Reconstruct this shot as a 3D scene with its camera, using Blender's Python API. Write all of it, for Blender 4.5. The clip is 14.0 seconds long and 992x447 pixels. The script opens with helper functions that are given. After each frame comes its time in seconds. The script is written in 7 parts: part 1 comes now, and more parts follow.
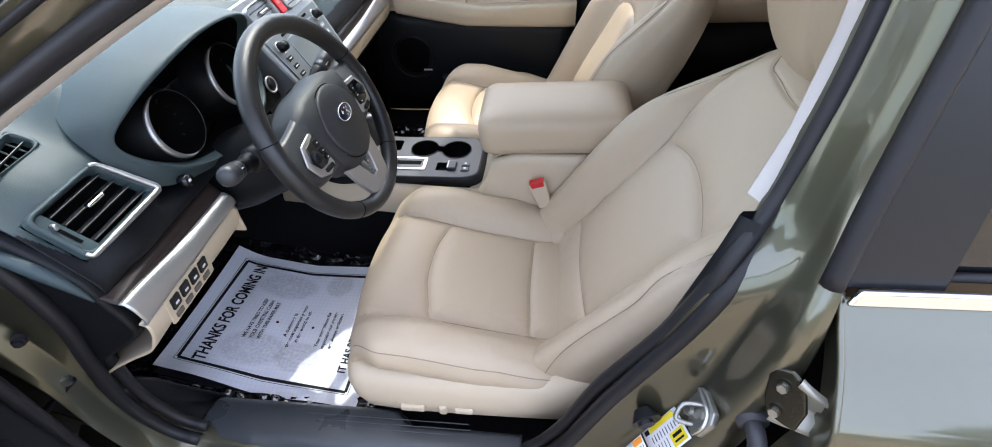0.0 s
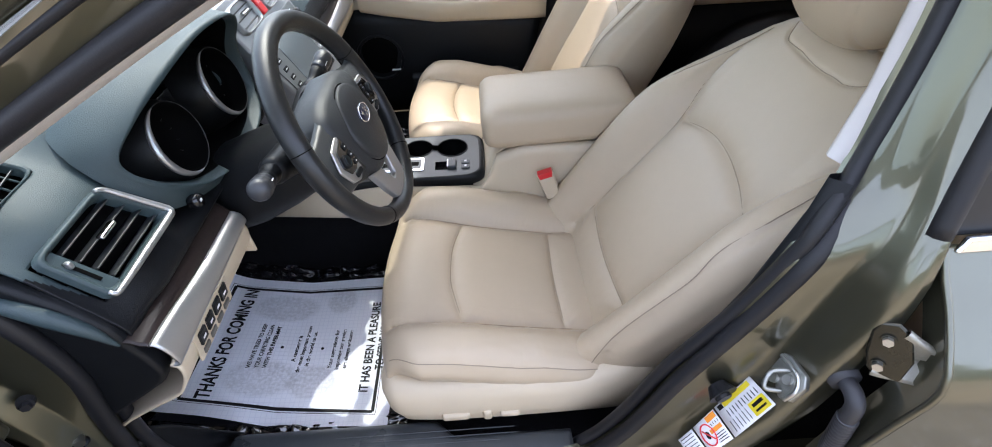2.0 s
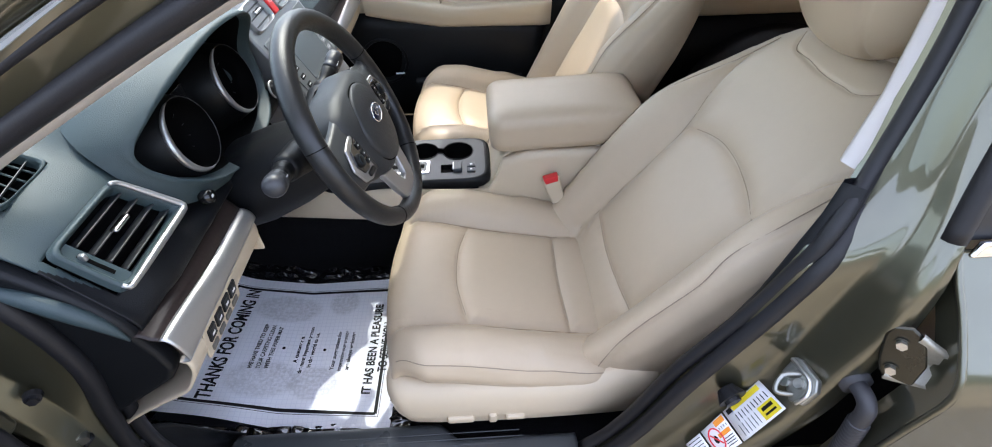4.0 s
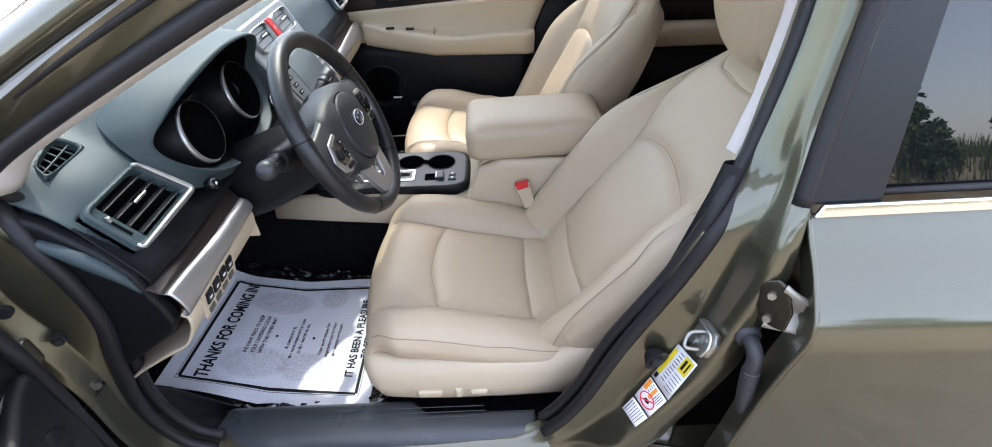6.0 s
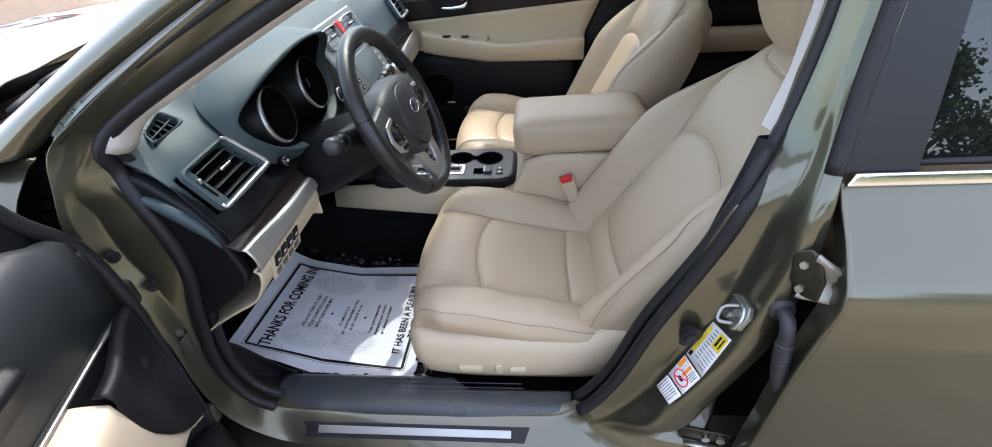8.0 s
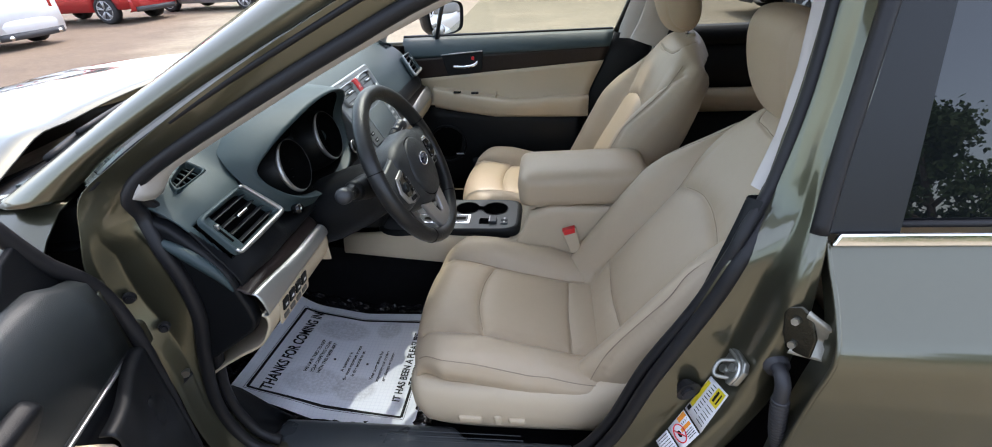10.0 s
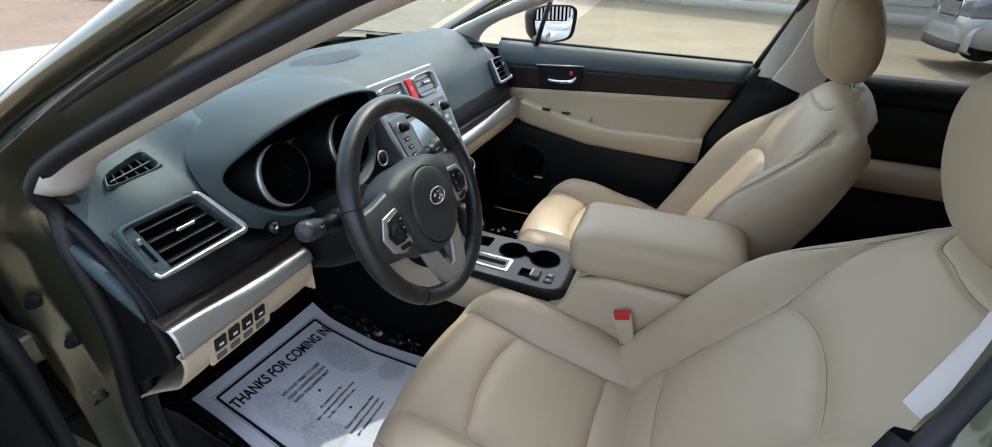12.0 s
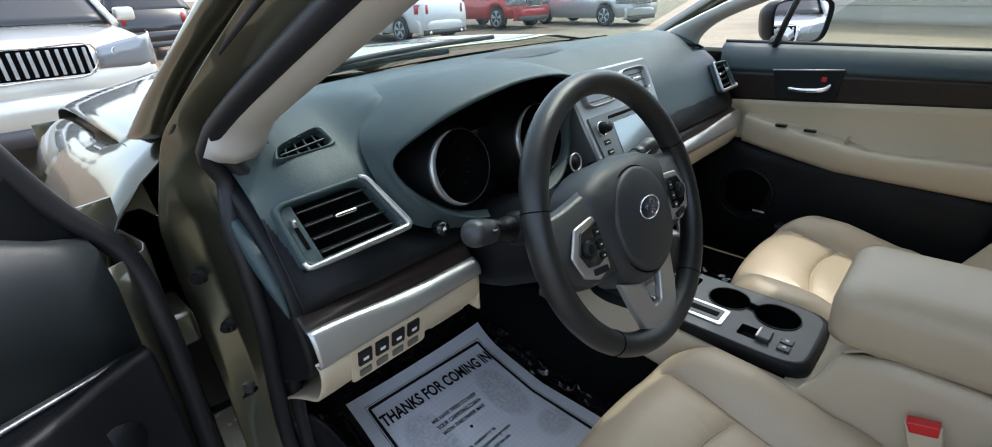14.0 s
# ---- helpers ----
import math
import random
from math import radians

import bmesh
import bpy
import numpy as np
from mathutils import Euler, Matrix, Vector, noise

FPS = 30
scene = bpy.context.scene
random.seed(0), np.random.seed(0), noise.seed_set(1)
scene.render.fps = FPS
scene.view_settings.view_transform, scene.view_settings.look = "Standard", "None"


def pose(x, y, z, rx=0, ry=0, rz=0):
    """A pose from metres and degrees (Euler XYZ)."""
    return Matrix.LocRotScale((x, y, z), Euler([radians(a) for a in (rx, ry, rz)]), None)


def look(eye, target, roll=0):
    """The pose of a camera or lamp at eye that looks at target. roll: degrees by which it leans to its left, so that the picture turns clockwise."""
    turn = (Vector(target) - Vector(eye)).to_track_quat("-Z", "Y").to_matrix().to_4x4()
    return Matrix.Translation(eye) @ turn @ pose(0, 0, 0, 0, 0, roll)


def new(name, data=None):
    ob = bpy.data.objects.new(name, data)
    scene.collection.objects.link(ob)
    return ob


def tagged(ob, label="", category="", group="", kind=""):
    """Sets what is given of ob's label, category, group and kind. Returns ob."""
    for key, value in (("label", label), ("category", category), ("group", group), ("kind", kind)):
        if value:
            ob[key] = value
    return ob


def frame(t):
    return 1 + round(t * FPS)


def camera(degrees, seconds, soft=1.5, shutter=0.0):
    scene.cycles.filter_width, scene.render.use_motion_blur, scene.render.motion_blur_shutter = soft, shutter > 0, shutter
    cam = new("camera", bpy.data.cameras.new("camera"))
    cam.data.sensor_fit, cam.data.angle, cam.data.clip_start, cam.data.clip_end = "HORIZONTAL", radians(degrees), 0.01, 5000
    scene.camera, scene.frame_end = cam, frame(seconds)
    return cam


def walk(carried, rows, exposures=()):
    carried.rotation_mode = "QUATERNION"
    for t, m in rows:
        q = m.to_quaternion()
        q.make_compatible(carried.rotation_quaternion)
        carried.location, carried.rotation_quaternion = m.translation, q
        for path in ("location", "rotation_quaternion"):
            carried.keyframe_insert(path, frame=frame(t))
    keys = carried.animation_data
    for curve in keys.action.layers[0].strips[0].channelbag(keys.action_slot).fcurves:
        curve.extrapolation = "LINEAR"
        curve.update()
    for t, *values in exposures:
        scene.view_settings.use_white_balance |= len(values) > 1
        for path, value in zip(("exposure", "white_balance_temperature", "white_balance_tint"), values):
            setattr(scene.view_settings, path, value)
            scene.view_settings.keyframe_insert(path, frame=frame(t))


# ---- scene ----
cam = camera(91.4, 14.0, soft=1.0)
PATH = [
    (0, (0.375, -1.114, 1.416), (0.172, 0.345, 0.062), -3.5),
    (0.5, (0.369, -1.114, 1.417), (0.147, 0.344, 0.066), -2.9),
    (1, (0.31, -1.112, 1.421), (0.122, 0.352, 0.072), -3.7),
    (1.5, (0.245, -1.109, 1.416), (0.235, 0.363, 0.062), -3.1),
    (2, (0.207, -1.103, 1.396), (0.231, 0.36, 0.031), -3.1),
    (2.5, (0.192, -1.095, 1.386), (0.236, 0.358, 0.013), -1.9),
    (3, (0.177, -1.101, 1.39), (0.225, 0.352, 0.017), -1.4),
    (5.5, (0.2, -1.156, 1.392), (0.251, 0.399, 0.135), -1.8),
    (6, (0.264, -1.262, 1.407), (0.28, 0.309, 0.169), -1.8),
    (6.5, (0.295, -1.339, 1.399), (0.241, 0.249, 0.184), -2.4),
    (7, (0.286, -1.351, 1.38), (0.161, 0.246, 0.183), -3.6),
    (7.5, (0.277, -1.348, 1.368), (0.121, 0.26, 0.189), -3.5),
    (8, (0.277, -1.351, 1.379), (0.093, 0.261, 0.209), -4.3),
    (10.5, (0.291, -1.377, 1.401), (0.061, 0.348, 0.415), -2.8),
    (11, (0.258, -1.303, 1.384), (0.017, 0.401, 0.365), -1.9),
    (11.5, (0.228, -1.147, 1.357), (-0.035, 0.539, 0.315), 0.7),
    (12, (0.385, -1.047, 1.371), (-0.241, 0.574, 0.381), 2.2),
    (12.5, (0.558, -0.954, 1.368), (-0.376, 0.511, 0.378), 5.6),
    (13, (0.595, -0.948, 1.367), (-0.399, 0.47, 0.366), 3.5),
    (13.5, (0.557, -0.945, 1.341), (-0.584, 0.374, 0.362), 0.8),
    (14, (0.258, -0.909, 1.243), (-0.993, 0.384, 0.37), -2.2),
]
walk(cam, [(t, look(eye, target, roll)) for t, eye, target, roll in PATH], ((0, 2.05, 6440, 16), (3, 2.0, 6440, 16), (5.5, 2.05, 6470, 15), (6.5, 1.96, 6500, 15), (7.5, 1.70, 6480, 14), (8, 1.72, 6480, 14), (10.5, 1.34, 6500, 12), (11.5, 1.43, 6500, 11), (12.5, 1.50, 6450, 9), (13.5, 1.66, 6400, 8), (14, 1.26, 6300, 7)))

# ---- light ----
SUN_TO = Vector((0.0, 0.52, 0.85)).normalized()
world = bpy.data.worlds.new("sky")
scene.world = world
world.use_nodes = True
wn = world.node_tree.nodes
sky = wn.new("ShaderNodeTexSky")
sky.sky_type = "NISHITA"
sky.sun_disc = False
sky.sun_elevation = math.asin(SUN_TO.z)
sky.sun_rotation = math.atan2(SUN_TO.x, SUN_TO.y)
sky.air_density, sky.dust_density, sky.ozone_density = 1.0, 2.5, 1.0
haze = wn.new("ShaderNodeVectorMath")
haze.operation = "ADD"
haze.inputs[1].default_value = (2.2, 2.25, 2.35)
world.node_tree.links.new(sky.outputs[0], haze.inputs[0])
world.node_tree.links.new(haze.outputs[0], wn["Background"].inputs[0])
wn["Background"].inputs[1].default_value = 0.165
sun = bpy.data.lights.new("sun", "SUN")
sun.energy, sun.angle, sun.color = 1.2, radians(0.6), (1.0, 0.96, 0.88)
sun_ob = new("sun", sun)
sun_ob.matrix_world = look((0, 0, 30), Vector((0, 0, 30)) - SUN_TO)

# ---- materials ----
def mat(name, color, rough=0.5, metal=0.0, grain=0.0, grain_scale=400.0, vary=0.0, vary_scale=6.0, coat=0.0, spec=0.5,
        glass=0.0, emit=0.0, wear=0.0, flecks=None, coords="Object"):
    """A principled material: fine relief (grain), slow colour change (vary), uneven gloss (wear)."""
    m = bpy.data.materials.new(name)
    m.use_nodes = True
    nt = m.node_tree
    p = nt.nodes["Principled BSDF"]
    p.inputs["Base Color"].default_value = (*color, 1)
    p.inputs["Roughness"].default_value = rough
    p.inputs["Metallic"].default_value = metal
    p.inputs["Coat Weight"].default_value = coat
    p.inputs["Coat Roughness"].default_value = 0.03
    p.inputs["Specular IOR Level"].default_value = spec
    p.inputs["Transmission Weight"].default_value = glass
    if emit:
        p.inputs["Emission Color"].default_value = (*color, 1)
        p.inputs["Emission Strength"].default_value = emit
    tc = nt.nodes.new("ShaderNodeTexCoord")

    def noise_at(scale, detail=4.0):
        n = nt.nodes.new("ShaderNodeTexNoise")
        n.inputs["Scale"].default_value, n.inputs["Detail"].default_value = scale, detail
        nt.links.new(tc.outputs[coords], n.inputs["Vector"])
        return n.outputs["Fac"]

    if vary:
        mix = nt.nodes.new("ShaderNodeMix")
        mix.data_type = "RGBA"
        mix.inputs["A"].default_value = (*[c * (1 - vary) for c in color], 1)
        mix.inputs["B"].default_value = (*[min(1, c * (1 + vary)) for c in color], 1)
        both = nt.nodes.new("ShaderNodeMath")
        both.operation = "MULTIPLY_ADD"
        both.inputs[1].default_value = 0.5
        half = nt.nodes.new("ShaderNodeMath")
        half.operation = "MULTIPLY"
        half.inputs[1].default_value = 0.5
        nt.links.new(noise_at(vary_scale * 9), half.inputs[0])
        nt.links.new(noise_at(vary_scale), both.inputs[0])
        nt.links.new(half.outputs[0], both.inputs[2])
        nt.links.new(both.outputs[0], mix.inputs["Factor"])
        out = mix.outputs["Result"]
        if flecks:
            v = nt.nodes.new("ShaderNodeTexVoronoi")
            v.inputs["Scale"].default_value = flecks[0]
            nt.links.new(tc.outputs[coords], v.inputs["Vector"])
            r = nt.nodes.new("ShaderNodeMapRange")
            r.inputs["From Min"].default_value, r.inputs["From Max"].default_value = 0.15, 0.3
            r.inputs["To Min"].default_value, r.inputs["To Max"].default_value = flecks[2], 0.0
            nt.links.new(v.outputs["Distance"], r.inputs["Value"])
            m2 = nt.nodes.new("ShaderNodeMix")
            m2.data_type = "RGBA"
            m2.inputs["B"].default_value = (*flecks[1], 1)
            nt.links.new(r.outputs[0], m2.inputs["Factor"])
            nt.links.new(out, m2.inputs["A"])
            out = m2.outputs["Result"]
        nt.links.new(out, p.inputs["Base Color"])
    if wear:
        r = nt.nodes.new("ShaderNodeMapRange")
        r.inputs["To Min"].default_value, r.inputs["To Max"].default_value = max(0.02, rough - wear), min(1, rough + wear)
        nt.links.new(noise_at(14, 6.0), r.inputs["Value"])
        nt.links.new(r.outputs[0], p.inputs["Roughness"])
    if grain:
        b = nt.nodes.new("ShaderNodeBump")
        b.inputs["Strength"].default_value, b.inputs["Distance"].default_value = grain, 0.002
        nt.links.new(noise_at(grain_scale, 3.0), b.inputs["Height"])
        nt.links.new(b.outputs["Normal"], p.inputs["Normal"])
    return m


LEATHER = mat("ivory_leather", (0.482, 0.387, 0.275), 0.42, grain=0.14, grain_scale=700, vary=0.05, vary_scale=5, wear=0.08, spec=0.4)
LEATHER_SEAM = mat("seam_fold", (0.27, 0.21, 0.148), 0.8)
LEATHER_STITCH = mat("stitch_thread", (0.27, 0.215, 0.155), 0.8)
CREAM = mat("cream_plastic", (0.54, 0.45, 0.325), 0.5, grain=0.15, grain_scale=900, vary=0.03, vary_scale=8)
DASH = mat("charcoal_dash", (0.029, 0.048, 0.053), 0.50, spec=0.45, grain=0.30, grain_scale=800, vary=0.12, vary_scale=5, wear=0.07)
BLACK = mat("black_plastic", (0.0065, 0.0072, 0.0085), 0.45, spec=0.22, grain=0.2, grain_scale=700, vary=0.15, vary_scale=10, wear=0.1)
GLOSS = mat("gloss_black", (0.008, 0.008, 0.009), 0.12)
RUBBER = mat("black_rubber", (0.011, 0.011, 0.013), 0.5, spec=0.35, grain=0.1, grain_scale=500, vary=0.2, vary_scale=12)
SILVER = mat("satin_silver", (0.44, 0.445, 0.45), 0.36, metal=0.85, wear=0.06, vary=0.05, vary_scale=20)
CHROME = mat("chrome", (0.82, 0.83, 0.85), 0.10, metal=1.0)
STEEL = mat("zinc_steel", (0.55, 0.55, 0.53), 0.32, metal=1.0, vary=0.2, vary_scale=40, wear=0.12)
WOOD = mat("dark_woodgrain", (0.024, 0.017, 0.015), 0.34, vary=0.6, vary_scale=16, coat=0.05, spec=0.25, grain=0.1, grain_scale=150)
PAINT = mat("olive_green_paint", (0.108, 0.105, 0.074), 0.34, metal=0.85, coat=1.0, vary=0.05, vary_scale=8)
PAINT.node_tree.nodes["Principled BSDF"].inputs["Coat IOR"].default_value = 1.6
PAINT.node_tree.nodes["Principled BSDF"].inputs["Coat Roughness"].default_value = 0.05
PAINT.node_tree.nodes["Principled BSDF"].inputs["Specular Tint"].default_value = (0.45, 0.45, 0.42, 1)
CARPET = mat("black_carpet", (0.006, 0.006, 0.007), 0.95, spec=0.1, grain=1.0, grain_scale=900, vary=0.4, vary_scale=60)
HEADLINER = mat("grey_headliner", (0.55, 0.53, 0.50), 0.9, grain=0.3, grain_scale=900, vary=0.04)
PILLAR_TRIM = mat("pale_grey_trim", (0.52, 0.49, 0.46), 0.65, grain=0.2, grain_scale=900, vary=0.04)
# near-zero black: shade of recesses put into the colour; also seams and slots
VOID = mat("recess_shade_black", (0.0012, 0.0012, 0.0014), 0.7, spec=0.06)
GLASS = mat("clear_glass", (1, 1, 1), 0.0, glass=1.0)
TINT = mat("dark_tinted_glass", (0.005, 0.006, 0.007), 0.01, spec=0.75)
RED = mat("red_plastic", (0.62, 0.02, 0.025), 0.3, vary=0.05)
WHITE = mat("white_print", (0.75, 0.75, 0.75), 0.6)
SCREEN = mat("glossy_screen", (0.30, 0.34, 0.37), 0.07, metal=0.6, vary=0.05)


# ---- builders ----
def ob_mesh(name, verts, faces, material, parent=None, label="", smooth=True):
    me = bpy.data.meshes.new(name)
    me.from_pydata([tuple(map(float, v)) for v in verts], [], [tuple(map(int, f)) for f in faces])
    me.materials.append(material)
    bm = bmesh.new()
    bm.from_mesh(me)
    bmesh.ops.recalc_face_normals(bm, faces=bm.faces)
    bm.to_mesh(me)
    bm.free()
    if smooth:
        me.shade_smooth()
    ob = new(name, me)
    if parent is not None:
        ob.parent = parent
        ob.matrix_parent_inverse = parent.matrix_basis.inverted()
    if label:
        tagged(ob, label)
    return ob


def part(name, bm, material, parent, label="", smooth=False):
    me = bpy.data.meshes.new(name)
    bmesh.ops.recalc_face_normals(bm, faces=bm.faces)
    bm.to_mesh(me)
    bm.free()
    me.materials.append(material)
    if smooth:
        me.shade_smooth()
    ob = new(name, me)
    if parent is not None:
        ob.parent = parent
        ob.matrix_parent_inverse = parent.matrix_basis.inverted()
    if label:
        tagged(ob, label)
    return ob


def thing(name, x, y, z, label, category, group="", kind=""):
    ob = new(name)
    ob.empty_display_size = 0.05
    ob.matrix_basis = pose(x, y, z)
    return tagged(ob, label, category, group, kind)


def soft_edges(ob, width=0.003, segments=2):
    m = ob.modifiers.new("bevel", "BEVEL")
    m.width, m.segments, m.limit_method, m.angle_limit = width, segments, "ANGLE", radians(35)
    ob.data.shade_smooth()
    w = ob.modifiers.new("weighted", "WEIGHTED_NORMAL")
    w.keep_sharp = True
    return ob


def thick(ob, t, offset=-1.0):
    m = ob.modifiers.new("solid", "SOLIDIFY")
    m.thickness, m.offset = t, offset
    return ob


def box(cx, cy, cz, sx, sy, sz, m=None):
    bm = bmesh.new()
    bmesh.ops.create_cube(bm, size=1.0)
    bmesh.ops.scale(bm, vec=(sx, sy, sz), verts=bm.verts)
    if m is not None:
        bm.transform(m)
    bmesh.ops.translate(bm, vec=(cx, cy, cz), verts=bm.verts)
    return bm


def rbox(name, c, s, material, parent, label="", r=0.004, m=None, segments=2):
    return soft_edges(part(name, box(*c, *s, m), material, parent, label), r, segments)


def smooth_path(pts, n, closed=False):
    """Catmull-Rom points along pts, evenly spread."""
    P = np.array(pts, float)
    k = len(P)
    Q = np.vstack([P[-1:], P, P[:2]]) if closed else np.vstack([2 * P[:1] - P[1:2], P, 2 * P[-1:] - P[-2:-1]])
    segs = k if closed else k - 1
    out = []
    for i in range(segs):
        a, b, c, d = Q[i:i + 4]
        for t in np.linspace(0, 1, 24, endpoint=False):
            out.append(0.5 * (2 * b + (c - a) * t + (2 * a - 5 * b + 4 * c - d) * t * t + (3 * b - a - 3 * c + d) * t ** 3))
    out.append(P[0] if closed else P[-1])
    out = np.array(out)
    d = np.concatenate([[0], np.cumsum(np.linalg.norm(np.diff(out, axis=0), axis=1))])
    s = np.linspace(0, d[-1], n + (1 if closed else 0))
    res = np.stack([np.interp(s, d, out[:, j]) for j in range(P.shape[1])], 1)
    return res[:-1] if closed else res


def grid_faces(n, m, wrap_u=False, wrap_v=False):
    f = []
    for i in range(n if wrap_u else n - 1):
        for j in range(m if wrap_v else m - 1):
            a, b = i * m + j, i * m + (j + 1) % m
            c, d = ((i + 1) % n) * m + (j + 1) % m, ((i + 1) % n) * m + j
            f.append((a, b, c, d))
    return f


def surface(name, P, material, parent, label="", wrap_u=False, wrap_v=False, caps=False, t=0.0):
    P = np.asarray(P, float)
    n, m, _ = P.shape
    f = grid_faces(n, m, wrap_u, wrap_v)
    if caps:
        f += [tuple(range(m)), tuple((n - 1) * m + j for j in range(m))]
    ob = ob_mesh(name, P.reshape(-1, 3), f, material, parent, label)
    if t:
        thick(ob, t, 0.0)
    return ob


def tube(name, pts, r, material, parent, label="", closed=False, sides=10, flat=1.0, up=(0, 0, 1)):
    """A round or flattened rod along pts; r may be a list."""
    P = np.array(pts, float)
    n = len(P)
    R = np.full(n, r) if np.isscalar(r) else np.array(r, float)
    rings = []
    for i in range(n):
        a = P[(i - 1) % n] if closed or i > 0 else P[i]
        b = P[(i + 1) % n] if closed or i < n - 1 else P[i]
        d = (b - a) / (np.linalg.norm(b - a) + 1e-9)
        u = np.cross(d, up)
        if np.linalg.norm(u) < 1e-3:
            u = np.cross(d, (0.3, 1, 0.1))
        u /= np.linalg.norm(u)
        v = np.cross(u, d)
        rings.append([P[i] + R[i] * (math.cos(k) * u + flat * math.sin(k) * v) for k in np.linspace(0, 2 * math.pi, sides, endpoint=False)])
    return surface(name, rings, material, parent, label, wrap_u=closed, wrap_v=True, caps=not closed)


def plate_bm(outline, thickness, m):
    """An outline in its own xy plane, pulled along z by thickness, laid at m."""
    bm = bmesh.new()
    vs = [bm.verts.new((x, y, 0)) for x, y in outline]
    f = bm.faces.new(vs)
    ext = bmesh.ops.extrude_face_region(bm, geom=[f])
    bmesh.ops.translate(bm, vec=(0, 0, thickness), verts=[e for e in ext["geom"] if isinstance(e, bmesh.types.BMVert)])
    bm.transform(m)
    return bm


def plate(name, outline, thickness, m, material, parent, label="", r=0.0015):
    return soft_edges(part(name, plate_bm(outline, thickness, m), material, parent, label), r)


def axes(o, x, y):
    """A pose with its origin at o, its x along x and its y near y."""
    x = Vector(x).normalized()
    z = x.cross(Vector(y)).normalized()
    y = z.cross(x)
    return Matrix.Translation(o) @ Matrix((x, y, z)).transposed().to_4x4()


def rounded(w, h, r, n=5):
    """A rounded rectangle about the origin."""
    out = []
    for cx, cy, a0 in ((w / 2 - r, h / 2 - r, 0), (-w / 2 + r, h / 2 - r, 90), (-w / 2 + r, -h / 2 + r, 180), (w / 2 - r, -h / 2 + r, 270)):
        for k in range(n + 1):
            a = radians(a0 + 90 * k / n)
            out.append((cx + r * math.cos(a), cy + r * math.sin(a)))
    return out


def disc_bm(r, depth, m, n=28, r2=None):
    bm = bmesh.new()
    bmesh.ops.create_cone(bm, cap_ends=True, segments=n, radius1=r, radius2=r if r2 is None else r2, depth=depth)
    bm.transform(m)
    return bm


def ring_pts(c, u, v, r, n=48, a0=0.0, a1=2 * math.pi, closed=True):
    c, u, v = (np.array(k, float) for k in (c, u, v))
    return [c + r * (math.cos(a) * u + math.sin(a) * v) for a in np.linspace(a0, a1, n, endpoint=not closed)]


def step(a, b, x):
    t = np.clip((np.asarray(x, float) - a) / (b - a), 0, 1)
    return t * t * (3 - 2 * t)


def bump(x, w):
    return np.exp(-(np.asarray(x, float) / w) ** 2)


# ---- ground and lot ----
GROUND = mat("sandy_lot", (0.245, 0.205, 0.140), 0.9, grain=0.8, grain_scale=60, vary=0.65, vary_scale=0.9, flecks=(34.0, (0.44, 0.40, 0.32), 0.70))
# redder, darker dirt ahead of the car
gnt = GROUND.node_tree
gp = gnt.nodes["Principled BSDF"]
paler = gp.inputs["Base Color"].links[0].from_socket
gtc = gnt.nodes.new("ShaderNodeTexCoord")
gdot = gnt.nodes.new("ShaderNodeVectorMath")
gdot.operation = "DOT_PRODUCT"
gdot.inputs[1].default_value = (1.0, 0.5, 0.0)
gnt.links.new(gtc.outputs["Object"], gdot.inputs[0])
gwob = gnt.nodes.new("ShaderNodeTexNoise")
gwob.inputs["Scale"].default_value = 0.9
gsum = gnt.nodes.new("ShaderNodeMath")
gsum.operation = "MULTIPLY_ADD"
gsum.inputs[1].default_value = 2.5
gnt.links.new(gtc.outputs["Object"], gwob.inputs["Vector"])
gnt.links.new(gwob.outputs["Fac"], gsum.inputs[0])
gnt.links.new(gdot.outputs["Value"], gsum.inputs[2])
gr = gnt.nodes.new("ShaderNodeMapRange")
gr.interpolation_type = "SMOOTHSTEP"
for key, val in (("From Min", -3.0), ("From Max", -0.6), ("To Min", 1.0), ("To Max", 0.0)):
    gr.inputs[key].default_value = val
gnt.links.new(gsum.outputs[0], gr.inputs["Value"])
gmix = gnt.nodes.new("ShaderNodeMix")
gmix.data_type = "RGBA"
gmix.blend_type = "MULTIPLY"
gmix.inputs["B"].default_value = (0.60, 0.50, 0.47, 1)
gnt.links.new(gr.outputs["Result"], gmix.inputs["Factor"])
gnt.links.new(paler, gmix.inputs["A"])
gnt.links.new(gmix.outputs["Result"], gp.inputs["Base Color"])
gx = np.concatenate([-np.geomspace(600, 14, 16), np.linspace(-13, 7, 41), np.geomspace(8, 600, 20)])


def bank(y):
    """A grassy bank rises along one side of the lot."""
    return 1.25 * float(step(-6.8, -9.8, y))


G = np.zeros((len(gx), len(gx), 3))
for i, x in enumerate(gx):
    for j, y in enumerate(gx):
        far = min(1.0, max(abs(x), abs(y)) / 40)
        G[i, j] = (x, y, 0.035 * noise.noise((x * 0.35, y * 0.35, 0)) * (1 - far) - 0.012 + bank(y))
tagged(surface("ground", G, GROUND, None), "sandy tan dirt lot with worn pale patches", "ground", kind="structure")

# ---- car shell ----
car = thing("car_body", 0.1, 0, 0, "olive green metallic estate car body with open driver door", "car")


def lean(z, base, k=0.28, z0=0.98):
    return base + k * max(0.0, z - z0)


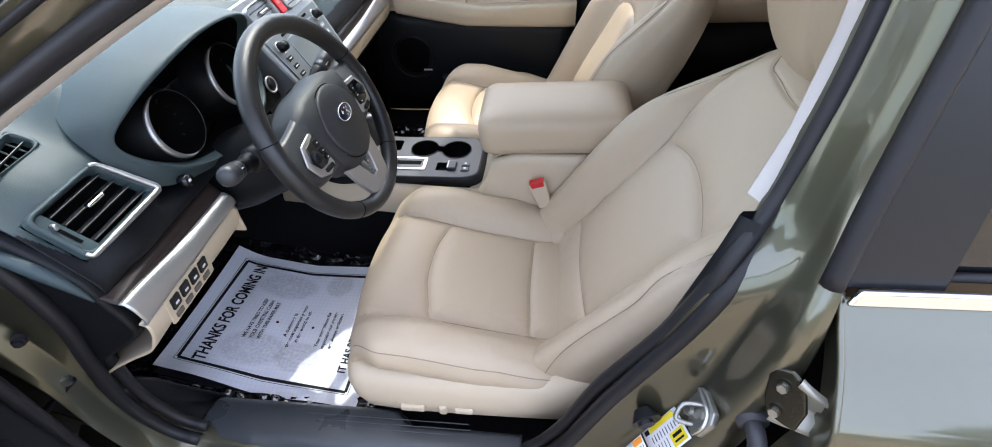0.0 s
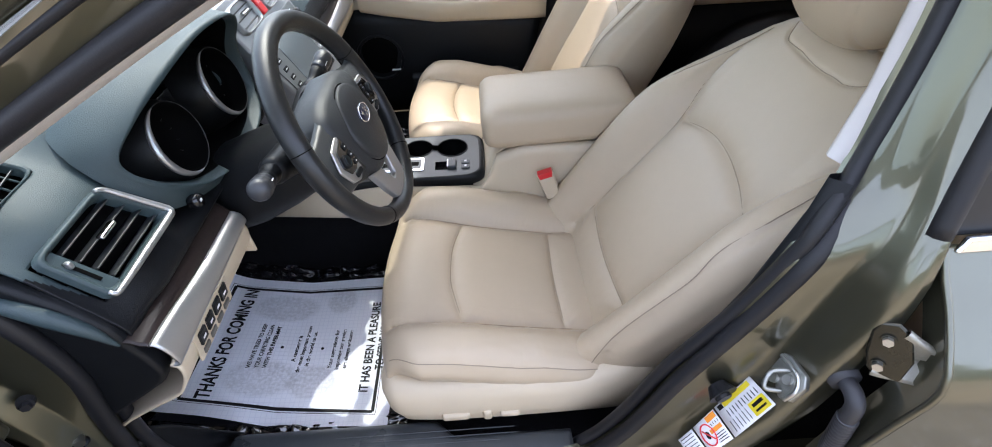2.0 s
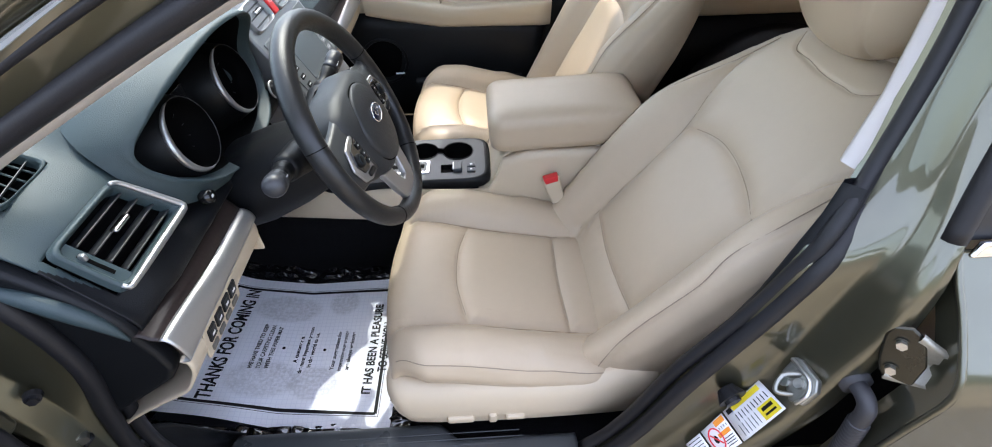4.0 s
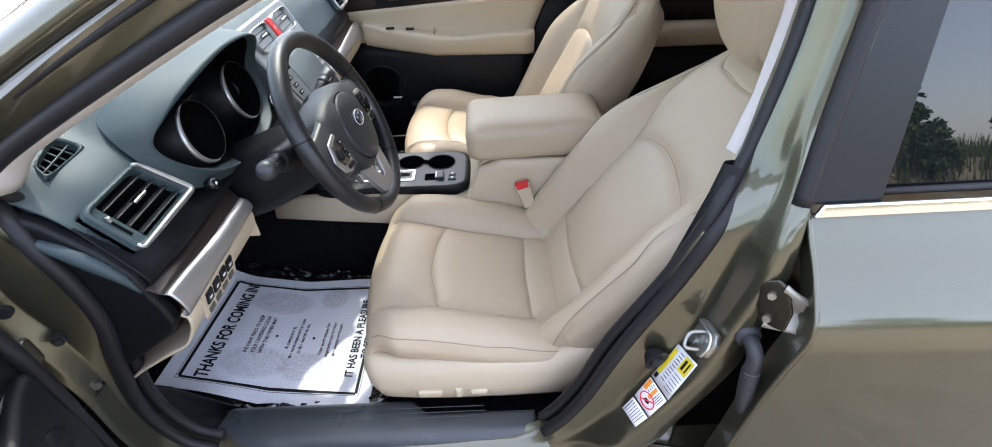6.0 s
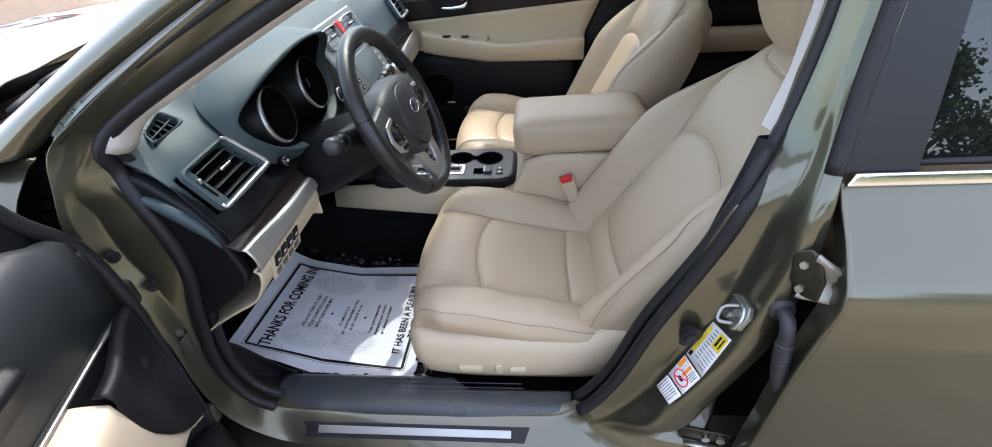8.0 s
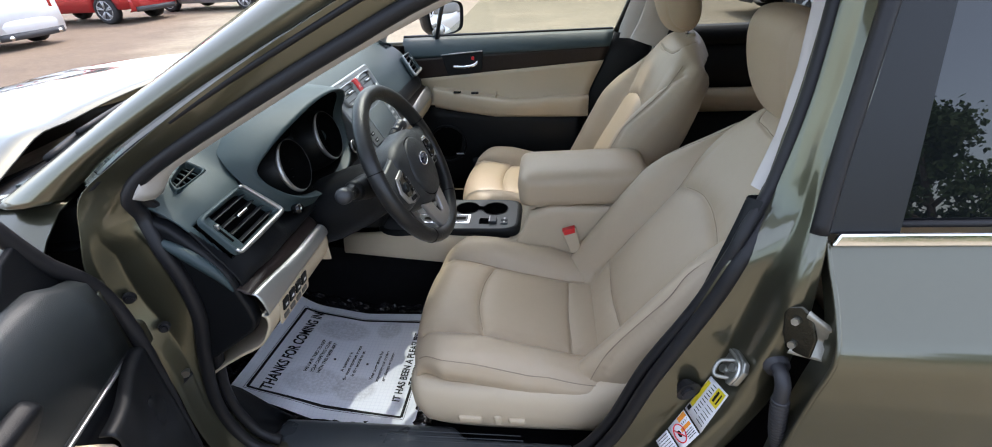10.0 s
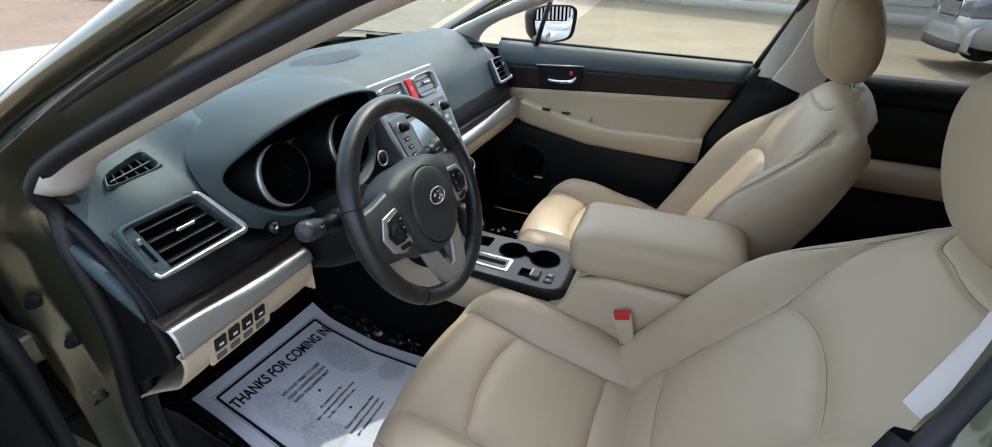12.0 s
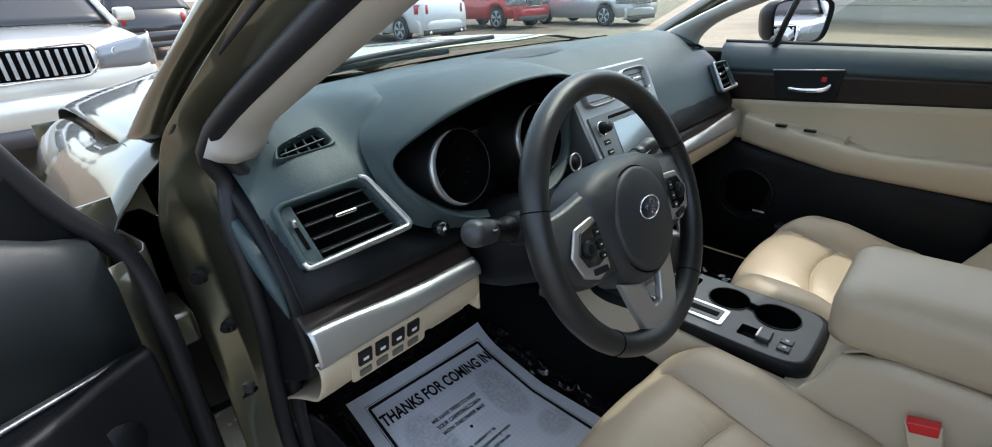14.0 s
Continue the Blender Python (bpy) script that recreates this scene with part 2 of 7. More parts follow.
# door opening, clockwise from the roof: inner edge (seal) and outer edge of the painted flange, as x, z
RING = [
    ((0.655, 1.40), (0.705, 1.40)), ((0.60, 1.435), (0.64, 1.475)), ((0.42, 1.428), (0.41, 1.475)), ((0.165, 1.358), (0.105, 1.385)),
    ((-0.002, 1.287), (-0.06, 1.312)), ((-0.171, 1.206), (-0.225, 1.226)), ((-0.325, 1.126), (-0.375, 1.135)), ((-0.374, 1.085), (-0.435, 1.09)),
    ((-0.386, 1.040), (-0.450, 1.03)), ((-0.368, 0.985), (-0.462, 0.95)), ((-0.352, 0.91), (-0.462, 0.88)), ((-0.354, 0.826), (-0.432, 0.80)),
    ((-0.380, 0.731), (-0.412, 0.71)), ((-0.405, 0.602), (-0.412, 0.58)), ((-0.394, 0.507), (-0.385, 0.47)), ((-0.345, 0.438), (-0.30, 0.395)),
    ((-0.20, 0.418), (-0.20, 0.380)), ((0.0, 0.415), (0.0, 0.378)), ((0.22, 0.418), (0.25, 0.380)), ((0.344, 0.438), (0.45, 0.385)),
    ((0.42, 0.547), (0.63, 0.47)), ((0.481, 0.728), (0.68, 0.72)), ((0.536, 0.884), (0.69, 0.90)), ((0.581, 1.02), (0.675, 1.03)),
    ((0.612, 1.125), (0.675, 1.13)), ((0.633, 1.219), (0.692, 1.22)), ((0.648, 1.325), (0.705, 1.33)),
]
NR = 220
loops = smooth_path([(*p, *q) for p, q in RING], NR, True)
in2, out2 = loops[:, :2], loops[:, 2:]
front_post = step(0.34, 0.22, in2[:, 0]) * step(1.03, 1.08, in2[:, 1])
inner = np.array([(x, lean(z, -0.735 - 0.027 * w), z) for (x, z), w in zip(in2, front_post)])
outer = np.array([(x, lean(z, -0.800), z) for x, z in out2])
rear_post = step(0.48, 0.56, in2[:, 0]) * step(0.94, 1.07, in2[:, 1]) * step(1.46, 1.40, in2[:, 1])
inner[:, 0] += 0.028 * rear_post
inner[:, 1] += 0.036 * rear_post
rows_ = []
for k, bulge in [(0.0, 0.02)] + [(k, -0.004) for k in np.linspace(0.02, 0.985, 46)] + [(1.0, 0.012), (1.0, 0.05)]:
    row = inner * (1 - k) + outer * k
    ease = k ** 0.75
    row[:, 1] = inner[:, 1] * (1 - ease) + outer[:, 1] * ease + bulge
    # the rear door pillar: a narrow inner land, a step outwards, the outer face, then the dark hinge recess
    g = step(0.36, 0.46, row[:, 0]) * step(1.16, 0.90, row[:, 2]) * step(0.42, 0.50, row[:, 2])
    kk = k - np.interp(row[:, 2], [0.50, 0.58, 0.62, 0.665, 0.735], [-0.14, -0.115, -0.07, -0.015, 0.06])
    swell = np.interp(kk, [0, 0.06, 0.20, 0.34, 0.375, 0.455, 0.50, 0.60, 0.73, 0.79, 0.86, 1.0], [-0.735, -0.742, -0.750, -0.756, -0.762, -0.810, -0.816, -0.818, -0.812, -0.790, -0.738, -0.720]) + (bulge if k in (0.0, 1.0) else 0)
    swell = swell + 0.036 * rear_post * step(0.42, 0.0, k)
    row[:, 1] = row[:, 1] * (1 - g) + swell * g
    # its upper part: a groove beside the seal, then a crease
    g = step(0.55, 0.60, row[:, 0]) * step(0.98, 1.20, row[:, 2]) * step(1.42, 1.36, row[:, 2])
    row[:, 1] += g * np.interp(k, [0, 0.20, 0.32, 0.40, 0.92, 1.0], [0.006, 0.012, 0.004, -0.006, 0.0, 0.004])
    # the hinge pillar in front: a shallow channel beside the seal
    f = step(-0.33, -0.37, row[:, 0]) * step(1.03, 0.97, row[:, 2]) * step(0.44, 0.52, row[:, 2])
    row[:, 1] += f * np.interp(k, [0, 0.10, 0.22, 0.70, 0.85, 1.0], [0, 0.004, 0.022, 0.026, 0.004, 0.0])
    rows_.append(row)
flange = surface("door_frame", rows_, PAINT, car, "painted door opening flange", wrap_v=True)
# shaded copy of the body paint: weaker coat imitates the hinge pillar's shade
JAMB_SHADE = PAINT.copy()
JAMB_SHADE.name = "olive_paint_jamb_shade"
JAMB_SHADE.node_tree.nodes["Principled BSDF"].inputs["Coat Weight"].default_value = 0.40
flange.data.materials.append(JAMB_SHADE)
for f in flange.data.polygons:
    if f.center.x < -0.30 and f.center.z < 1.04:
        f.material_index = 1

# rubber seal round the opening: a bulb and a lip
seal = inner.copy()
seal[:, 1] -= 0.008
lip = np.array([(x, lean(z, -0.718), z) for x, z in in2])
cen = np.array([0.1, 0.93])
for i in range(NR):
    d = cen - lip[i][[0, 2]]
    d /= np.linalg.norm(d)
    back_ = float(step(0.45, 0.55, lip[i][0]))
    lip[i][[0, 2]] += (0.012 - 0.020 * back_ - 0.010 * front_post[i]) * d
    lip[i][1] -= 0.034 * front_post[i]
    lip[i][1] -= 0.006 * back_
    high = back_ * float(step(0.98, 1.07, in2[i][1]))
    lip[i] = (1 - high) * lip[i] + high * np.array((in2[i][0] + 0.003 + 0.028 * rear_post[i], lean(in2[i][1], -0.741) + 0.036 * rear_post[i], in2[i][1]))
    seal[i][1] -= 0.005 * high
    seal[i][0] += 0.017 * back_
    seal[i][1] += 0.004 * back_
sill_run = [i for i in range(NR) if inner[i][2] < 0.442 and -0.315 < inner[i][0] < 0.352]
start = (sill_run[-1] + 1) % NR
order = [(start + i) % NR for i in range(NR - (sill_run[-1] - sill_run[0] + 1))]
tube("door_seal", seal[order], 0.0125, RUBBER, car, "black rubber door seal", sides=10, up=(0, 1, 0))
tube("seal_lip", lip[order], 0.0105, RUBBER, car, sides=8, up=(0, 1, 0))

# outer A pillar with the bright roof edge, and the cowl side
ap_in = smooth_path([(0.50, 1.49), (0.25, 1.445), (0.105, 1.39), (-0.06, 1.315), (-0.225, 1.235), (-0.37, 1.155), (-0.46, 1.09)], 60)
ap_out = smooth_path([(0.46, 1.53), (0.16, 1.475), (0.0, 1.405), (-0.17, 1.315), (-0.34, 1.225), (-0.48, 1.145), (-0.61, 1.072)], 60)
rows_ = []
for k, dy in ((0.0, 0.03), (0.0, 0.0), (0.12, -0.012), (0.35, -0.018), (0.6, -0.012), (0.85, 0.004), (1.0, 0.03), (1.02, 0.06)):
    rows_.append([((1 - k) * a[0] + k * b[0], lean((1 - k) * a[1] + k * b[1], -0.803) + dy, (1 - k) * a[1] + k * b[1]) for a, b in zip(ap_in, ap_out)])
surface("a_pillar", rows_, PAINT, car, "painted windscreen pillar", t=0.002)
tube("drip_trim", [(p[0] + 0.02, lean(p[1], -0.803) + 0.006, p[1] - 0.006) for p in ap_in], 0.005, RUBBER, car, sides=8)

# far side pillar, roof and windscreen edge, mirrored from the opening
rows_ = []
for k, dy in ((0.0, 0.0), (0.5, 0.02), (1.0, 0.0)):
    rows_.append([((1 - k) * a[0] + k * b[0], -lean((1 - k) * a[1] + k * b[1], -0.79) - dy, (1 - k) * a[1] + k * b[1]) for a, b in zip(ap_in, ap_out)])
surface("far_pillar", rows_, PAINT, car, t=0.01)


def wind(y):
    return 1 - (y / 0.78) ** 2


rows_ = []
for k in np.linspace(0, 1, 14):
    row = []
    for y in np.linspace(-0.70, 0.70, 21):
        x = (-0.60 - 0.16 * wind(y)) * (1 - k) + (0.14 - 0.10 * wind(y)) * k
        z = 1.075 * (1 - k) + 1.478 * k + 0.012 * math.sin(math.pi * k) * wind(y) + 0.02 * wind(y) * k
        row.append((x, y * (1 - 0.13 * k), z))
    rows_.append(row)
ws = surface("windscreen", rows_, GLASS, car, "clear curved windscreen glass", t=0.004)
ws.visible_shadow = False
rows_ = []
for x, z, s in ((0.09, 1.462, 0.615), (0.18, 1.495, 0.63), (0.6, 1.56, 0.64), (1.2, 1.57, 0.64), (2.0, 1.53, 0.62), (2.5, 1.46, 0.60)):
    rows_.append([(x - (0.05 if x > 0.3 else 0.11) * (1 - v ** 2), s * v, z - 0.07 * abs(v) ** 3.5) for v in np.linspace(-1, 1, 25)])
surface("roof", rows_, PAINT, car, "olive green painted roof", t=0.004)
rows_ = []
for x, z, s in ((0.11, 1.440, 0.61), (0.20, 1.46, 0.63), (0.6, 1.50, 0.63), (1.2, 1.51, 0.63), (2.0, 1.47, 0.61), (2.45, 1.42, 0.59)):
    rows_.append([(x - (0.0 if x > 0.3 else 0.10) * (1 - v ** 2), s * v, z - 0.09 * abs(v) ** 4) for v in np.linspace(-1, 1, 25)])
surface("headliner", rows_, HEADLINER, car, "pale grey fabric headliner", t=0.006)
for s in (-1, 1):
    # roof rails over the doors, rear quarter closing panels
    tube("roof_rail", [(x, s * (0.655 if z < 1.42 else 0.64), z) for x, z in ((0.08, 1.385), (0.25, 1.43), (0.6, 1.462), (1.2, 1.468), (2.0, 1.43), (2.4, 1.37))], 0.036, HEADLINER, car, sides=12)

# pale inner pillar covers
ip_a = smooth_path([(0.52, 1.425), (0.19, 1.338), (0.02, 1.272), (-0.15, 1.206), (-0.31, 1.140), (-0.375, 1.088), (-0.388, 1.04)], 50)
ip_b = smooth_path([(0.50, 1.46), (0.14, 1.385), (-0.05, 1.300), (-0.24, 1.215), (-0.40, 1.140), (-0.50, 1.09), (-0.52, 1.05)], 50)
for s, o in ((-1, 0.0), (1, 0.0)):
    rows_ = []
    for k, dy in ((0.0, 0.0), (0.1, 0.018), (0.4, 0.035), (0.8, 0.035), (1.0, 0.01)):
        rows_.append([((1 - k) * a[0] + k * b[0], s * (-lean((1 - k) * a[1] + k * b[1], -0.722) - dy), (1 - k) * a[1] + k * b[1]) for a, b in zip(ip_a, ip_b)])
    if s < 0:
        edge = smooth_path([(0.50, 1.440), (0.30, 1.400), (0.165, 1.346), (-0.002, 1.275), (-0.171, 1.193), (-0.325, 1.113), (-0.352, 1.088), (-0.366, 1.068)], 60)
        rows_ = []
        for dx, dz, y0 in ((0.0, 0.010, -0.775), (0.004, 0.001, -0.762), (0.008, -0.004, -0.745), (0.006, -0.003, -0.722), (-0.004, 0.004, -0.704), (-0.03, 0.022, -0.694), (-0.075, 0.045, -0.690)):
            rows_.append([(x + dx, lean(z, y0), z + dz) for x, z in edge])
    surface("pillar_cover", rows_, PILLAR_TRIM, car, "pale grey plastic pillar cover", t=0.003)

# B pillar inner trim: pale above, black below
for s in (-1, 1):
    rows_ = []
    for x, z, w in ((0.668, 1.42, 0.10), (0.660, 1.33, 0.10), (0.648, 1.22, 0.10), (0.628, 1.125, 0.11), (0.600, 1.045, 0.12)):
        y0 = s * (-lean(z, -0.722) - 0.0)
        x, y0 = x + 0.026, y0 - s * 0.034
        rows_.append([(x + dx, y0 - s * d, z - (0.35 * dx if z < 1.06 else 0)) for dx, d in ((-0.004, -0.004), (-0.012, 0.004), (-0.021, 0.013), (-0.018, 0.020), (0.03, 0.026), (0.10, 0.024))])
    surface("upper_pillar_trim", rows_, PILLAR_TRIM, car, "pale grey upper door pillar cover")
    if s > 0:
        continue
    rows_ = []
    for x, z, w in ((0.600, 1.050, 0.12), (0.585, 1.01, 0.14), (0.545, 0.884, 0.20), (0.490, 0.728, 0.24), (0.435, 0.56, 0.28), (0.37, 0.44, 0.30)):
        y0 = s * (-lean(z, -0.722))
        k = float(step(0.80, 1.05, z))
        rows_.append([(x + dx * (1.0 if dx > 0 else 0.9 * k), y0 - s * d, z) for dx, d in ((0.006, -0.006), (-0.004, 0.003), (-0.014, 0.010), (-0.008, 0.016), (0.05, 0.020), (0.14, 0.02))])
    surface("lower_pillar_trim", rows_, BLACK, car, "black lower door pillar cover")

# sill: painted step, grey tread plate, bright insert
rows_ = []
for y, z in ((-0.728, 0.418), (-0.752, 0.402), (-0.775, 0.394), (-0.80, 0.380), (-0.835, 0.352), (-0.855, 0.31), (-0.858, 0.27), (-0.84, 0.22), (-0.78, 0.20), (-0.70, 0.21)):
    rows_.append([(x, y, z) for x in np.linspace(-0.62, 0.85, 40)])
surface("rocker", rows_, PAINT, car, "painted rocker panel below the door")
rows_ = []
for y, z in ((-0.622, 0.350), (-0.630, 0.388), (-0.640, 0.408), (-0.655, 0.419), (-0.685, 0.425), (-0.715, 0.426), (-0.733, 0.423), (-0.745, 0.412), (-0.748, 0.398)):
    rows_.append([(x, y - 0.035 * float(step(0.06, 0.11, x)) * float(step(-0.70, -0.63, y)), z) for x in np.linspace(-0.345, 0.342, 90)])
TREAD = mat("tread_plastic", (0.046, 0.052, 0.058), 0.30, grain=0.15, grain_scale=500, vary=0.15, vary_scale=9, wear=0.1)
tread = surface("tread_plate", rows_, TREAD, car, "dark grey ribbed plastic sill tread plate", t=0.003)
for k in range(5):
    rbox("tread_rib", (0.05 + 0.02 * (k % 2), -0.667 - 0.012 * k, 0.4265 - 0.0002 * k), (0.36 - 0.03 * k, 0.0018, 0.0016), TREAD, tread, r=0.0005)
for x0, path in ((-1, [(-0.345, 0.418), (-0.385, 0.465), (-0.40, 0.53), (-0.402, 0.60)]), (1, [(0.342, 0.418), (0.385, 0.47), (0.42, 0.53), (0.45, 0.60)])):
    rows_ = []
    for x, z in smooth_path(path, 14):
        rows_.append([(x + x0 * o - 0.3 * dz * x0, y, z - o * 0.2 - dz * (1.0 if x0 < 0 else 0.0)) for y, o, dz in (((-0.632, -0.01, 0.9 * (z - 0.38)), (-0.655, -0.004, 0.6 * (z - 0.39)), (-0.682, 0.0, 0.18 * (z - 0.40))) if x0 < 0 else ((-0.695, 0.004, 0),)) + ((-0.70, 0.0, 0), (-0.733, 0.004, 0), (-0.747, 0.016, 0))])
    surface("sill_end_cover", rows_, BLACK, car, "dark plastic sill end cover", t=0.003)
holder = plate("insert_holder", [(-0.252, -0.016), (0.238, -0.016), (0.25, 0.016), (-0.262, 0.016)], 0.004,
               axes((0, -0.776, 0.398), (1, 0, 0), (0, 0.72, 0.5)), RUBBER, car, "black sill insert holder")
plate("sill_insert", rounded(0.43, 0.016, 0.001), 0.002, axes((-0.005, -0.7775, 0.4015), (1, 0, 0), (0, 0.72, 0.5)), SILVER, holder, "brushed bright sill insert")

# hinge pillar details
for x, y, z in ((-0.425, -0.785, 0.905), (-0.447, -0.798, 0.822), (-0.398, -0.776, 0.832)):
    d = Vector((0.55, -0.8, 0.1)).normalized()
    b = part("pillar_bolt", disc_bm(0.0105, 0.008, Matrix.Translation((x, y, z)) @ d.to_track_quat("Z", "Y").to_matrix().to_4x4(), 20, 0.009), RUBBER, car, "dark flanged bolt")
    part("bolt_head", disc_bm(0.006, 0.008, Matrix.Translation(Vector((x, y, z)) + d * 0.006) @ d.to_track_quat("Z", "Y").to_matrix().to_4x4(), 6), RUBBER, b)
strap = tube("check_strap", smooth_path([(-0.40, -0.768, 0.71), (-0.43, -0.80, 0.685), (-0.47, -0.84, 0.66), (-0.50, -0.90, 0.65)], 16), 0.009, BLACK, car, "black door check strap", sides=8, flat=0.5)
part("strap_bolt", disc_bm(0.008, 0.012, Matrix.Translation((-0.405, -0.775, 0.715)) @ pose(0, 0, 0, 90, 0, 35), 12), STEEL, strap, "bright zinc bolt")

# B pillar hardware: striker, door switch, bump stop, labels, hinge, cable boot
SN, ST_ = Vector((-0.87, 0.0, 0.5)), Vector((0.5, 0.0, 0.87))
sc_ = Vector((0.585, -0.800, 0.803))
STRIKER = mat("dull_zinc", (0.30, 0.30, 0.275), 0.36, metal=0.9, vary=0.2, vary_scale=40, wear=0.12)
SL = Vector((-0.98, 0.14, -0.08))
SP = lambda a, b, o: sc_ + Vector((0, -a, 0)) + ST_ * b + SL * o
striker = plate("striker_plate", [(-0.031, 0.012), (-0.024, -0.014), (0.014, -0.026), (0.026, -0.014), (0.022, 0.012), (0.010, 0.022), (-0.022, 0.018)], 0.010, axes(sc_, (0, -1, 0), ST_) @ pose(0, 0, -0.004), STRIKER, car, "zinc door striker", 0.002)
tube("striker_loop", smooth_path([SP(-0.006, 0.010, 0.0), SP(-0.007, 0.009, 0.022), SP(-0.004, 0.005, 0.029), SP(0.004, -0.008, 0.029), SP(0.008, -0.013, 0.023), SP(0.010, -0.015, 0.0)], 40), 0.0032, STRIKER, striker, sides=10)
tube("striker_rib", smooth_path([SP(-0.029, 0.011, 0.007), SP(-0.006, 0.018, 0.010), SP(0.010, 0.018, 0.010), SP(0.022, 0.006, 0.010), SP(0.023, -0.014, 0.009)], 30), 0.0026, STEEL, striker, sides=8)
for a_, v_ in ((0.004, 0.004), (-0.008, -0.012)):
    part("striker_bolt", disc_bm(0.0065, 0.006, Matrix.Translation(SP(a_, v_, 0.009)) @ SN.to_track_quat("Z", "Y").to_matrix().to_4x4(), 18), STEEL, striker)
stop = part("bump_stop", disc_bm(0.022, 0.018, axes((0.530, -0.764, 0.714), (0.3, 0, 1), (1, 0.3, 0)), 20, 0.013), RUBBER, car, "black rubber door stop")
part("stop_tip", disc_bm(0.012, 0.014, axes((0.530, -0.772, 0.714), (0.3, 0, 1), (1, 0.3, 0)), 14), RUBBER, stop)

# ---- camera-side rear door ----
rear = thing("rear_door", 1.1, -0.83, 0.3, "closed olive green rear passenger door with chrome belt strip", "car door")
edge = smooth_path([(0.668, 1.028), (0.672, 0.97), (0.668, 0.90), (0.656, 0.82), (0.648, 0.72), (0.640, 0.50), (0.632, 0.30)], 70)
rows_ = []
for q in np.linspace(0, 1, 30):
    row = []
    for x, z in edge:
        u = (z - 0.30) / 0.73
        y = float(np.interp(z, [0.30, 0.42, 0.60, 0.80, 0.885, 0.905, 0.922, 0.945, 0.970, 0.995, 1.03], [-0.846, -0.862, -0.874, -0.882, -0.884, -0.881, -0.873, -0.854, -0.832, -0.808, -0.782]))
        xx = x + (1.62 - x) * q
        row.append((xx, y - 0.010 * math.sin(math.pi * q), z + (0.012 * q if u > 0.5 else 0)))
    rows_.append(row)
skin = surface("door_skin", rows_, PAINT, rear, "olive green metallic door skin")
tube("door_edge", [(x - 0.001, rows_[0][i][1] + 0.004, z) for i, (x, z) in enumerate(edge)], 0.004, PAINT, rear, sides=8)
surface("edge_return", [[(x, rows_[0][i][1] + d, z) for i, (x, z) in enumerate(edge)] for d in (0.004, 0.045)], PAINT, rear)
plate("belt_strip", [(0.0, 0.0), (0.98, 0.012), (0.98, 0.030), (0.008, 0.018)], 0.008, axes((0.664, -0.792, 1.028), (1, 0, 0), (0, 0.25, 1)), CHROME, rear, "polished chrome belt strip", 0.003)


def up_side(x, z, o=0.0):
    return (x, lean(z, -0.787 - o, 0.30, 1.0), z)


def band(name, left, right, material, parent, label, t=0.01, o=0.0):
    return surface(name, [[up_side(x, z, o) for x, z in smooth_path(p, 20)] for p in (left, [(0.5 * (a[0] + b[0]), a[1]) for a, b in zip(left, right)], right)], material, parent, label, t=t)


POST = mat("satin_black_post", (0.012, 0.013, 0.015), 0.35, spec=0.35, vary=0.1, vary_scale=10, wear=0.06)
post = band("window_post", [(0.660, 1.040), (0.674, 1.13), (0.690, 1.23), (0.706, 1.33), (0.72, 1.42)], [(0.751, 1.040), (0.758, 1.13), (0.764, 1.23), (0.770, 1.33), (0.772, 1.42)], POST, rear, "satin black window post cover", o=0.004)
tube("post_seal", [up_side(x, z, 0.008) for x, z in smooth_path([(0.652, 1.040), (0.664, 1.13), (0.681, 1.23), (0.698, 1.33), (0.713, 1.42)], 30)], 0.0115, RUBBER, rear, sides=8)
pane = band("rear_glass", [(0.750, 1.052), (0.756, 1.13), (0.762, 1.23), (0.768, 1.33), (0.770, 1.42)], [(1.62, 1.062), (1.60, 1.13), (1.56, 1.23), (1.5, 1.33), (1.42, 1.42)], TINT, rear, "dark tinted rear door glass", t=0.004, o=-0.004)
for flat_ in (post, pane):
    for f in flat_.data.polygons:
        f.use_smooth = False
tube("glass_strip", [up_side(x, 1.052 + 0.012 * (x - 0.75), 0.004) for x in np.linspace(0.75, 1.6, 10)], 0.005, RUBBER, rear, sides=8)
DARK_STEEL = mat("dark_oiled_steel", (0.055, 0.053, 0.043), 0.26, metal=0.9, vary=0.3, vary_scale=40, wear=0.12)
HINGE_STEEL = mat("worn_hinge_steel", (0.32, 0.31, 0.27), 0.42, metal=0.7, vary=0.3, vary_scale=40, wear=0.15)
HM = axes((0.638, -0.821, 0.923), (0.74, -0.64, 0.16), (0.27, 0.04, 0.96))
hinge = plate("door_hinge", [(-0.015, -0.024), (-0.009, -0.044), (-0.002, -0.051), (0.0235, -0.050), (0.028, -0.020), (0.018, 0.013), (0.004, 0.023), (-0.012, 0.018), (-0.017, 0.006)], 0.006, HM, DARK_STEEL, rear, "oiled steel door hinge", 0.003)
for dz in (0.0, -0.0356):
    part("hinge_bolt", disc_bm(0.0075, 0.004, HM @ pose(0, dz, 0.006), 24), DARK_STEEL, hinge)
    part("bolt_head", disc_bm(0.0055, 0.012, HM @ pose(0, dz, 0.007, 0, 0, 20), 6), STEEL, hinge)
above, below = smooth_path([(0.014, 0.019), (0.026, 0.010), (0.040, -0.001), (0.050, -0.014)], 24), smooth_path([(-0.004, -0.050), (0.0235, -0.050), (0.042, -0.053), (0.056, -0.060)], 24)
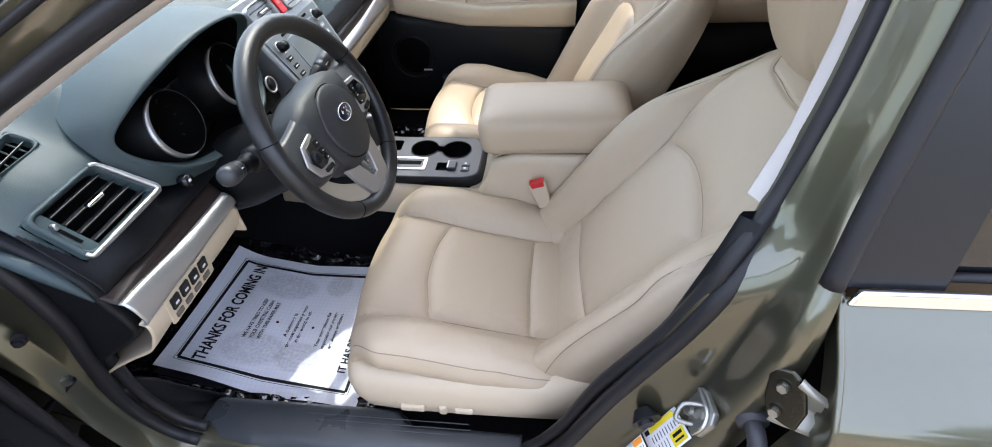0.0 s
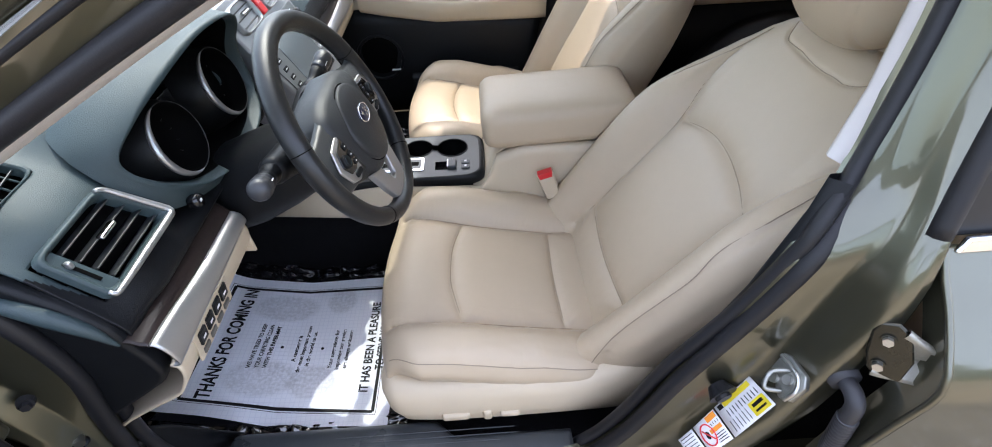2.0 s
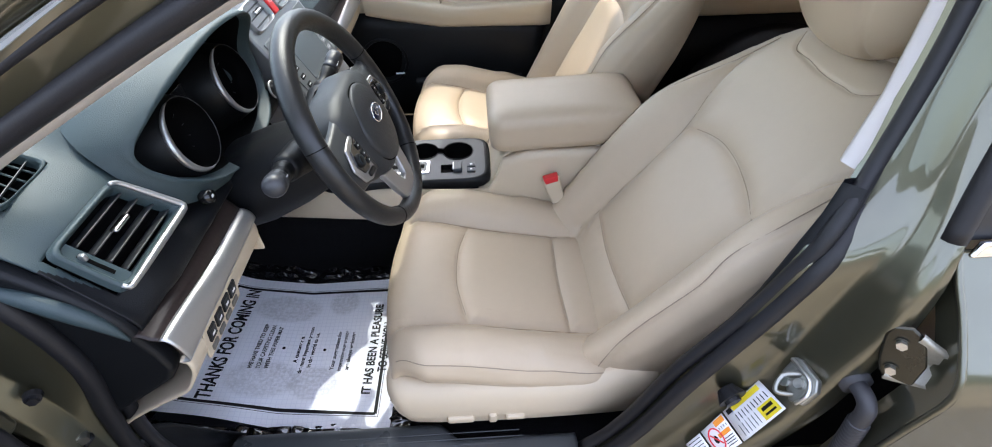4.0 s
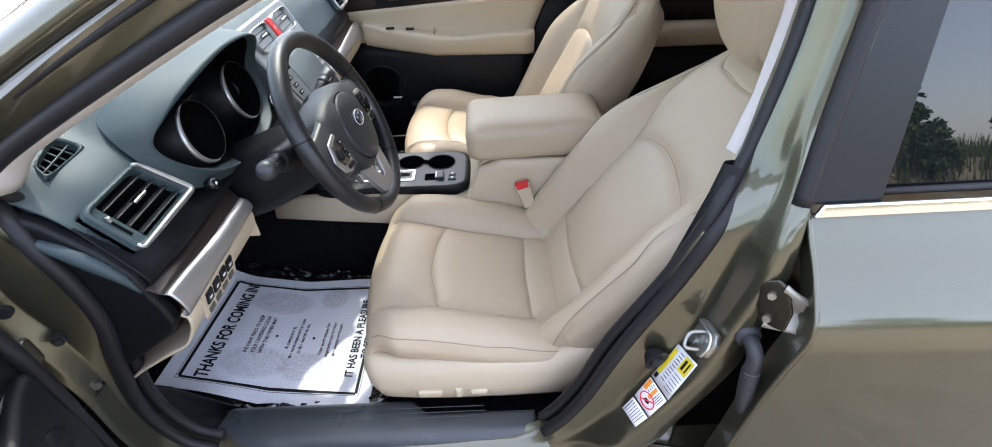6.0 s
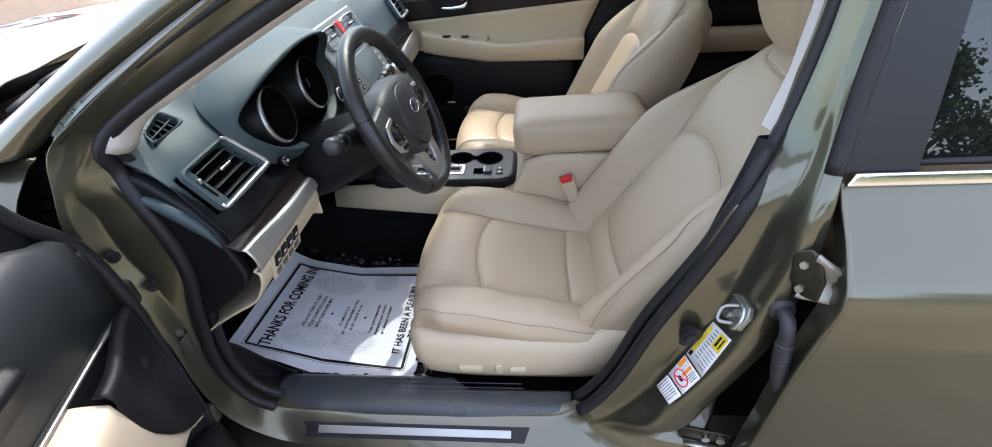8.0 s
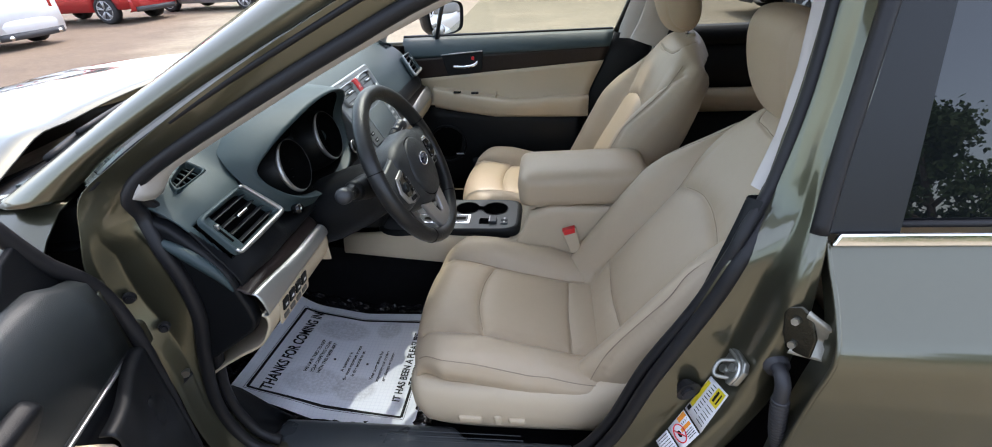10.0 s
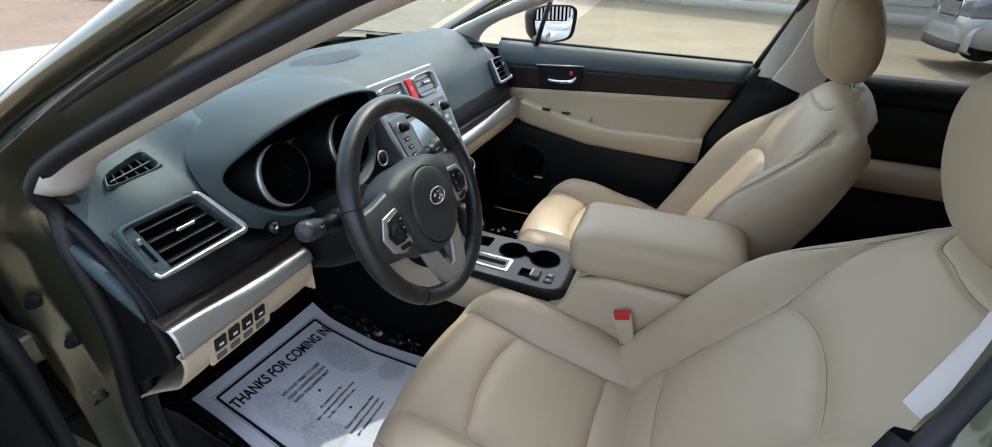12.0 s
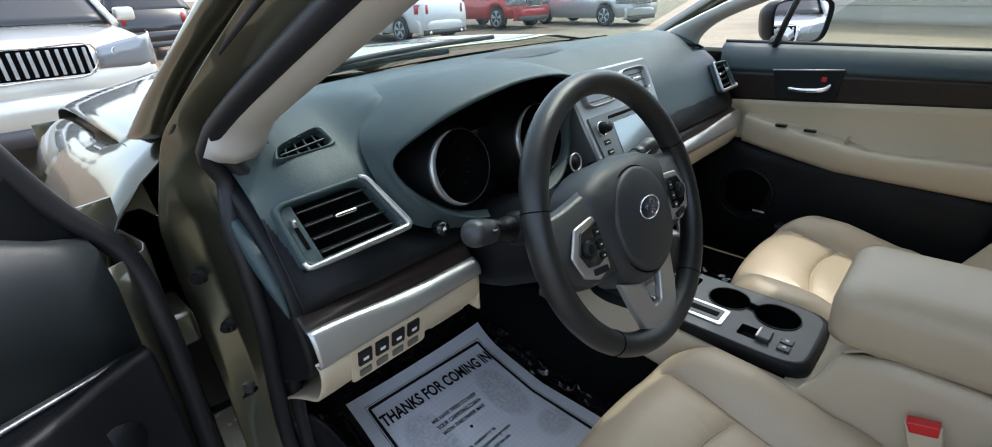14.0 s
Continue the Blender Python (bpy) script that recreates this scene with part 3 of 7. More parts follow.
surface("hinge_leaf", [[tuple(HM @ Vector((*(a + (b - a) * v), 0.005 + 0.7 * h - 0.022 * (k / 23) ** 1.5))) for k, (a, b) in enumerate(zip(above, below))] for v, h in ((0, -0.004), (0.0, 0.006), (0.08, 0.007), (0.16, 0.001), (0.36, 0.0), (0.46, -0.008), (0.58, -0.009), (0.66, 0.001), (0.94, 0.002), (1.0, 0.007), (1.0, -0.002))], HINGE_STEEL, hinge, "worn steel hinge leaf")
tube("hinge_pin", [tuple(HM @ Vector((0.052, -0.060, -0.018))), tuple(HM @ Vector((0.050, -0.015, -0.018)))], 0.006, DARK_STEEL, hinge, "steel hinge pin", sides=12)
low = plate("door_hinge", [(-0.055, -0.012), (-0.048, -0.019), (0.03, -0.019), (0.06, -0.045), (0.075, -0.030), (0.062, 0.006), (0.03, 0.019), (-0.050, 0.019), (-0.055, 0.012)], 0.006, axes((0.600, -0.804, 0.468), (1, -0.15, -0.05), (0, 0, 1)), DARK_STEEL, rear, "oiled steel door hinge", 0.002)
for dx in (-0.008, 0.018):
    part("hinge_bolt", disc_bm(0.008, 0.008, axes((0.600 + dx, -0.812 - 0.15 * dx, 0.468), (1, -0.15, 0), (0, 0, 1)), 14), STEEL, low)
tube("hinge_leaf", [(0.552, -0.810, 0.452), (0.60, -0.818, 0.449), (0.63, -0.824, 0.447)], 0.007, STEEL, low, "bright hinge leaf", sides=8, flat=0.4)
BOOT = mat("grey_black_rubber", (0.032, 0.032, 0.036), 0.5, spec=0.4, vary=0.2, vary_scale=20)
boot = part("cable_boot", disc_bm(0.021, 0.022, axes((0.632, -0.812, 0.830), (1, 0, 0.1), (0, 0, 1)), 28, 0.018), BOOT, rear, "black rubber cable boot", True)
tube("boot_neck", smooth_path([(0.632, -0.816, 0.830), (0.631, -0.838, 0.831), (0.631, -0.850, 0.819), (0.632, -0.852, 0.790)], 24), 0.0108, BOOT, boot, sides=14)
bp = smooth_path([(0.632, -0.852, 0.796), (0.637, -0.854, 0.755), (0.646, -0.852, 0.715), (0.664, -0.846, 0.665), (0.682, -0.836, 0.60)], 90)
tube("boot_bellows", bp, [0.0118 + 0.0016 * math.sin(i * 2.1) for i in range(90)], BOOT, boot, "ribbed rubber bellows", sides=14)

# ---- warning labels on the pillar ----
PAPER_W = mat("label_white", (0.72, 0.72, 0.74), 0.35)
INK = mat("print_black", (0.006, 0.006, 0.007), 0.6, spec=0.2)
YEL = mat("label_yellow", (0.75, 0.60, 0.03), 0.4)
ORG = mat("label_orange", (0.80, 0.28, 0.03), 0.4)
REDP = mat("label_red", (0.70, 0.03, 0.04), 0.4)


def label_sheet(name, corners, label, bars):
    """A printed sheet on the pillar between four corners (clockwise from the top inner one); bars lie at shares u, v of it."""
    C = [np.array(c) + np.array((-0.0036, 0, 0.0021)) for c in corners]

    def at(u, v, o=0.0):
        return (C[0] * (1 - u) + C[1] * u) * (1 - v) + (C[3] * (1 - u) + C[2] * u) * v + o * np.array((-0.87, 0, 0.5))

    th = surface(name, [[at(u, v) for u in np.linspace(0, 1, 5)] for v in np.linspace(0, 1, 5)], PAPER_W, None, t=0.0008)
    tagged(th, label, "label")
    for nm, u0, u1, v0, v1, mt in bars:
        surface(nm, [[at(u, v, 0.0010) for u in (u0, u1)] for v in (v0, v1)], mt, th)
    return th, at


TYRE = ((0.572, -0.759, 0.737), (0.584, -0.808, 0.747), (0.554, -0.812, 0.656), (0.537, -0.768, 0.664))
bars = [("yellow_strip", 0.04, 0.20, 0.10, 0.80, YEL), ("yellow_square", 0.55, 0.95, 0.04, 0.40, YEL), ("print_block", 0.62, 0.72, 0.10, 0.34, INK), ("print_block", 0.80, 0.86, 0.10, 0.34, INK), ("print_block", 0.05, 0.19, 0.82, 0.94, INK)]
bars += [("print_bar", 0.30, 0.50, 0.08 + 0.08 * k, 0.10 + 0.08 * k, INK) for k in range(10)]
bars += [("print_bar", 0.58, 0.92, 0.48 + 0.08 * k, 0.495 + 0.08 * k, INK) for k in range(6)]
label_sheet("tyre_label", TYRE, "white tyre pressure label with yellow panel", bars)
AIR = ((0.535, -0.769, 0.661), (0.552, -0.812, 0.653), (0.528, -0.816, 0.612), (0.511, -0.778, 0.620))
bars = [("orange_strip", 0.04, 0.22, 0.03, 0.45, ORG), ("orange_strip", 0.42, 0.56, 0.05, 0.55, ORG)] + [("print_bar", 0.28, 0.36, 0.06 + 0.1 * k, 0.085 + 0.1 * k, INK) for k in range(4)] + [("print_bar", 0.64 + 0.08 * k, 0.665 + 0.08 * k, 0.06, 0.45, INK) for k in range(4)]
s2, at2 = label_sheet("airbag_label", AIR, "white airbag warning label with red circle", bars)
tube("red_circle", [at2(0.52 + 0.36 * math.cos(a), 0.66 + 0.24 * math.sin(a), 0.0014) for a in np.linspace(0, 2 * math.pi, 32, endpoint=False)], 0.0012, REDP, s2, closed=True, sides=6)
tube("red_slash", [at2(0.30, 0.80, 0.0014), at2(0.74, 0.52, 0.0014)], 0.0012, REDP, s2, sides=6)
surface("dark_blot", [[at2(0.52 + k * 0.14 * math.cos(a), 0.68 + k * 0.08 * math.sin(a), 0.0012) for a in np.linspace(0, 2 * math.pi, 12, endpoint=False)] for k in (1.0, 0.01)], INK, s2, wrap_v=True)
label_sheet("data_label", ((0.509, -0.779, 0.617), (0.526, -0.816, 0.609), (0.508, -0.818, 0.584), (0.492, -0.784, 0.591)), "plain white printed data label", [("print_bar", 0.1 + 0.12 * k, 0.125 + 0.12 * k, 0.10, 0.9, INK) for k in range(7)])

# ---- floor ----
def floor_z(x):
    return 0.352 + 0.20 * max(0.0, -x - 0.30) + 1.2 * max(0.0, -x - 0.62) ** 1.2


F = [[(x, y, floor_z(x) - 0.006) for y in np.linspace(-0.72, 0.765, 30)] for x in np.linspace(-1.05, 2.3, 70)]
tagged(surface("car_floor", F, CARPET, None), "black carpeted car floor", "floor", kind="structure")

# ---- seats ----
def groove(P, curve, w, depth, nrm):
    """Press a seam along a curve of 3D points into the grid P."""
    C = np.array(curve)
    n = len(C)
    C = np.array([C[max(0, i - 5):i + 6].mean(0) if 5 <= i < n - 5 else C[i] for i in range(n)])
    C = np.vstack([C[:-1] + (C[1:] - C[:-1]) * t for t in (0, 0.34, 0.67)])
    flat = P.reshape(-1, 3)
    d2 = np.full(len(flat), 1e9)
    for c in C:
        d2 = np.minimum(d2, ((flat - c) ** 2).sum(1))
    return (P - depth * np.exp(-d2 / w ** 2).reshape(P.shape[:2])[..., None] * nrm)


def grid_normals(P):
    du = np.gradient(P, axis=0)
    dv = np.gradient(P, axis=1)
    n = np.cross(du, dv)
    return n / (np.linalg.norm(n, axis=2, keepdims=True) + 1e-9)


def pillow(P, N, seams, rise, width):
    """Let the panels swell between their seams."""
    C = np.vstack([np.array(c)[::2] for c in seams])
    flat = P.reshape(-1, 3)
    d2 = np.full(len(flat), 1e9)
    for c in C:
        d2 = np.minimum(d2, ((flat - c) ** 2).sum(1))
    return P + rise * (1 - np.exp(-d2 / width ** 2)).reshape(P.shape[:2])[..., None] * N


UPRIGHT = ((0.398, 0.50), (0.436, 0.57), (0.490, 0.68), (0.550, 0.80), (0.606, 0.915), (0.652, 1.012), (0.688, 1.070), (0.720, 1.099), (0.765, 1.113))
RECLINED = ((0.396, 0.50), (0.430, 0.56), (0.490, 0.65), (0.555, 0.745), (0.622, 0.842), (0.684, 0.930), (0.728, 0.995), (0.760, 1.035), (0.792, 1.060), (0.835, 1.072))


def seat(yc, label, side, line, head_x, head_z, arch_z, grow):
    """A front seat about the plane y = yc; side: -1 has the controls on its outer flank; line: the backrest's front face."""
    s = thing("front_seat", 0.25, yc, 0.36, label, "car seat", "front seats")
    # cushion: a path from under the front lip to the back, swept across
    path = smooth_path([(0.020, 0.470), (-0.018, 0.497), (-0.038, 0.540), (-0.024, 0.584), (0.028, 0.603), (0.12, 0.592), (0.22, 0.568), (0.32, 0.545), (0.40, 0.535), (0.47, 0.53)], 280)
    half = [(0.222, -0.110), (0.236, -0.070), (0.250, -0.044), (0.260, -0.024), (0.262, -0.004), (0.250, 0.022), (0.228, 0.037), (0.200, 0.039), (0.174, 0.022), (0.154, 0.003), (0.136, -0.001), (0.07, 0.002)]
    prof = smooth_path([(-y, z) for y, z in half] + [(0, 0.003)] + half[::-1], 300)
    P = np.zeros((280, 300, 3))
    for i, (x, z) in enumerate(path):
        f = float(step(-0.03, 0.10, x)) if z > 0.56 else 0.0
        back = float(step(0.30, 0.47, x))
        top = float(step(0.470, 0.60, z)) if x < 0.02 else 1.0
        wing = float(np.interp(x, [-0.03, 0.03, 0.13, 0.27, 0.38, 0.47], [0.30, 0.62, 1.0, 0.95, 0.50, 0.12])) if z > 0.545 or x > 0.1 else 0.30
        narrow = 1 - 0.11 * (1 - float(step(-0.04, 0.06, x))) - 0.04 * back
        for j, (y, dz) in enumerate(prof):
            low = min(0.0, dz)
            P[i, j] = (x + 0.030 * (y / 0.26) ** 2 * (1 - f), y * narrow, z + max(0, dz) * wing + low * (0.25 + 0.75 * top) * (1 if x > 0.02 else top))
    N = grid_normals(P)
    if N[153, 150, 2] < 0:
        N = -N

    P0 = P.copy()

    def near(x, y):
        d = (P0[..., 0] - x) ** 2 + (P0[..., 1] - y) ** 2 + np.where(N[..., 2] < 0.1, 1.0, 0.0)
        return P0.reshape(-1, 3)[int(np.argmin(d))]

    def seam_line(c, first, last, normals, parent):
        """A dark fold line along the seam c, laid on the pressed surface."""
        flat, ends, nr = first.reshape(-1, 3), last.reshape(-1, 3), normals.reshape(-1, 3)
        at_ = [int(np.argmin(((flat - np.array(p)) ** 2).sum(1))) for p in c[::9]]
        pts = [ends[k] + nr[k] * 0.0003 for k in at_]
        tube("seam_line", smooth_path([p for i, p in enumerate(pts) if i == 0 or np.linalg.norm(p - pts[i - 1]) > 0.004], 80), 0.0008, LEATHER_SEAM, parent, sides=5)

    inner_seams, edge_seams, edge_at = [], [], []
    for q in (-1, 1):
        inner_seams.append([near(x, q * np.interp(x, [0.0, 0.14, 0.36, 0.46], [0.155, 0.146, 0.144, 0.150])) for x in np.linspace(-0.005, 0.46, 70)])
        j = int(np.argmin((prof[:, 0] - q * 0.259) ** 2 + (prof[:, 1] - 0.006) ** 2))
        edge_seams.append([P[i, j] for i in range(60, 279, 2)])
        edge_at.append(j + (5 if q < 0 else -5))
    inner_seams.append([near(0.113 + 0.030 * (y / 0.15) ** 2, y) for y in np.linspace(-0.146, 0.146, 50)])
    inner_seams.append([near(0.345 + 0.008 * (y / 0.15) ** 2, y) for y in np.linspace(-0.143, 0.143, 50)])
    P = pillow(P, N, inner_seams, 0.0058, 0.026)
    for c in inner_seams:
        c2 = [np.array(p) + (0, 0, 0.002) for p in c]
        P = groove(P, c2, 0.0034, 0.0072, N)
        P = groove(P, c2, 0.010, 0.0040, N)
    for c in edge_seams:
        P = groove(P, c, 0.0034, 0.0045, N)
    # soft creases of worn leather on the bolster beside the door
    for i in range(280):
        for j in range(20, 110):
            x, y, z = P[i, j]
            k = float(step(0.05, 0.15, x) * step(0.42, 0.36, x))
            if k > 0:
                P[i, j] += N[i, j] * k * 0.0016 * noise.noise((x * 26, y * 60, 2.0))
    P[..., 1] += yc
    cushion = surface("cushion", P, LEATHER, s)
    for c in inner_seams:
        seam_line(c, P0, P, N, cushion)
    for j in edge_at:
        tube("stitch_line", smooth_path([P[i, j] + N[i, j] * 0.0002 for i in range(62, 276, 6)], 90), 0.0010, LEATHER_STITCH, cushion, sides=5)
    # backrest: stations up its front face
    nb = 240
    axis = smooth_path(line, nb)
    ws_ = grow * np.interp(np.linspace(0, 1, nb), *np.array(smooth_path([(0, 0.232), (0.15, 0.255), (0.35, 0.266), (0.55, 0.266), (0.72, 0.254), (0.84, 0.228), (0.92, 0.196), (0.97, 0.165), (1, 0.12)], 120)).T)
    th_ = np.interp(np.linspace(0, 1, nb), [0, 0.2, 0.6, 0.85, 0.95, 1], [0.14, 0.165, 0.155, 0.13, 0.09, 0.04])
    arm = [(0.30, 0.0), (0.54, 0.0), (0.62, 0.010), (0.74, 0.040), (0.87, 0.056), (0.96, 0.036), (1.0, -0.02), (0.995, -0.30), (0.93, -0.62), (0.80, -0.88), (0.4, -0.98)]
    ring = smooth_path([(0, 0)] + arm + [(0, -1.0)] + [(-y, d) for y, d in arm[::-1]], 340, True)
    B = np.zeros((nb, 340, 3))
    for i, (x, z) in enumerate(axis):
        d = axis[min(i + 3, nb - 1)] - axis[max(i - 3, 0)]
        d /= np.linalg.norm(d)
        nx, nz = -d[1], d[0]
        h = i / (nb - 1)
        bol = 1.0 - float(step(0.48, 0.90, h))
        fall = 0.055 * float(step(0.50, 0.86, h))
        for j, (a, b) in enumerate(ring):
            dep = b * bol * 1.12 if b > 0 else b * th_[i]
            dep += 0.008 * math.exp(-((h - 0.30) / 0.16) ** 2) * max(0, 1 - (a / 0.6) ** 2) if b > -0.1 else 0
            dep -= fall * abs(a) ** 3 * (1 + min(0.0, b))
            B[i, j] = (x + nx * dep, a * ws_[i], z + nz * dep)
    NB = grid_normals(B)
    if NB[106, 0, 0] > 0:
        NB = -NB

    B0 = B.copy()

    def nearb_at(z, y):
        return int(np.argmin((B0[..., 2] - z) ** 2 + (B0[..., 1] - y) ** 2 + np.where(NB[..., 0] > 0.2, 1.0, 0.0)))

    def nearb(z, y):
        return B0.reshape(-1, 3)[nearb_at(z, y)]

    edge_y = lambda z: np.interp(z, [0.50, arch_z - 0.06, arch_z + 0.08, arch_z + 0.18, arch_z + 0.215], [0.238, 0.250, 0.232, 0.175, 0.12]) * grow
    face, edges = [], []
    for q in (-1, 1):
        face.append([nearb(z, q * np.interp(z, [0.55, 0.61, arch_z, arch_z + 0.08, arch_z + 0.15], [0.152, 0.154, 0.151, 0.176, 0.212])) for z in np.linspace(0.555, arch_z + 0.15, 90)])
        edges.append(list(smooth_path([nearb(z, q * edge_y(z)) for z in np.linspace(0.50, arch_z + 0.165, 11)], 90)))
    face.append([nearb(arch_z + 0.032 * (1 - (y / 0.151) ** 2), y) for y in np.linspace(-0.151, 0.151, 60)])
    face.append([nearb(0.605 - 0.008 * (1 - (y / 0.15) ** 2), y) for y in np.linspace(-0.15, 0.15, 60)])
    yt = arch_z + 0.185
    yoke = [nearb(z, y) for y, z in smooth_path([(-0.112, yt + 0.040), (-0.118, yt + 0.022), (-0.100, yt + 0.004), (-0.05, yt), (0.05, yt), (0.100, yt + 0.004), (0.118, yt + 0.022), (0.112, yt + 0.040)], 90)]
    B = pillow(B, NB, face + edges, 0.0065, 0.030)
    for c, k in [(c, 1.0) for c in face] + [(c, 0.5) for c in edges]:
        c2 = [np.array(p) + (-0.002, 0, 0.001) for p in c]
        B = groove(B, c2, 0.0034, 0.0068 * k, NB)
        B = groove(B, c2, 0.012, 0.0044 * k, NB)
    B = groove(B, [np.array(p) + (-0.005, 0, 0.003) for p in yoke], 0.0034, 0.0042, NB)
    B[..., 1] += yc
    back = surface("backrest", B, LEATHER, s, wrap_v=True, caps=True)
    for c in face + [yoke]:
        seam_line(c, B0, B, NB, back)
    for q in (-1, 1):
        line_ = [nearb_at(z, q * (edge_y(z) - 0.008)) for z in np.linspace(0.53, arch_z + 0.17, 10)]
        tube("stitch_line", smooth_path([B.reshape(-1, 3)[k] + NB.reshape(-1, 3)[k] * 0.0002 for k in line_], 80), 0.0010, LEATHER_STITCH, back, sides=5)
    # headrest
    zh = head_z
    H = []
    for a in np.linspace(-math.pi / 2, math.pi / 2, 70):
        row = []
        for b in np.linspace(0, 2 * math.pi, 110, endpoint=False):
            ca, sa, cb, sb = math.cos(a), math.sin(a), math.cos(b), math.sin(b)
            pw = lambda v, e: math.copysign(abs(v) ** e, v)
            x, y, z = 0.058 * pw(ca, 0.7) * pw(cb, 0.8), 0.138 * pw(ca, 0.75) * pw(sb, 0.8), 0.103 * pw(sa, 0.85)
            x += 0.10 * y * y / 0.14 - 0.004
            row.append((head_x + grow * (x - 0.24 * z), yc + grow * y * (1 - 0.14 * step(0.0, -0.1, z)), zh + grow * z))
        H.append(row)
    H = np.array(H)
    NH = grid_normals(H)
    if NH[35, 55, 0] > 0:
        NH = -NH
    front = [(y, z) for y in (-0.092, 0.092) for z in np.linspace(-0.10, 0.10, 60)]
    for y, z in front:
        H = H - 0.0024 * (np.exp(-((H[..., 1] - yc - y * (1 - 0.14 * step(0.0, -0.1, z)) - 0.0) ** 2 + (H[..., 2] - zh - z) ** 2) / 0.0030 ** 2) * (NH[..., 0] < 0))[..., None] * NH
    head = surface("headrest", H, LEATHER, s, wrap_v=True)
    tx, tz = line[-2][0] + 0.022, line[-2][1] + 0.004
    for q in (-1, 1):
        tube("headrest_post", [(tx + 0.012, yc + q * 0.055, tz - 0.04), (head_x + 0.016, yc + q * 0.055, zh - 0.06)], 0.006, CHROME, s)
        tube("post_collar", [(tx + 0.006, yc + q * 0.055, tz - 0.006), (tx, yc + q * 0.055, tz + 0.016)], [0.017, 0.013], CREAM, s)
    # lower plastic flank with controls
    yo = yc + side * 0.262
    rows_ = []
    for z, o, x0, x1 in ((0.408, -0.026, 0.05, 0.46), (0.418, 0.000, 0.012, 0.475), (0.445, 0.014, -0.012, 0.49), (0.480, 0.018, -0.024, 0.50), (0.515, 0.014, -0.028, 0.50), (0.536, 0.005, -0.026, 0.49), (0.546, -0.008, -0.020, 0.48), (0.549, -0.030, 0.0, 0.47)):
        xs = smooth_path([(x0 + 0.04, -0.12), (x0, -0.06), (x0 + 0.015, -0.012), (x0 + 0.06, 0.0), (0.20, 0.004), (x1 - 0.05, 0.0), (x1, -0.015)], 50)
        rows_.append([(x, yo + side * (o + d), z - 0.010 * step(0.0, -0.10, d) + (0.060 * step(0.37, 0.50, x) * (z > 0.46))) for x, d in xs])
    flank = surface("flank_trim", rows_, CREAM, s, "cream plastic seat flank", t=0.003)
    if side < 0:
        for x, w, h in ((0.115, 0.055, 0.020), (0.178, 0.018, 0.030), (0.222, 0.040, 0.016)):
            rbox("seat_switch", (x, yo + side * 0.018, 0.466), (w, 0.022, h), CREAM, flank, r=0.006, segments=3)
    rbox("seat_rail", (0.24, yc - 0.18, 0.385), (0.46, 0.03, 0.04), BLACK, s)
    rbox("seat_rail", (0.24, yc + 0.18, 0.385), (0.46, 0.03, 0.04), BLACK, s)
    rbox("seat_pan", (0.23, yc, 0.45), (0.40, 0.42, 0.08), BLACK, s)
    return s


seat(-0.372, "ivory leather driver seat with stitched bolsters and power controls", -1, RECLINED, 0.750, 1.172, 0.842, 1.03)
seat(0.372, "ivory leather passenger seat lit by sun on its cushion", 1, UPRIGHT, 0.694, 1.226, 0.876, 1.05)

# rear bench
bench = thing("rear_bench", 1.45, 0, 0.36, "ivory leather rear bench seat", "car seat")
rows_ = [[(x, y, z) for y in np.linspace(-0.62, 0.62, 30)] for x, z in smooth_path([(1.15, 0.36), (1.13, 0.52), (1.16, 0.58), (1.30, 0.58), (1.55, 0.55), (1.62, 0.60), (1.72, 0.85), (1.80, 1.08), (1.86, 1.10), (1.92, 1.05)], 40)]
surface("bench_shell", rows_, LEATHER, bench, t=0.01)

# ---- dashboard ----
dash = thing("dashboard", -0.4, 0, 0.6, "charcoal dashboard with silver trimmed vents and cream lower panels", "dashboard")


def dash_profile(y):
    xw = -0.585 - 0.16 * wind(y)
    rec = float(step(-0.585, -0.495, y) * step(-0.185, -0.215, y))
    return [(xw, 1.070), (xw + 0.05, 1.088), (-0.56, 1.100), (-0.46, 1.100 + 0.006 * rec), (-0.395, 1.078 + 0.026 * rec), (-0.340 - 0.015 * rec, 1.046 + 0.045 * rec), (-0.308 - 0.04 * rec, 1.016),
            (-0.284 - 0.055 * rec, 0.975), (-0.264 - 0.06 * rec, 0.940 - 0.01 * rec), (-0.250 - 0.02 * rec, 0.912), (-0.248, 0.897), (-0.256, 0.889), (-0.31, 0.884)]


ys = np.concatenate([np.linspace(-0.722, -0.55, 90), np.linspace(-0.547, -0.17, 60), np.linspace(-0.16, 0.57, 40), np.linspace(0.575, 0.722, 70)])
rows_ = []
for y in ys:
    e = 1 - 0.05 * step(0.66, 0.722, abs(y))
    rows_.append([(x * (1 + 0.06 * float(step(0.63, 0.722, abs(y)))), y, z - 0.010 * float(step(0.66, 0.722, abs(y)))) for x, z in smooth_path(dash_profile(y), 150)])
dash_pad = surface("dash_pad", rows_, DASH, dash, "soft charcoal dash pad above a black lower face", t=0.003)
# the lower face and the ends beside the doors are plain black
dash_pad.data.materials.append(BLACK)
for f in dash_pad.data.polygons:
    if f.center.x > -0.45 and f.center.z < 0.940 + 0.06 * float(step(0.700, 0.722, abs(f.center.y))):
        f.material_index = 1
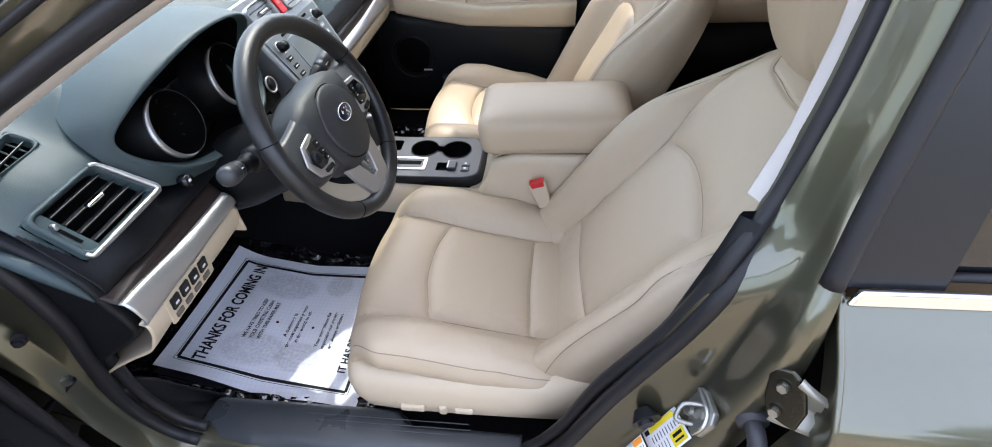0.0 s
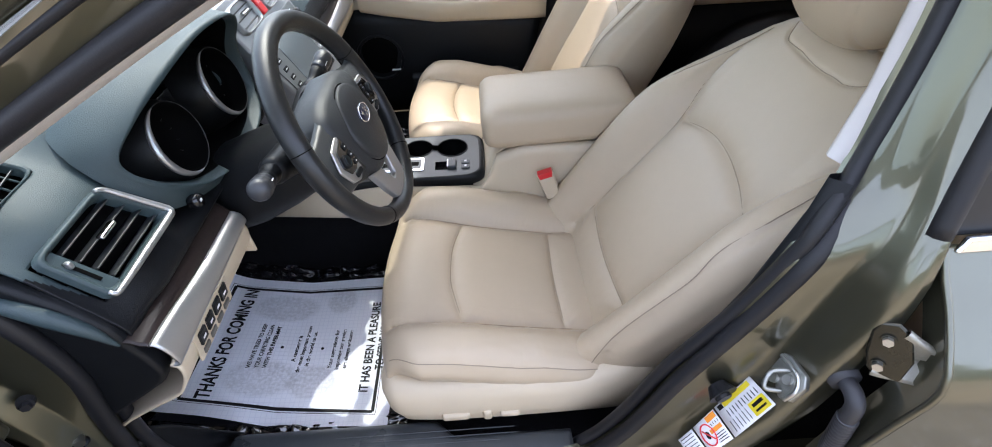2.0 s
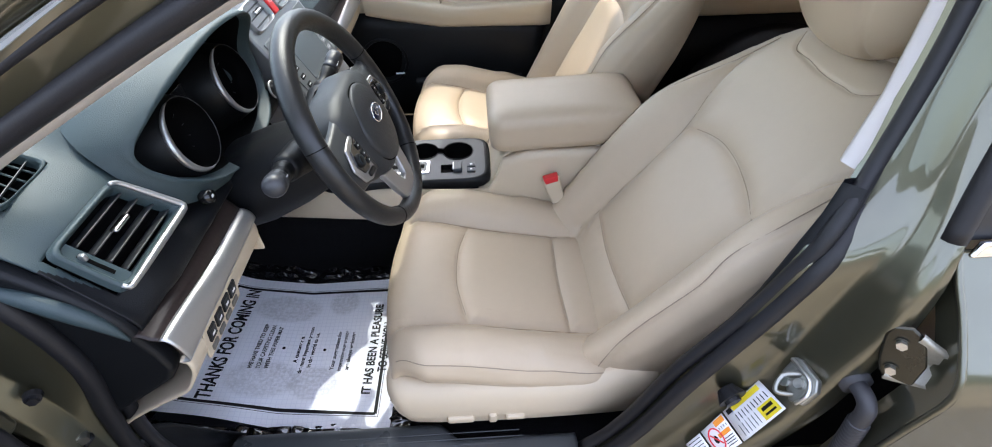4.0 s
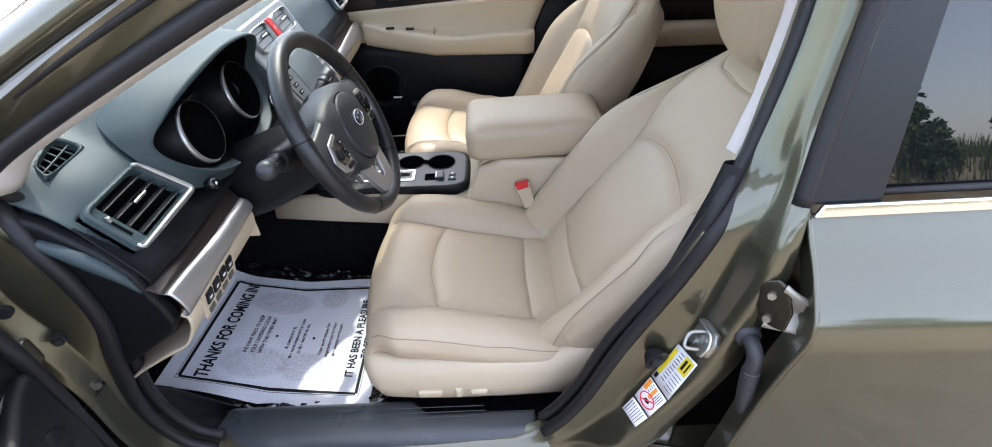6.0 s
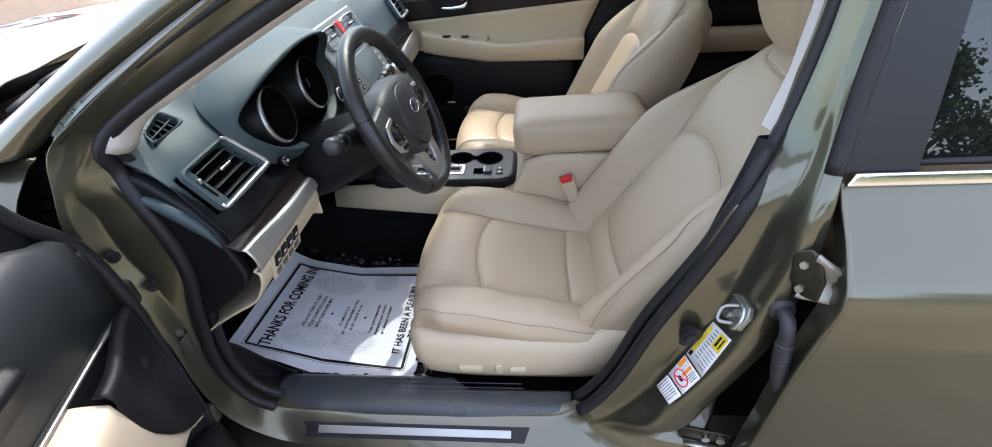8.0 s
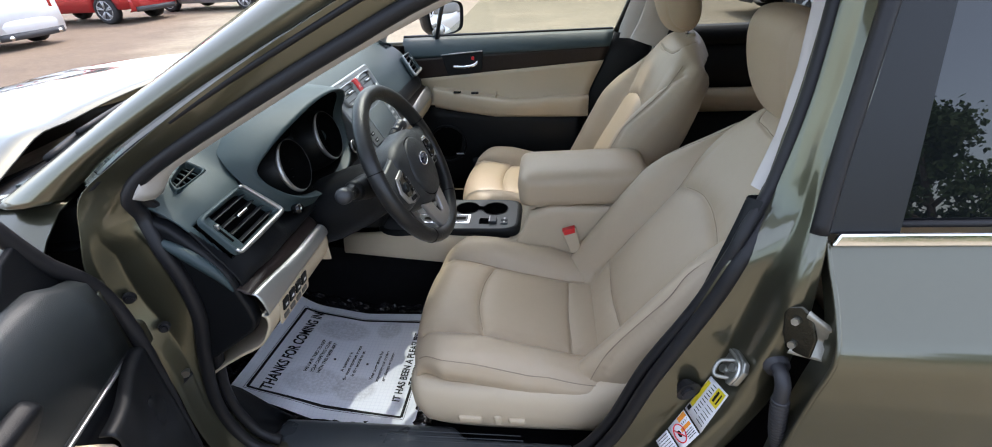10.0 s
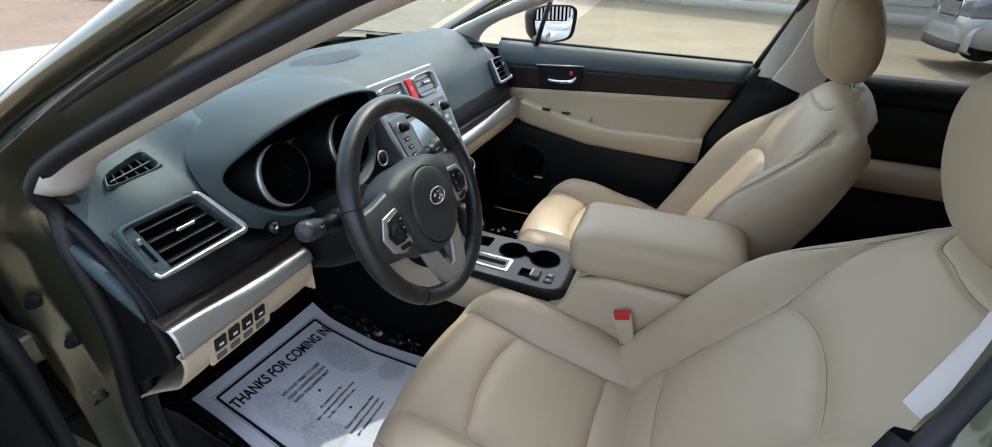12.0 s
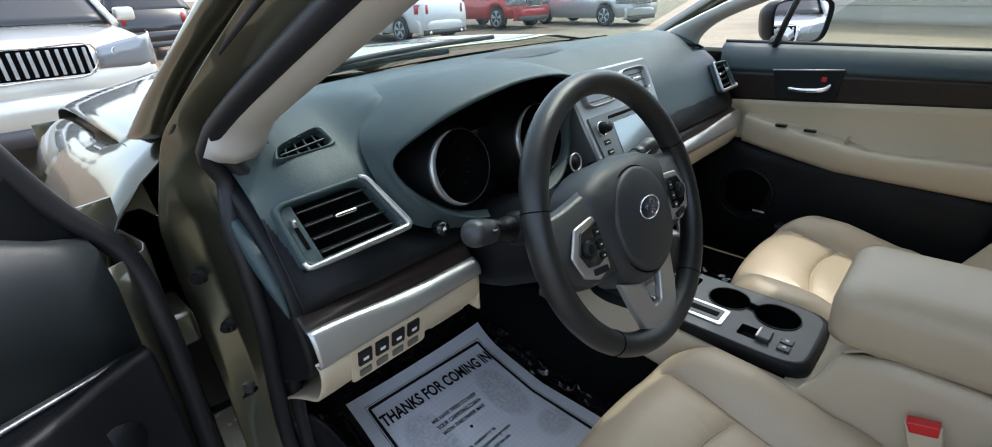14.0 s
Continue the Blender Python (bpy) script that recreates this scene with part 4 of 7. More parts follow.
# seam line and speaker mesh on top
tube("dash_seam", smooth_path([(-0.60, -0.56, 1.092), (-0.52, -0.60, 1.100), (-0.45, -0.635, 1.0965), (-0.41, -0.672, 1.081), (-0.395, -0.700, 1.071)], 24), 0.0012, VOID, dash, sides=6)
tube("dash_seam", [(-0.585 - 0.16 * wind(y) + 0.085, y, 1.0955 + 0.004) for y in np.linspace(-0.42, 0.5, 30)], 0.0016, VOID, dash, sides=6)
P = []
for r in np.linspace(0.02, 1, 8):
    P.append([(-0.52 + 0.055 * r * math.cos(a), 0.02 + 0.13 * r * math.sin(a), 1.1035 + 0.001 * (1 - r)) for a in np.linspace(0, 2 * math.pi, 40, endpoint=False)])
surface("speaker_mesh", P, BLACK, dash, "oval black speaker mesh", wrap_v=True)
# end caps beside the doors
for s in (-1, 1):
    cap = [(-0.60, 1.045), (-0.46, 1.065), (-0.405, 1.045), (-0.350, 1.015), (-0.300, 0.962), (-0.272, 0.915), (-0.268, 0.89), (-0.256, 0.845), (-0.252, 0.81), (-0.266, 0.785), (-0.30, 0.760), (-0.37, 0.710), (-0.42, 0.678), (-0.47, 0.665), (-0.62, 0.69)]
    m = Matrix(((1, 0, 0, 0), (0, 0, 1 if s < 0 else -1, s * 0.735), (0, 1, 0, 0), (0, 0, 0, 1)))
    plate("end_cap", cap, 0.03, m, BLACK, dash, "black dash end cover", 0.008)
lipp = smooth_path([(-0.392, -0.738, 1.000), (-0.355, -0.739, 0.985), (-0.315, -0.739, 0.955), (-0.285, -0.738, 0.92), (-0.270, -0.736, 0.885)], 20)
tube("end_cap_lip", lipp, [0.002 + 0.010 * math.sin(math.pi * i / 19) for i in range(20)], DASH, dash, sides=8)

# lower trim: dark wood, bright strip, cream knee panel
def strip(y0, y1, outer_end):
    rows_w, rows_s, rows_c = [], [], []
    for y in np.linspace(y0, y1, 50):
        q = abs(y - outer_end) / abs(y1 - y0)
        k = 0.861 + 0.012 * float(step(0.60, 0.0, q)) - 0.003 * q
        b = 0.830 + 0.006 * q
        rows_w.append([(-0.285, y, 0.886), (-0.262, y, 0.884), (-0.252, y, 0.876), (-0.240, y, k)])
        rows_s.append([(-0.242, y, k + 0.001), (-0.234, y, k - 0.001), (-0.226, y, 0.5 * (k + b) + 0.004), (-0.222, y, b + 0.004), (-0.224, y, b - 0.003), (-0.236, y, b - 0.006)])
        sag = float(step(0.55, 0.0, q))
        rows_c.append(([(-0.238, y, b - 0.004), (-0.229, y, b - 0.010), (-0.231, y, 0.800), (-0.241, y, 0.779), (-0.262, y, 0.760 - 0.01 * sag), (-0.315, y, 0.738 - 0.02 * sag), (-0.38, y, 0.715 - 0.04 * sag), (-0.44, y, 0.70 - 0.08 * sag)])[:8 if y < 0 else 5])
    a = surface("wood_trim", rows_w, WOOD, dash, "dark woodgrain strip", t=0.002)
    b = surface("silver_trim", [smooth_path(r, 20) for r in rows_s], SILVER, dash, "satin silver trim strip", t=0.002)
    c = surface("knee_panel", [smooth_path(r, 30) for r in rows_c], CREAM, dash, "cream lower dash panel", t=0.004)
    return a, b, c


_, _, knee = strip(-0.732, -0.452, -0.732)
strip(0.155, 0.715, 0.715)
# the shade below the dash is painted into this panel's colour
surface("under_panel", [[(x, y, z) for y in np.linspace(0.13, 0.72, 8)] for x, z in ((-0.246, 0.765), (-0.30, 0.752), (-0.50, 0.74), (-0.78, 0.76))], VOID, dash, "panel under the dash, its shade painted near black", t=0.004)
# cream end and underside of the knee panel
rbox("knee_end", (-0.262, -0.452, 0.795), (0.065, 0.006, 0.068), CREAM, dash, r=0.003)
# switches
GREYB = mat("taupe_blank", (0.10, 0.092, 0.080), 0.5)
fr = axes((-0.2325, -0.628, 0.797), (0, 1, 0), (0.20, 0, 1))
plate("switch_plate", rounded(0.125, 0.062, 0.006), 0.0035, fr, CREAM, knee, "recessed cream switch plate")
for k in range(4):
    y = -0.042 + 0.027 * k
    sw = plate("switch", rounded(0.021, 0.026, 0.002), 0.007, fr @ pose(y, 0.011, 0), BLACK, knee, "black dash switch")
    plate("switch_mark", rounded(0.009, 0.006, 0.001), 0.0075, fr @ pose(y, 0.009, 0), WHITE, sw)
    plate("switch_blank", rounded(0.019, 0.012, 0.002), 0.006, fr @ pose(y, -0.018, 0), GREYB, knee, "grey blank switch")
plate("fuse_cover", rounded(0.055, 0.03, 0.004), 0.004, axes((-0.285, -0.50, 0.742), (0, 1, 0), (1, 0, 0.4)), CREAM, dash)
rbox("bonnet_lever", (-0.30, -0.455, 0.735), (0.03, 0.035, 0.012), CREAM, dash, r=0.003)


BLADE = mat("dark_grey_blade", (0.020, 0.022, 0.024), 0.32)


def vent(name, corners, label, knob=True, blades=4, slider=False, frame_mat=SILVER, cut=False, rise=1.0, fins=0):
    """A vent between four corners: outer top, outer bottom, inner bottom, inner top."""
    C = [np.array(c, float) for c in corners]
    n = np.cross(C[3] - C[0], C[1] - C[0])
    n /= np.linalg.norm(n)
    if n[0] < 0:
        n = -n
    n = np.array(n)

    def at(u, v, o=0.0):
        return (C[0] * (1 - u) + C[3] * u) * (1 - v) + (C[1] * (1 - u) + C[2] * u) * v + n * o

    u0 = 0.16 if slider else 0.05
    # open the pad behind the vent
    if cut:
        bm = bmesh.new()
        bm.from_mesh(dash_pad.data)
        gone = []
        mid = sum(C) / 4
        for f in bm.faces:
            p = np.array(f.calc_center_median())
            if np.linalg.norm(p - mid) > 0.14:
                continue
            u = v = 0.5
            for _ in range(8):
                r = p - at(u, v)
                du = (C[3] - C[0]) * (1 - v) + (C[2] - C[1]) * v
                dv = (C[1] - C[0]) * (1 - u) + (C[2] - C[3]) * u
                st_uv = np.linalg.lstsq(np.array([du, dv]).T, r, rcond=None)[0]
                u, v = u + st_uv[0], v + st_uv[1]
            if 0.02 < u < 0.98 and 0.02 < v < 0.98 and abs(float((p - at(u, v)) @ n)) < 0.04:
                gone.append(f)
        bmesh.ops.delete(bm, geom=gone, context="FACES")
        bm.to_mesh(dash_pad.data)
        bm.free()
    ring = []
    # frame: outer edge, crest, inner edge
    def loop(a, ul, o):
        o = o * rise if o > 0 else o
        pts = [at(ul, a, o), at(1 - a, a, o), at(1 - a, 1 - a, o), at(ul, 1 - a, o)]
        soft = []
        cut_ = 0.13 if slider else 0.24
        for i in range(4):
            p, c, q = pts[i - 1], pts[i], pts[(i + 1) % 4]
            for s in (0.0, 0.33, 0.67, 1.0):
                soft.append(c + (1 - s) ** 2 * cut_ * (p - c) + s * s * cut_ * (q - c))
        return soft

    body = surface(name, [loop(-0.05, -0.04, -0.004), loop(-0.03, -0.025, 0.006), loop(0.015, 0.012, 0.008), loop(0.05, 0.035, 0.002), loop(0.07, 0.045, -0.01)], frame_mat, dash, label, wrap_v=True)
    for p in body.data.polygons:
        p.use_smooth = False
    soft_edges(body, 0.003)
    # throat coloured near black in place of the shade inside the vent
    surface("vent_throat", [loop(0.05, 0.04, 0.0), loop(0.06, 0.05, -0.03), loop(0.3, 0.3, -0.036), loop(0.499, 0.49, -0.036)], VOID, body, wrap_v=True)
    if slider:
        edge_ = smooth_path([at(u, v, 0.0085) for u, v in ((-0.015, 0.90), (0.0, 0.985), (0.05, 1.01), (0.5, 1.012), (0.93, 1.012), (0.995, 0.985), (1.012, 0.90), (1.012, 0.5), (1.010, 0.10), (0.990, 0.02), (0.95, -0.018))], 60)
        tube("vent_trim", edge_, [0.0012 + 0.0040 * math.sin(math.pi * (k + 1) / 61) ** 0.35 for k in range(60)], SILVER, body, "bright vent edge", sides=8)
        surface("slider_panel", [[at(u, v, 0.001) for u in (0.03, u0)] for v in (0.06, 0.94)], DASH, body, "charcoal vent slider panel")
        surface("slider_slot", [[at(u, v, 0.0018) for u in (0.075, 0.115)] for v in (0.25, 0.75)], VOID, body)
        rbox("slider_wheel", tuple(at(0.095, 0.32, 0.003)), (0.008, 0.006, 0.010), SILVER, body, r=0.002)
    for k in range(blades):
        v = (k + 0.75) / (blades + 0.5)
        a, b = at(u0 + 0.02, v, -0.006), at(0.95, v, -0.006)
        e = b - a
        bm = box(0, 0, 0, float(np.linalg.norm(e)), 0.0022, 0.014 * min(1.0, 0.3 + 0.7 * rise))
        m = axes(tuple((a + b) / 2), tuple(e), tuple(np.cross(n, e)))
        bm.transform(m @ pose(0, 0, 0, 18, 0, 0))
        soft_edges(part("vent_blade", bm, BLADE, body, "dark grey vent blade"), 0.0008)
    for k in range(fins):
        u = (k + 1) / (fins + 1)
        a, b = at(u, 0.08, -0.007), at(u, 0.92, -0.007)
        tube("vent_fin", [a, b], 0.0016, DASH, body, sides=5)
    if knob:
        rbox("vent_knob", tuple(at(0.58, 0.42, 0.002)), (0.010, 0.032, 0.006), CHROME, body, "silver vent knob", r=0.0025)
    return body


vent("side_vent", [(-0.303, -0.712, 1.016), (-0.258, -0.706, 0.946), (-0.256, -0.556, 0.948), (-0.300, -0.590, 1.020)], "charcoal driver side vent with silver edge", slider=True, frame_mat=DASH, cut=True)
vent("side_vent", [(-0.303, 0.712, 1.016), (-0.258, 0.706, 0.946), (-0.256, 0.585, 0.948), (-0.300, 0.60, 1.020)], "charcoal passenger side vent with silver edge", slider=True, frame_mat=DASH, cut=True)
vent("demister_vent", [(-0.372, -0.664, 1.066), (-0.352, -0.676, 1.054), (-0.354, -0.589, 1.056), (-0.391, -0.592, 1.077)], "charcoal side window demister vent", knob=False, blades=1, frame_mat=DASH, cut=True, rise=0.5, fins=4)
vent("demister_vent", [(-0.372, 0.664, 1.066), (-0.352, 0.676, 1.054), (-0.354, 0.589, 1.056), (-0.391, 0.592, 1.077)], "charcoal side window demister vent", knob=False, blades=1, frame_mat=DASH, cut=True, rise=0.5, fins=4)
part("mirror_switch", disc_bm(0.012, 0.016, pose(-0.246, -0.505, 0.928, 0, 80, 0), 24, 0.010), GLOSS, dash, "round black dash button", True)
rbox("button_mark", (-0.2375, -0.505, 0.9295), (0.001, 0.006, 0.005), WHITE, dash, r=0.0003)

# instrument hood: an edge line (first) that flows back into the pad (second), and the cove behind it, its shade painted
# near black
HOOD = [((-0.281, -0.550, 1.030), (-0.320, -0.570, 1.041)), ((-0.264, -0.505, 1.068), (-0.372, -0.530, 1.083)), ((-0.238, -0.425, 1.100), (-0.460, -0.450, 1.108)),
        ((-0.225, -0.330, 1.116), (-0.470, -0.330, 1.108)), ((-0.215, -0.245, 1.113), (-0.460, -0.215, 1.106)), ((-0.222, -0.195, 1.090), (-0.335, -0.162, 1.086)),
        ((-0.250, -0.183, 1.030), (-0.290, -0.155, 1.040)), ((-0.245, -0.190, 0.962), (-0.272, -0.160, 0.955)), ((-0.228, -0.250, 0.925), (-0.245, -0.245, 0.902)),
        ((-0.228, -0.360, 0.915), (-0.245, -0.360, 0.897)), ((-0.235, -0.450, 0.930), (-0.252, -0.455, 0.908)), ((-0.254, -0.518, 0.972), (-0.268, -0.548, 0.950))]
HP = smooth_path([(*p, *q) for p, q in HOOD], 120, True)
E_, R_ = HP[:, :3], HP[:, 3:]
mid_ = E_.mean(0)
rows_ = []
for k in (1.0, 0.75, 0.5, 0.25, 0.08, 0.0):
    row = E_ * (1 - k) + R_ * k
    row[:, 2] += 0.016 * math.sin(math.pi * k) * step(1.0, 1.10, E_[:, 2])
    row[:, 0] += 0.006 * math.sin(math.pi * min(1, k * 4)) * (k < 0.3)
    rows_.append(row)
for q, dx in ((0.985, -0.006), (0.965, -0.02)):
    row = mid_ + (E_ - mid_) * q
    row[:, 0] = E_[:, 0] + dx
    rows_.append(row)
surface("cluster_hood", rows_, DASH, dash, "charcoal instrument hood", wrap_v=True)
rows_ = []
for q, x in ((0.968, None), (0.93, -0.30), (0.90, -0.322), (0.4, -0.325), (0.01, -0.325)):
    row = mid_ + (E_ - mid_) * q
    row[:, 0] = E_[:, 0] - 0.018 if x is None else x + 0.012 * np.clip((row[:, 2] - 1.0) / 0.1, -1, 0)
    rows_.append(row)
surface("cluster_bowl", rows_, VOID, dash, "instrument bowl, shade under the hood painted near black", wrap_v=True)
GRAPHITE = mat("graphite_line", (0.06, 0.062, 0.065), 0.4, metal=0.5)
gu, gv = np.array((0, 1, 0.0)), np.array((-0.25, 0, 0.968))
gn = np.array((0.968, 0, 0.25))
POD = mat("black_gauge_pod", (0.005, 0.0055, 0.006), 0.42, spec=0.3)
for yc, r in ((-0.440, 0.057), (-0.250, 0.060)):
    c = np.array((-0.262, yc, 1.002))
    arc_ = np.linspace(radians(95), radians(265), 40)
    ring = tube("gauge_ring", [c + r * (math.cos(a) * gu + math.sin(a) * gv) for a in arc_], [0.0007 + 0.0052 * math.sin(math.pi * i / 39) ** 0.9 for i in range(40)], SILVER, dash, "satin silver gauge crescent", sides=8)
    tube("gauge_edge", ring_pts(c, gu, gv, r), 0.0007, GRAPHITE, ring, closed=True, sides=6)
    surface("gauge_pod", [[c + gn * o + k * (math.cos(a) * gu + math.sin(a) * gv) for a in np.linspace(0, 2 * math.pi, 48, endpoint=False)] for k, o in ((r + 0.001, 0.0), (r + 0.0035, -0.006), (r + 0.012, -0.030), (r + 0.024, -0.062))], POD, ring, wrap_v=True)
    # gauge interior takes the hood's shade as a near-black colour
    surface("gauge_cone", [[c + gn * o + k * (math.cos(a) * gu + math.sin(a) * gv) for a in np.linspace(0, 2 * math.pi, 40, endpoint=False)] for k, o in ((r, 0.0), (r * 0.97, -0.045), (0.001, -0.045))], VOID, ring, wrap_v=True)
    for k in range(13):
        a = radians(225 - k * 22.5)
        p0, p1 = (c - gn * 0.043 + r * q * (math.cos(a) * gu + math.sin(a) * gv) for q in (0.80, 0.90))
        tube("gauge_tick", [p0, p1], 0.0007, POD, ring, sides=4)
    a = radians(215)
    tube("needle", [c - gn * 0.041, c - gn * 0.041 + 0.8 * r * (math.cos(a) * gu + math.sin(a) * gv)], 0.0008, POD, ring, sides=4)
rbox("centre_display", (-0.315, -0.359, 1.0), (0.004, 0.06, 0.07), GLOSS, dash, r=0.004)

# centre stack
st_o = Vector((-0.283, 0, 1.090))
st_d = Vector((0.470, 0, -0.883)).normalized()
STACK = mat("satin_grey_stack", (0.34, 0.35, 0.36), 0.38, metal=0.8, wear=0.05, vary=0.05, vary_scale=20)
ST = axes(st_o, (0, 1, 0), -st_d)  # x to the passenger, y up the slope, z towards the cabin


def on_stack(y, s, o=0.0):
    return ST @ pose(y, -s, o)


out_line = [(-0.150, 0.004), (0.150, 0.004), (0.155, -0.01), (0.150, -0.10), (0.128, -0.30), (0.120, -0.325), (-0.120, -0.325), (-0.128, -0.30), (-0.150, -0.10), (-0.155, -0.01)]
stack = soft_edges(part("stack_surround", plate_bm(out_line, -0.12, ST), STACK, dash, "satin silver centre stack surround"), 0.006, 3)
plate("stack_panel", [(-0.135, -0.085), (0.135, -0.085), (0.122, -0.222), (-0.122, -0.222)], 0.003, ST, mat("graphite_panel", (0.16, 0.17, 0.175), 0.35, metal=0.4, vary=0.05), stack, "graphite grey radio panel")
plate("screen", rounded(0.150, 0.100, 0.003), 0.0045, on_stack(0.012, 0.158), SCREEN, stack, "pale reflective touch screen")
plate("disc_slot", rounded(0.14, 0.006, 0.001), 0.0045, on_stack(0.0, 0.096), VOID, stack)
for y in (-0.103, 0.103):
    part("radio_knob", disc_bm(0.012, 0.022, on_stack(y, 0.112, 0.010), 24, 0.010), BLACK, stack, "black radio knob", True)
    tube("knob_ring", ring_pts(on_stack(y, 0.112, 0.004).translation, (0, 1, 0), tuple(-st_d), 0.0135, 24), 0.0015, CHROME, stack, closed=True, sides=6)
    for k in range(4):
        plate("radio_button", rounded(0.020, 0.010, 0.002), 0.0045, on_stack(y * 0.985, 0.140 + 0.020 * k), BLACK if y < 0 else SILVER, stack, r=0.0006)
        plate("button_print", rounded(0.012, 0.002, 0.0005), 0.005, on_stack(y * 0.985, 0.140 + 0.020 * k), WHITE, stack, r=0.0001)
plate("button_bar", rounded(0.225, 0.018, 0.003), 0.004, on_stack(0, 0.240), BLACK, stack, "black button bar")
for k in range(6):
    plate("bar_button", rounded(0.028, 0.010, 0.002), 0.006, on_stack(-0.09 + 0.036 * k, 0.240), BLACK, stack, r=0.0006)
for y in (-0.088, 0.0, 0.088):
    part("climate_knob", disc_bm(0.018, 0.020, on_stack(y, 0.282, 0.010), 28, 0.015), BLACK, stack, "black climate knob", True)
    tube("climate_ring", ring_pts(on_stack(y, 0.282, 0.020).translation, (0, 1, 0), tuple(-st_d), 0.0155, 28), 0.0018, SILVER, stack, closed=True, sides=6)
for y0, y1 in ((-0.122, -0.022), (0.022, 0.122)):
    c = [tuple(on_stack(a, b, 0.002).translation) for a, b in ((y0, 0.014), (y0, 0.068), (y1, 0.068), (y1, 0.014))]
    vent("centre_vent", c, "grey framed centre vent", blades=3, frame_mat=STACK)
hz = part("hazard_button", plate_bm(rounded(0.024, 0.052, 0.003), 0.009, on_stack(0, 0.040)), RED, stack, "red hazard light button")
soft_edges(hz, 0.002)
tube("hazard_mark", [tuple((on_stack(0, 0.040, 0.010) @ Vector((0.006 * math.sin(a), 0.006 * math.cos(a), 0)))) for a in (0, 2.094, 4.189)], 0.0006, WHITE, hz, closed=True, sides=4)
# leg of the stack down to the console
rows_ = []
for x, z, w in ((-0.14, 0.83, 0.122), (-0.135, 0.80, 0.118), (-0.17, 0.76, 0.105), (-0.21, 0.70, 0.10), (-0.23, 0.64, 0.10)):
    rows_.append([(x - 0.12, -w, z), (x - 0.02, -w, z), (x, -w + 0.015, z), (x, w - 0.015, z), (x - 0.02, w, z), (x - 0.12, w, z)])
surface("stack_leg", rows_, BLACK, dash, "black stack leg")
for s in (-1, 1):
    tube("stack_brace", [(-0.15, s * 0.110, 0.80), (-0.13, s * 0.105, 0.72), (-0.10, s * 0.098, 0.655)], 0.007, SILVER, dash, sides=8)
# under the dash: firewall and kick panels with the footwell's shade painted near black, and pedals
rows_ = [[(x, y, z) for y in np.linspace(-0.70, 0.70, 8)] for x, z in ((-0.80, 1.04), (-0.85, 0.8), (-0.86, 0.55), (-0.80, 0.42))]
tagged(surface("firewall", rows_, VOID, None, t=0.01), "bulkhead under the dash, footwell shade painted near black", "wall", kind="structure")
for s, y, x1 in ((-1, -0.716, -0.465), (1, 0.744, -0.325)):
    tagged(surface("kick_panel", [[(x, y, z) for x in np.linspace(-0.92, x1, 6)] for z in (0.34, 0.60, 0.80, 1.04)], VOID, None, t=0.006), "side of the footwell, its shade painted near black", "panel", kind="structure")
pedals = thing("pedal_set", -0.62, -0.3, 0.4, "black rubber brake and accelerator pedals", "pedals")
rbox("brake_pedal", (-0.60, -0.33, 0.52), (0.012, 0.10, 0.06), RUBBER, pedals, m=pose(0, 0, 0, 0, -30, 0))
rbox("accelerator_pedal", (-0.62, -0.21, 0.50), (0.012, 0.05, 0.13), RUBBER, pedals, m=pose(0, 0, 0, 0, -30, 0))
tube("pedal_arm", [(-0.60, -0.33, 0.52), (-0.68, -0.33, 0.64), (-0.72, -0.33, 0.80)], 0.008, BLACK, pedals)
tube("pedal_arm", [(-0.62, -0.21, 0.54), (-0.69, -0.21, 0.66), (-0.72, -0.21, 0.80)], 0.008, BLACK, pedals)

# ---- steering wheel ----
wheel = thing("steering_wheel", -0.028, -0.360, 0.967, "black leather steering wheel with silver spoke accents", "steering wheel")
WC = np.array((-0.028, -0.360, 0.967))
wu, wv = np.array((0, 1, 0.0)), np.array((-math.cos(radians(66)), 0, math.sin(radians(66))))
wn_ = np.cross(wu, wv)
WM = Matrix.Translation(Vector(WC)) @ Matrix((Vector(wu), Vector(wv), Vector(wn_))).transposed().to_4x4()


def wp(a, b, o=0.0):
    return WC + a * wu + b * wv + o * wn_


WLEATHER = mat("black_wheel_leather", (0.012, 0.0125, 0.0135), 0.33, grain=0.22, grain_scale=900, vary=0.12, vary_scale=12, wear=0.1)
SPOKE = mat("grey_spoke_plastic", (0.040, 0.042, 0.043), 0.36, grain=0.2, grain_scale=900, vary=0.08, vary_scale=12)
FORK = mat("satin_grey_trim", (0.44, 0.43, 0.42), 0.40, metal=0.75, wear=0.06, vary=0.05, vary_scale=20)
rim = []
for a in np.linspace(0, 2 * math.pi, 96, endpoint=False):
    e = math.cos(a) * wu + math.sin(a) * wv
    fat = 1 + 0.10 * math.exp(-((math.degrees(a) - 40) / 18) ** 2) + 0.10 * math.exp(-((math.degrees(a) - 140) / 18) ** 2)
    rim.append([WC + e * (0.1765 + 0.0160 * fat * math.cos(b)) + wn_ * 0.0175 * math.sin(b) for b in np.linspace(0, 2 * math.pi, 18, endpoint=False)])
rim_ob = surface("rim", rim, WLEATHER, wheel, "black leather wheel rim", wrap_u=True, wrap_v=True)
for ang in (18, 162, 232, 308):
    a = radians(ang)
    e = math.cos(a) * wu + math.sin(a) * wv
    tube("rim_seam", [WC + e * (0.1765 + 0.0163 * math.cos(b)) + wn_ * 0.0178 * math.sin(b) for b in np.linspace(0, 2 * math.pi, 20, endpoint=False)], 0.0008, VOID, rim_ob, closed=True, sides=5)
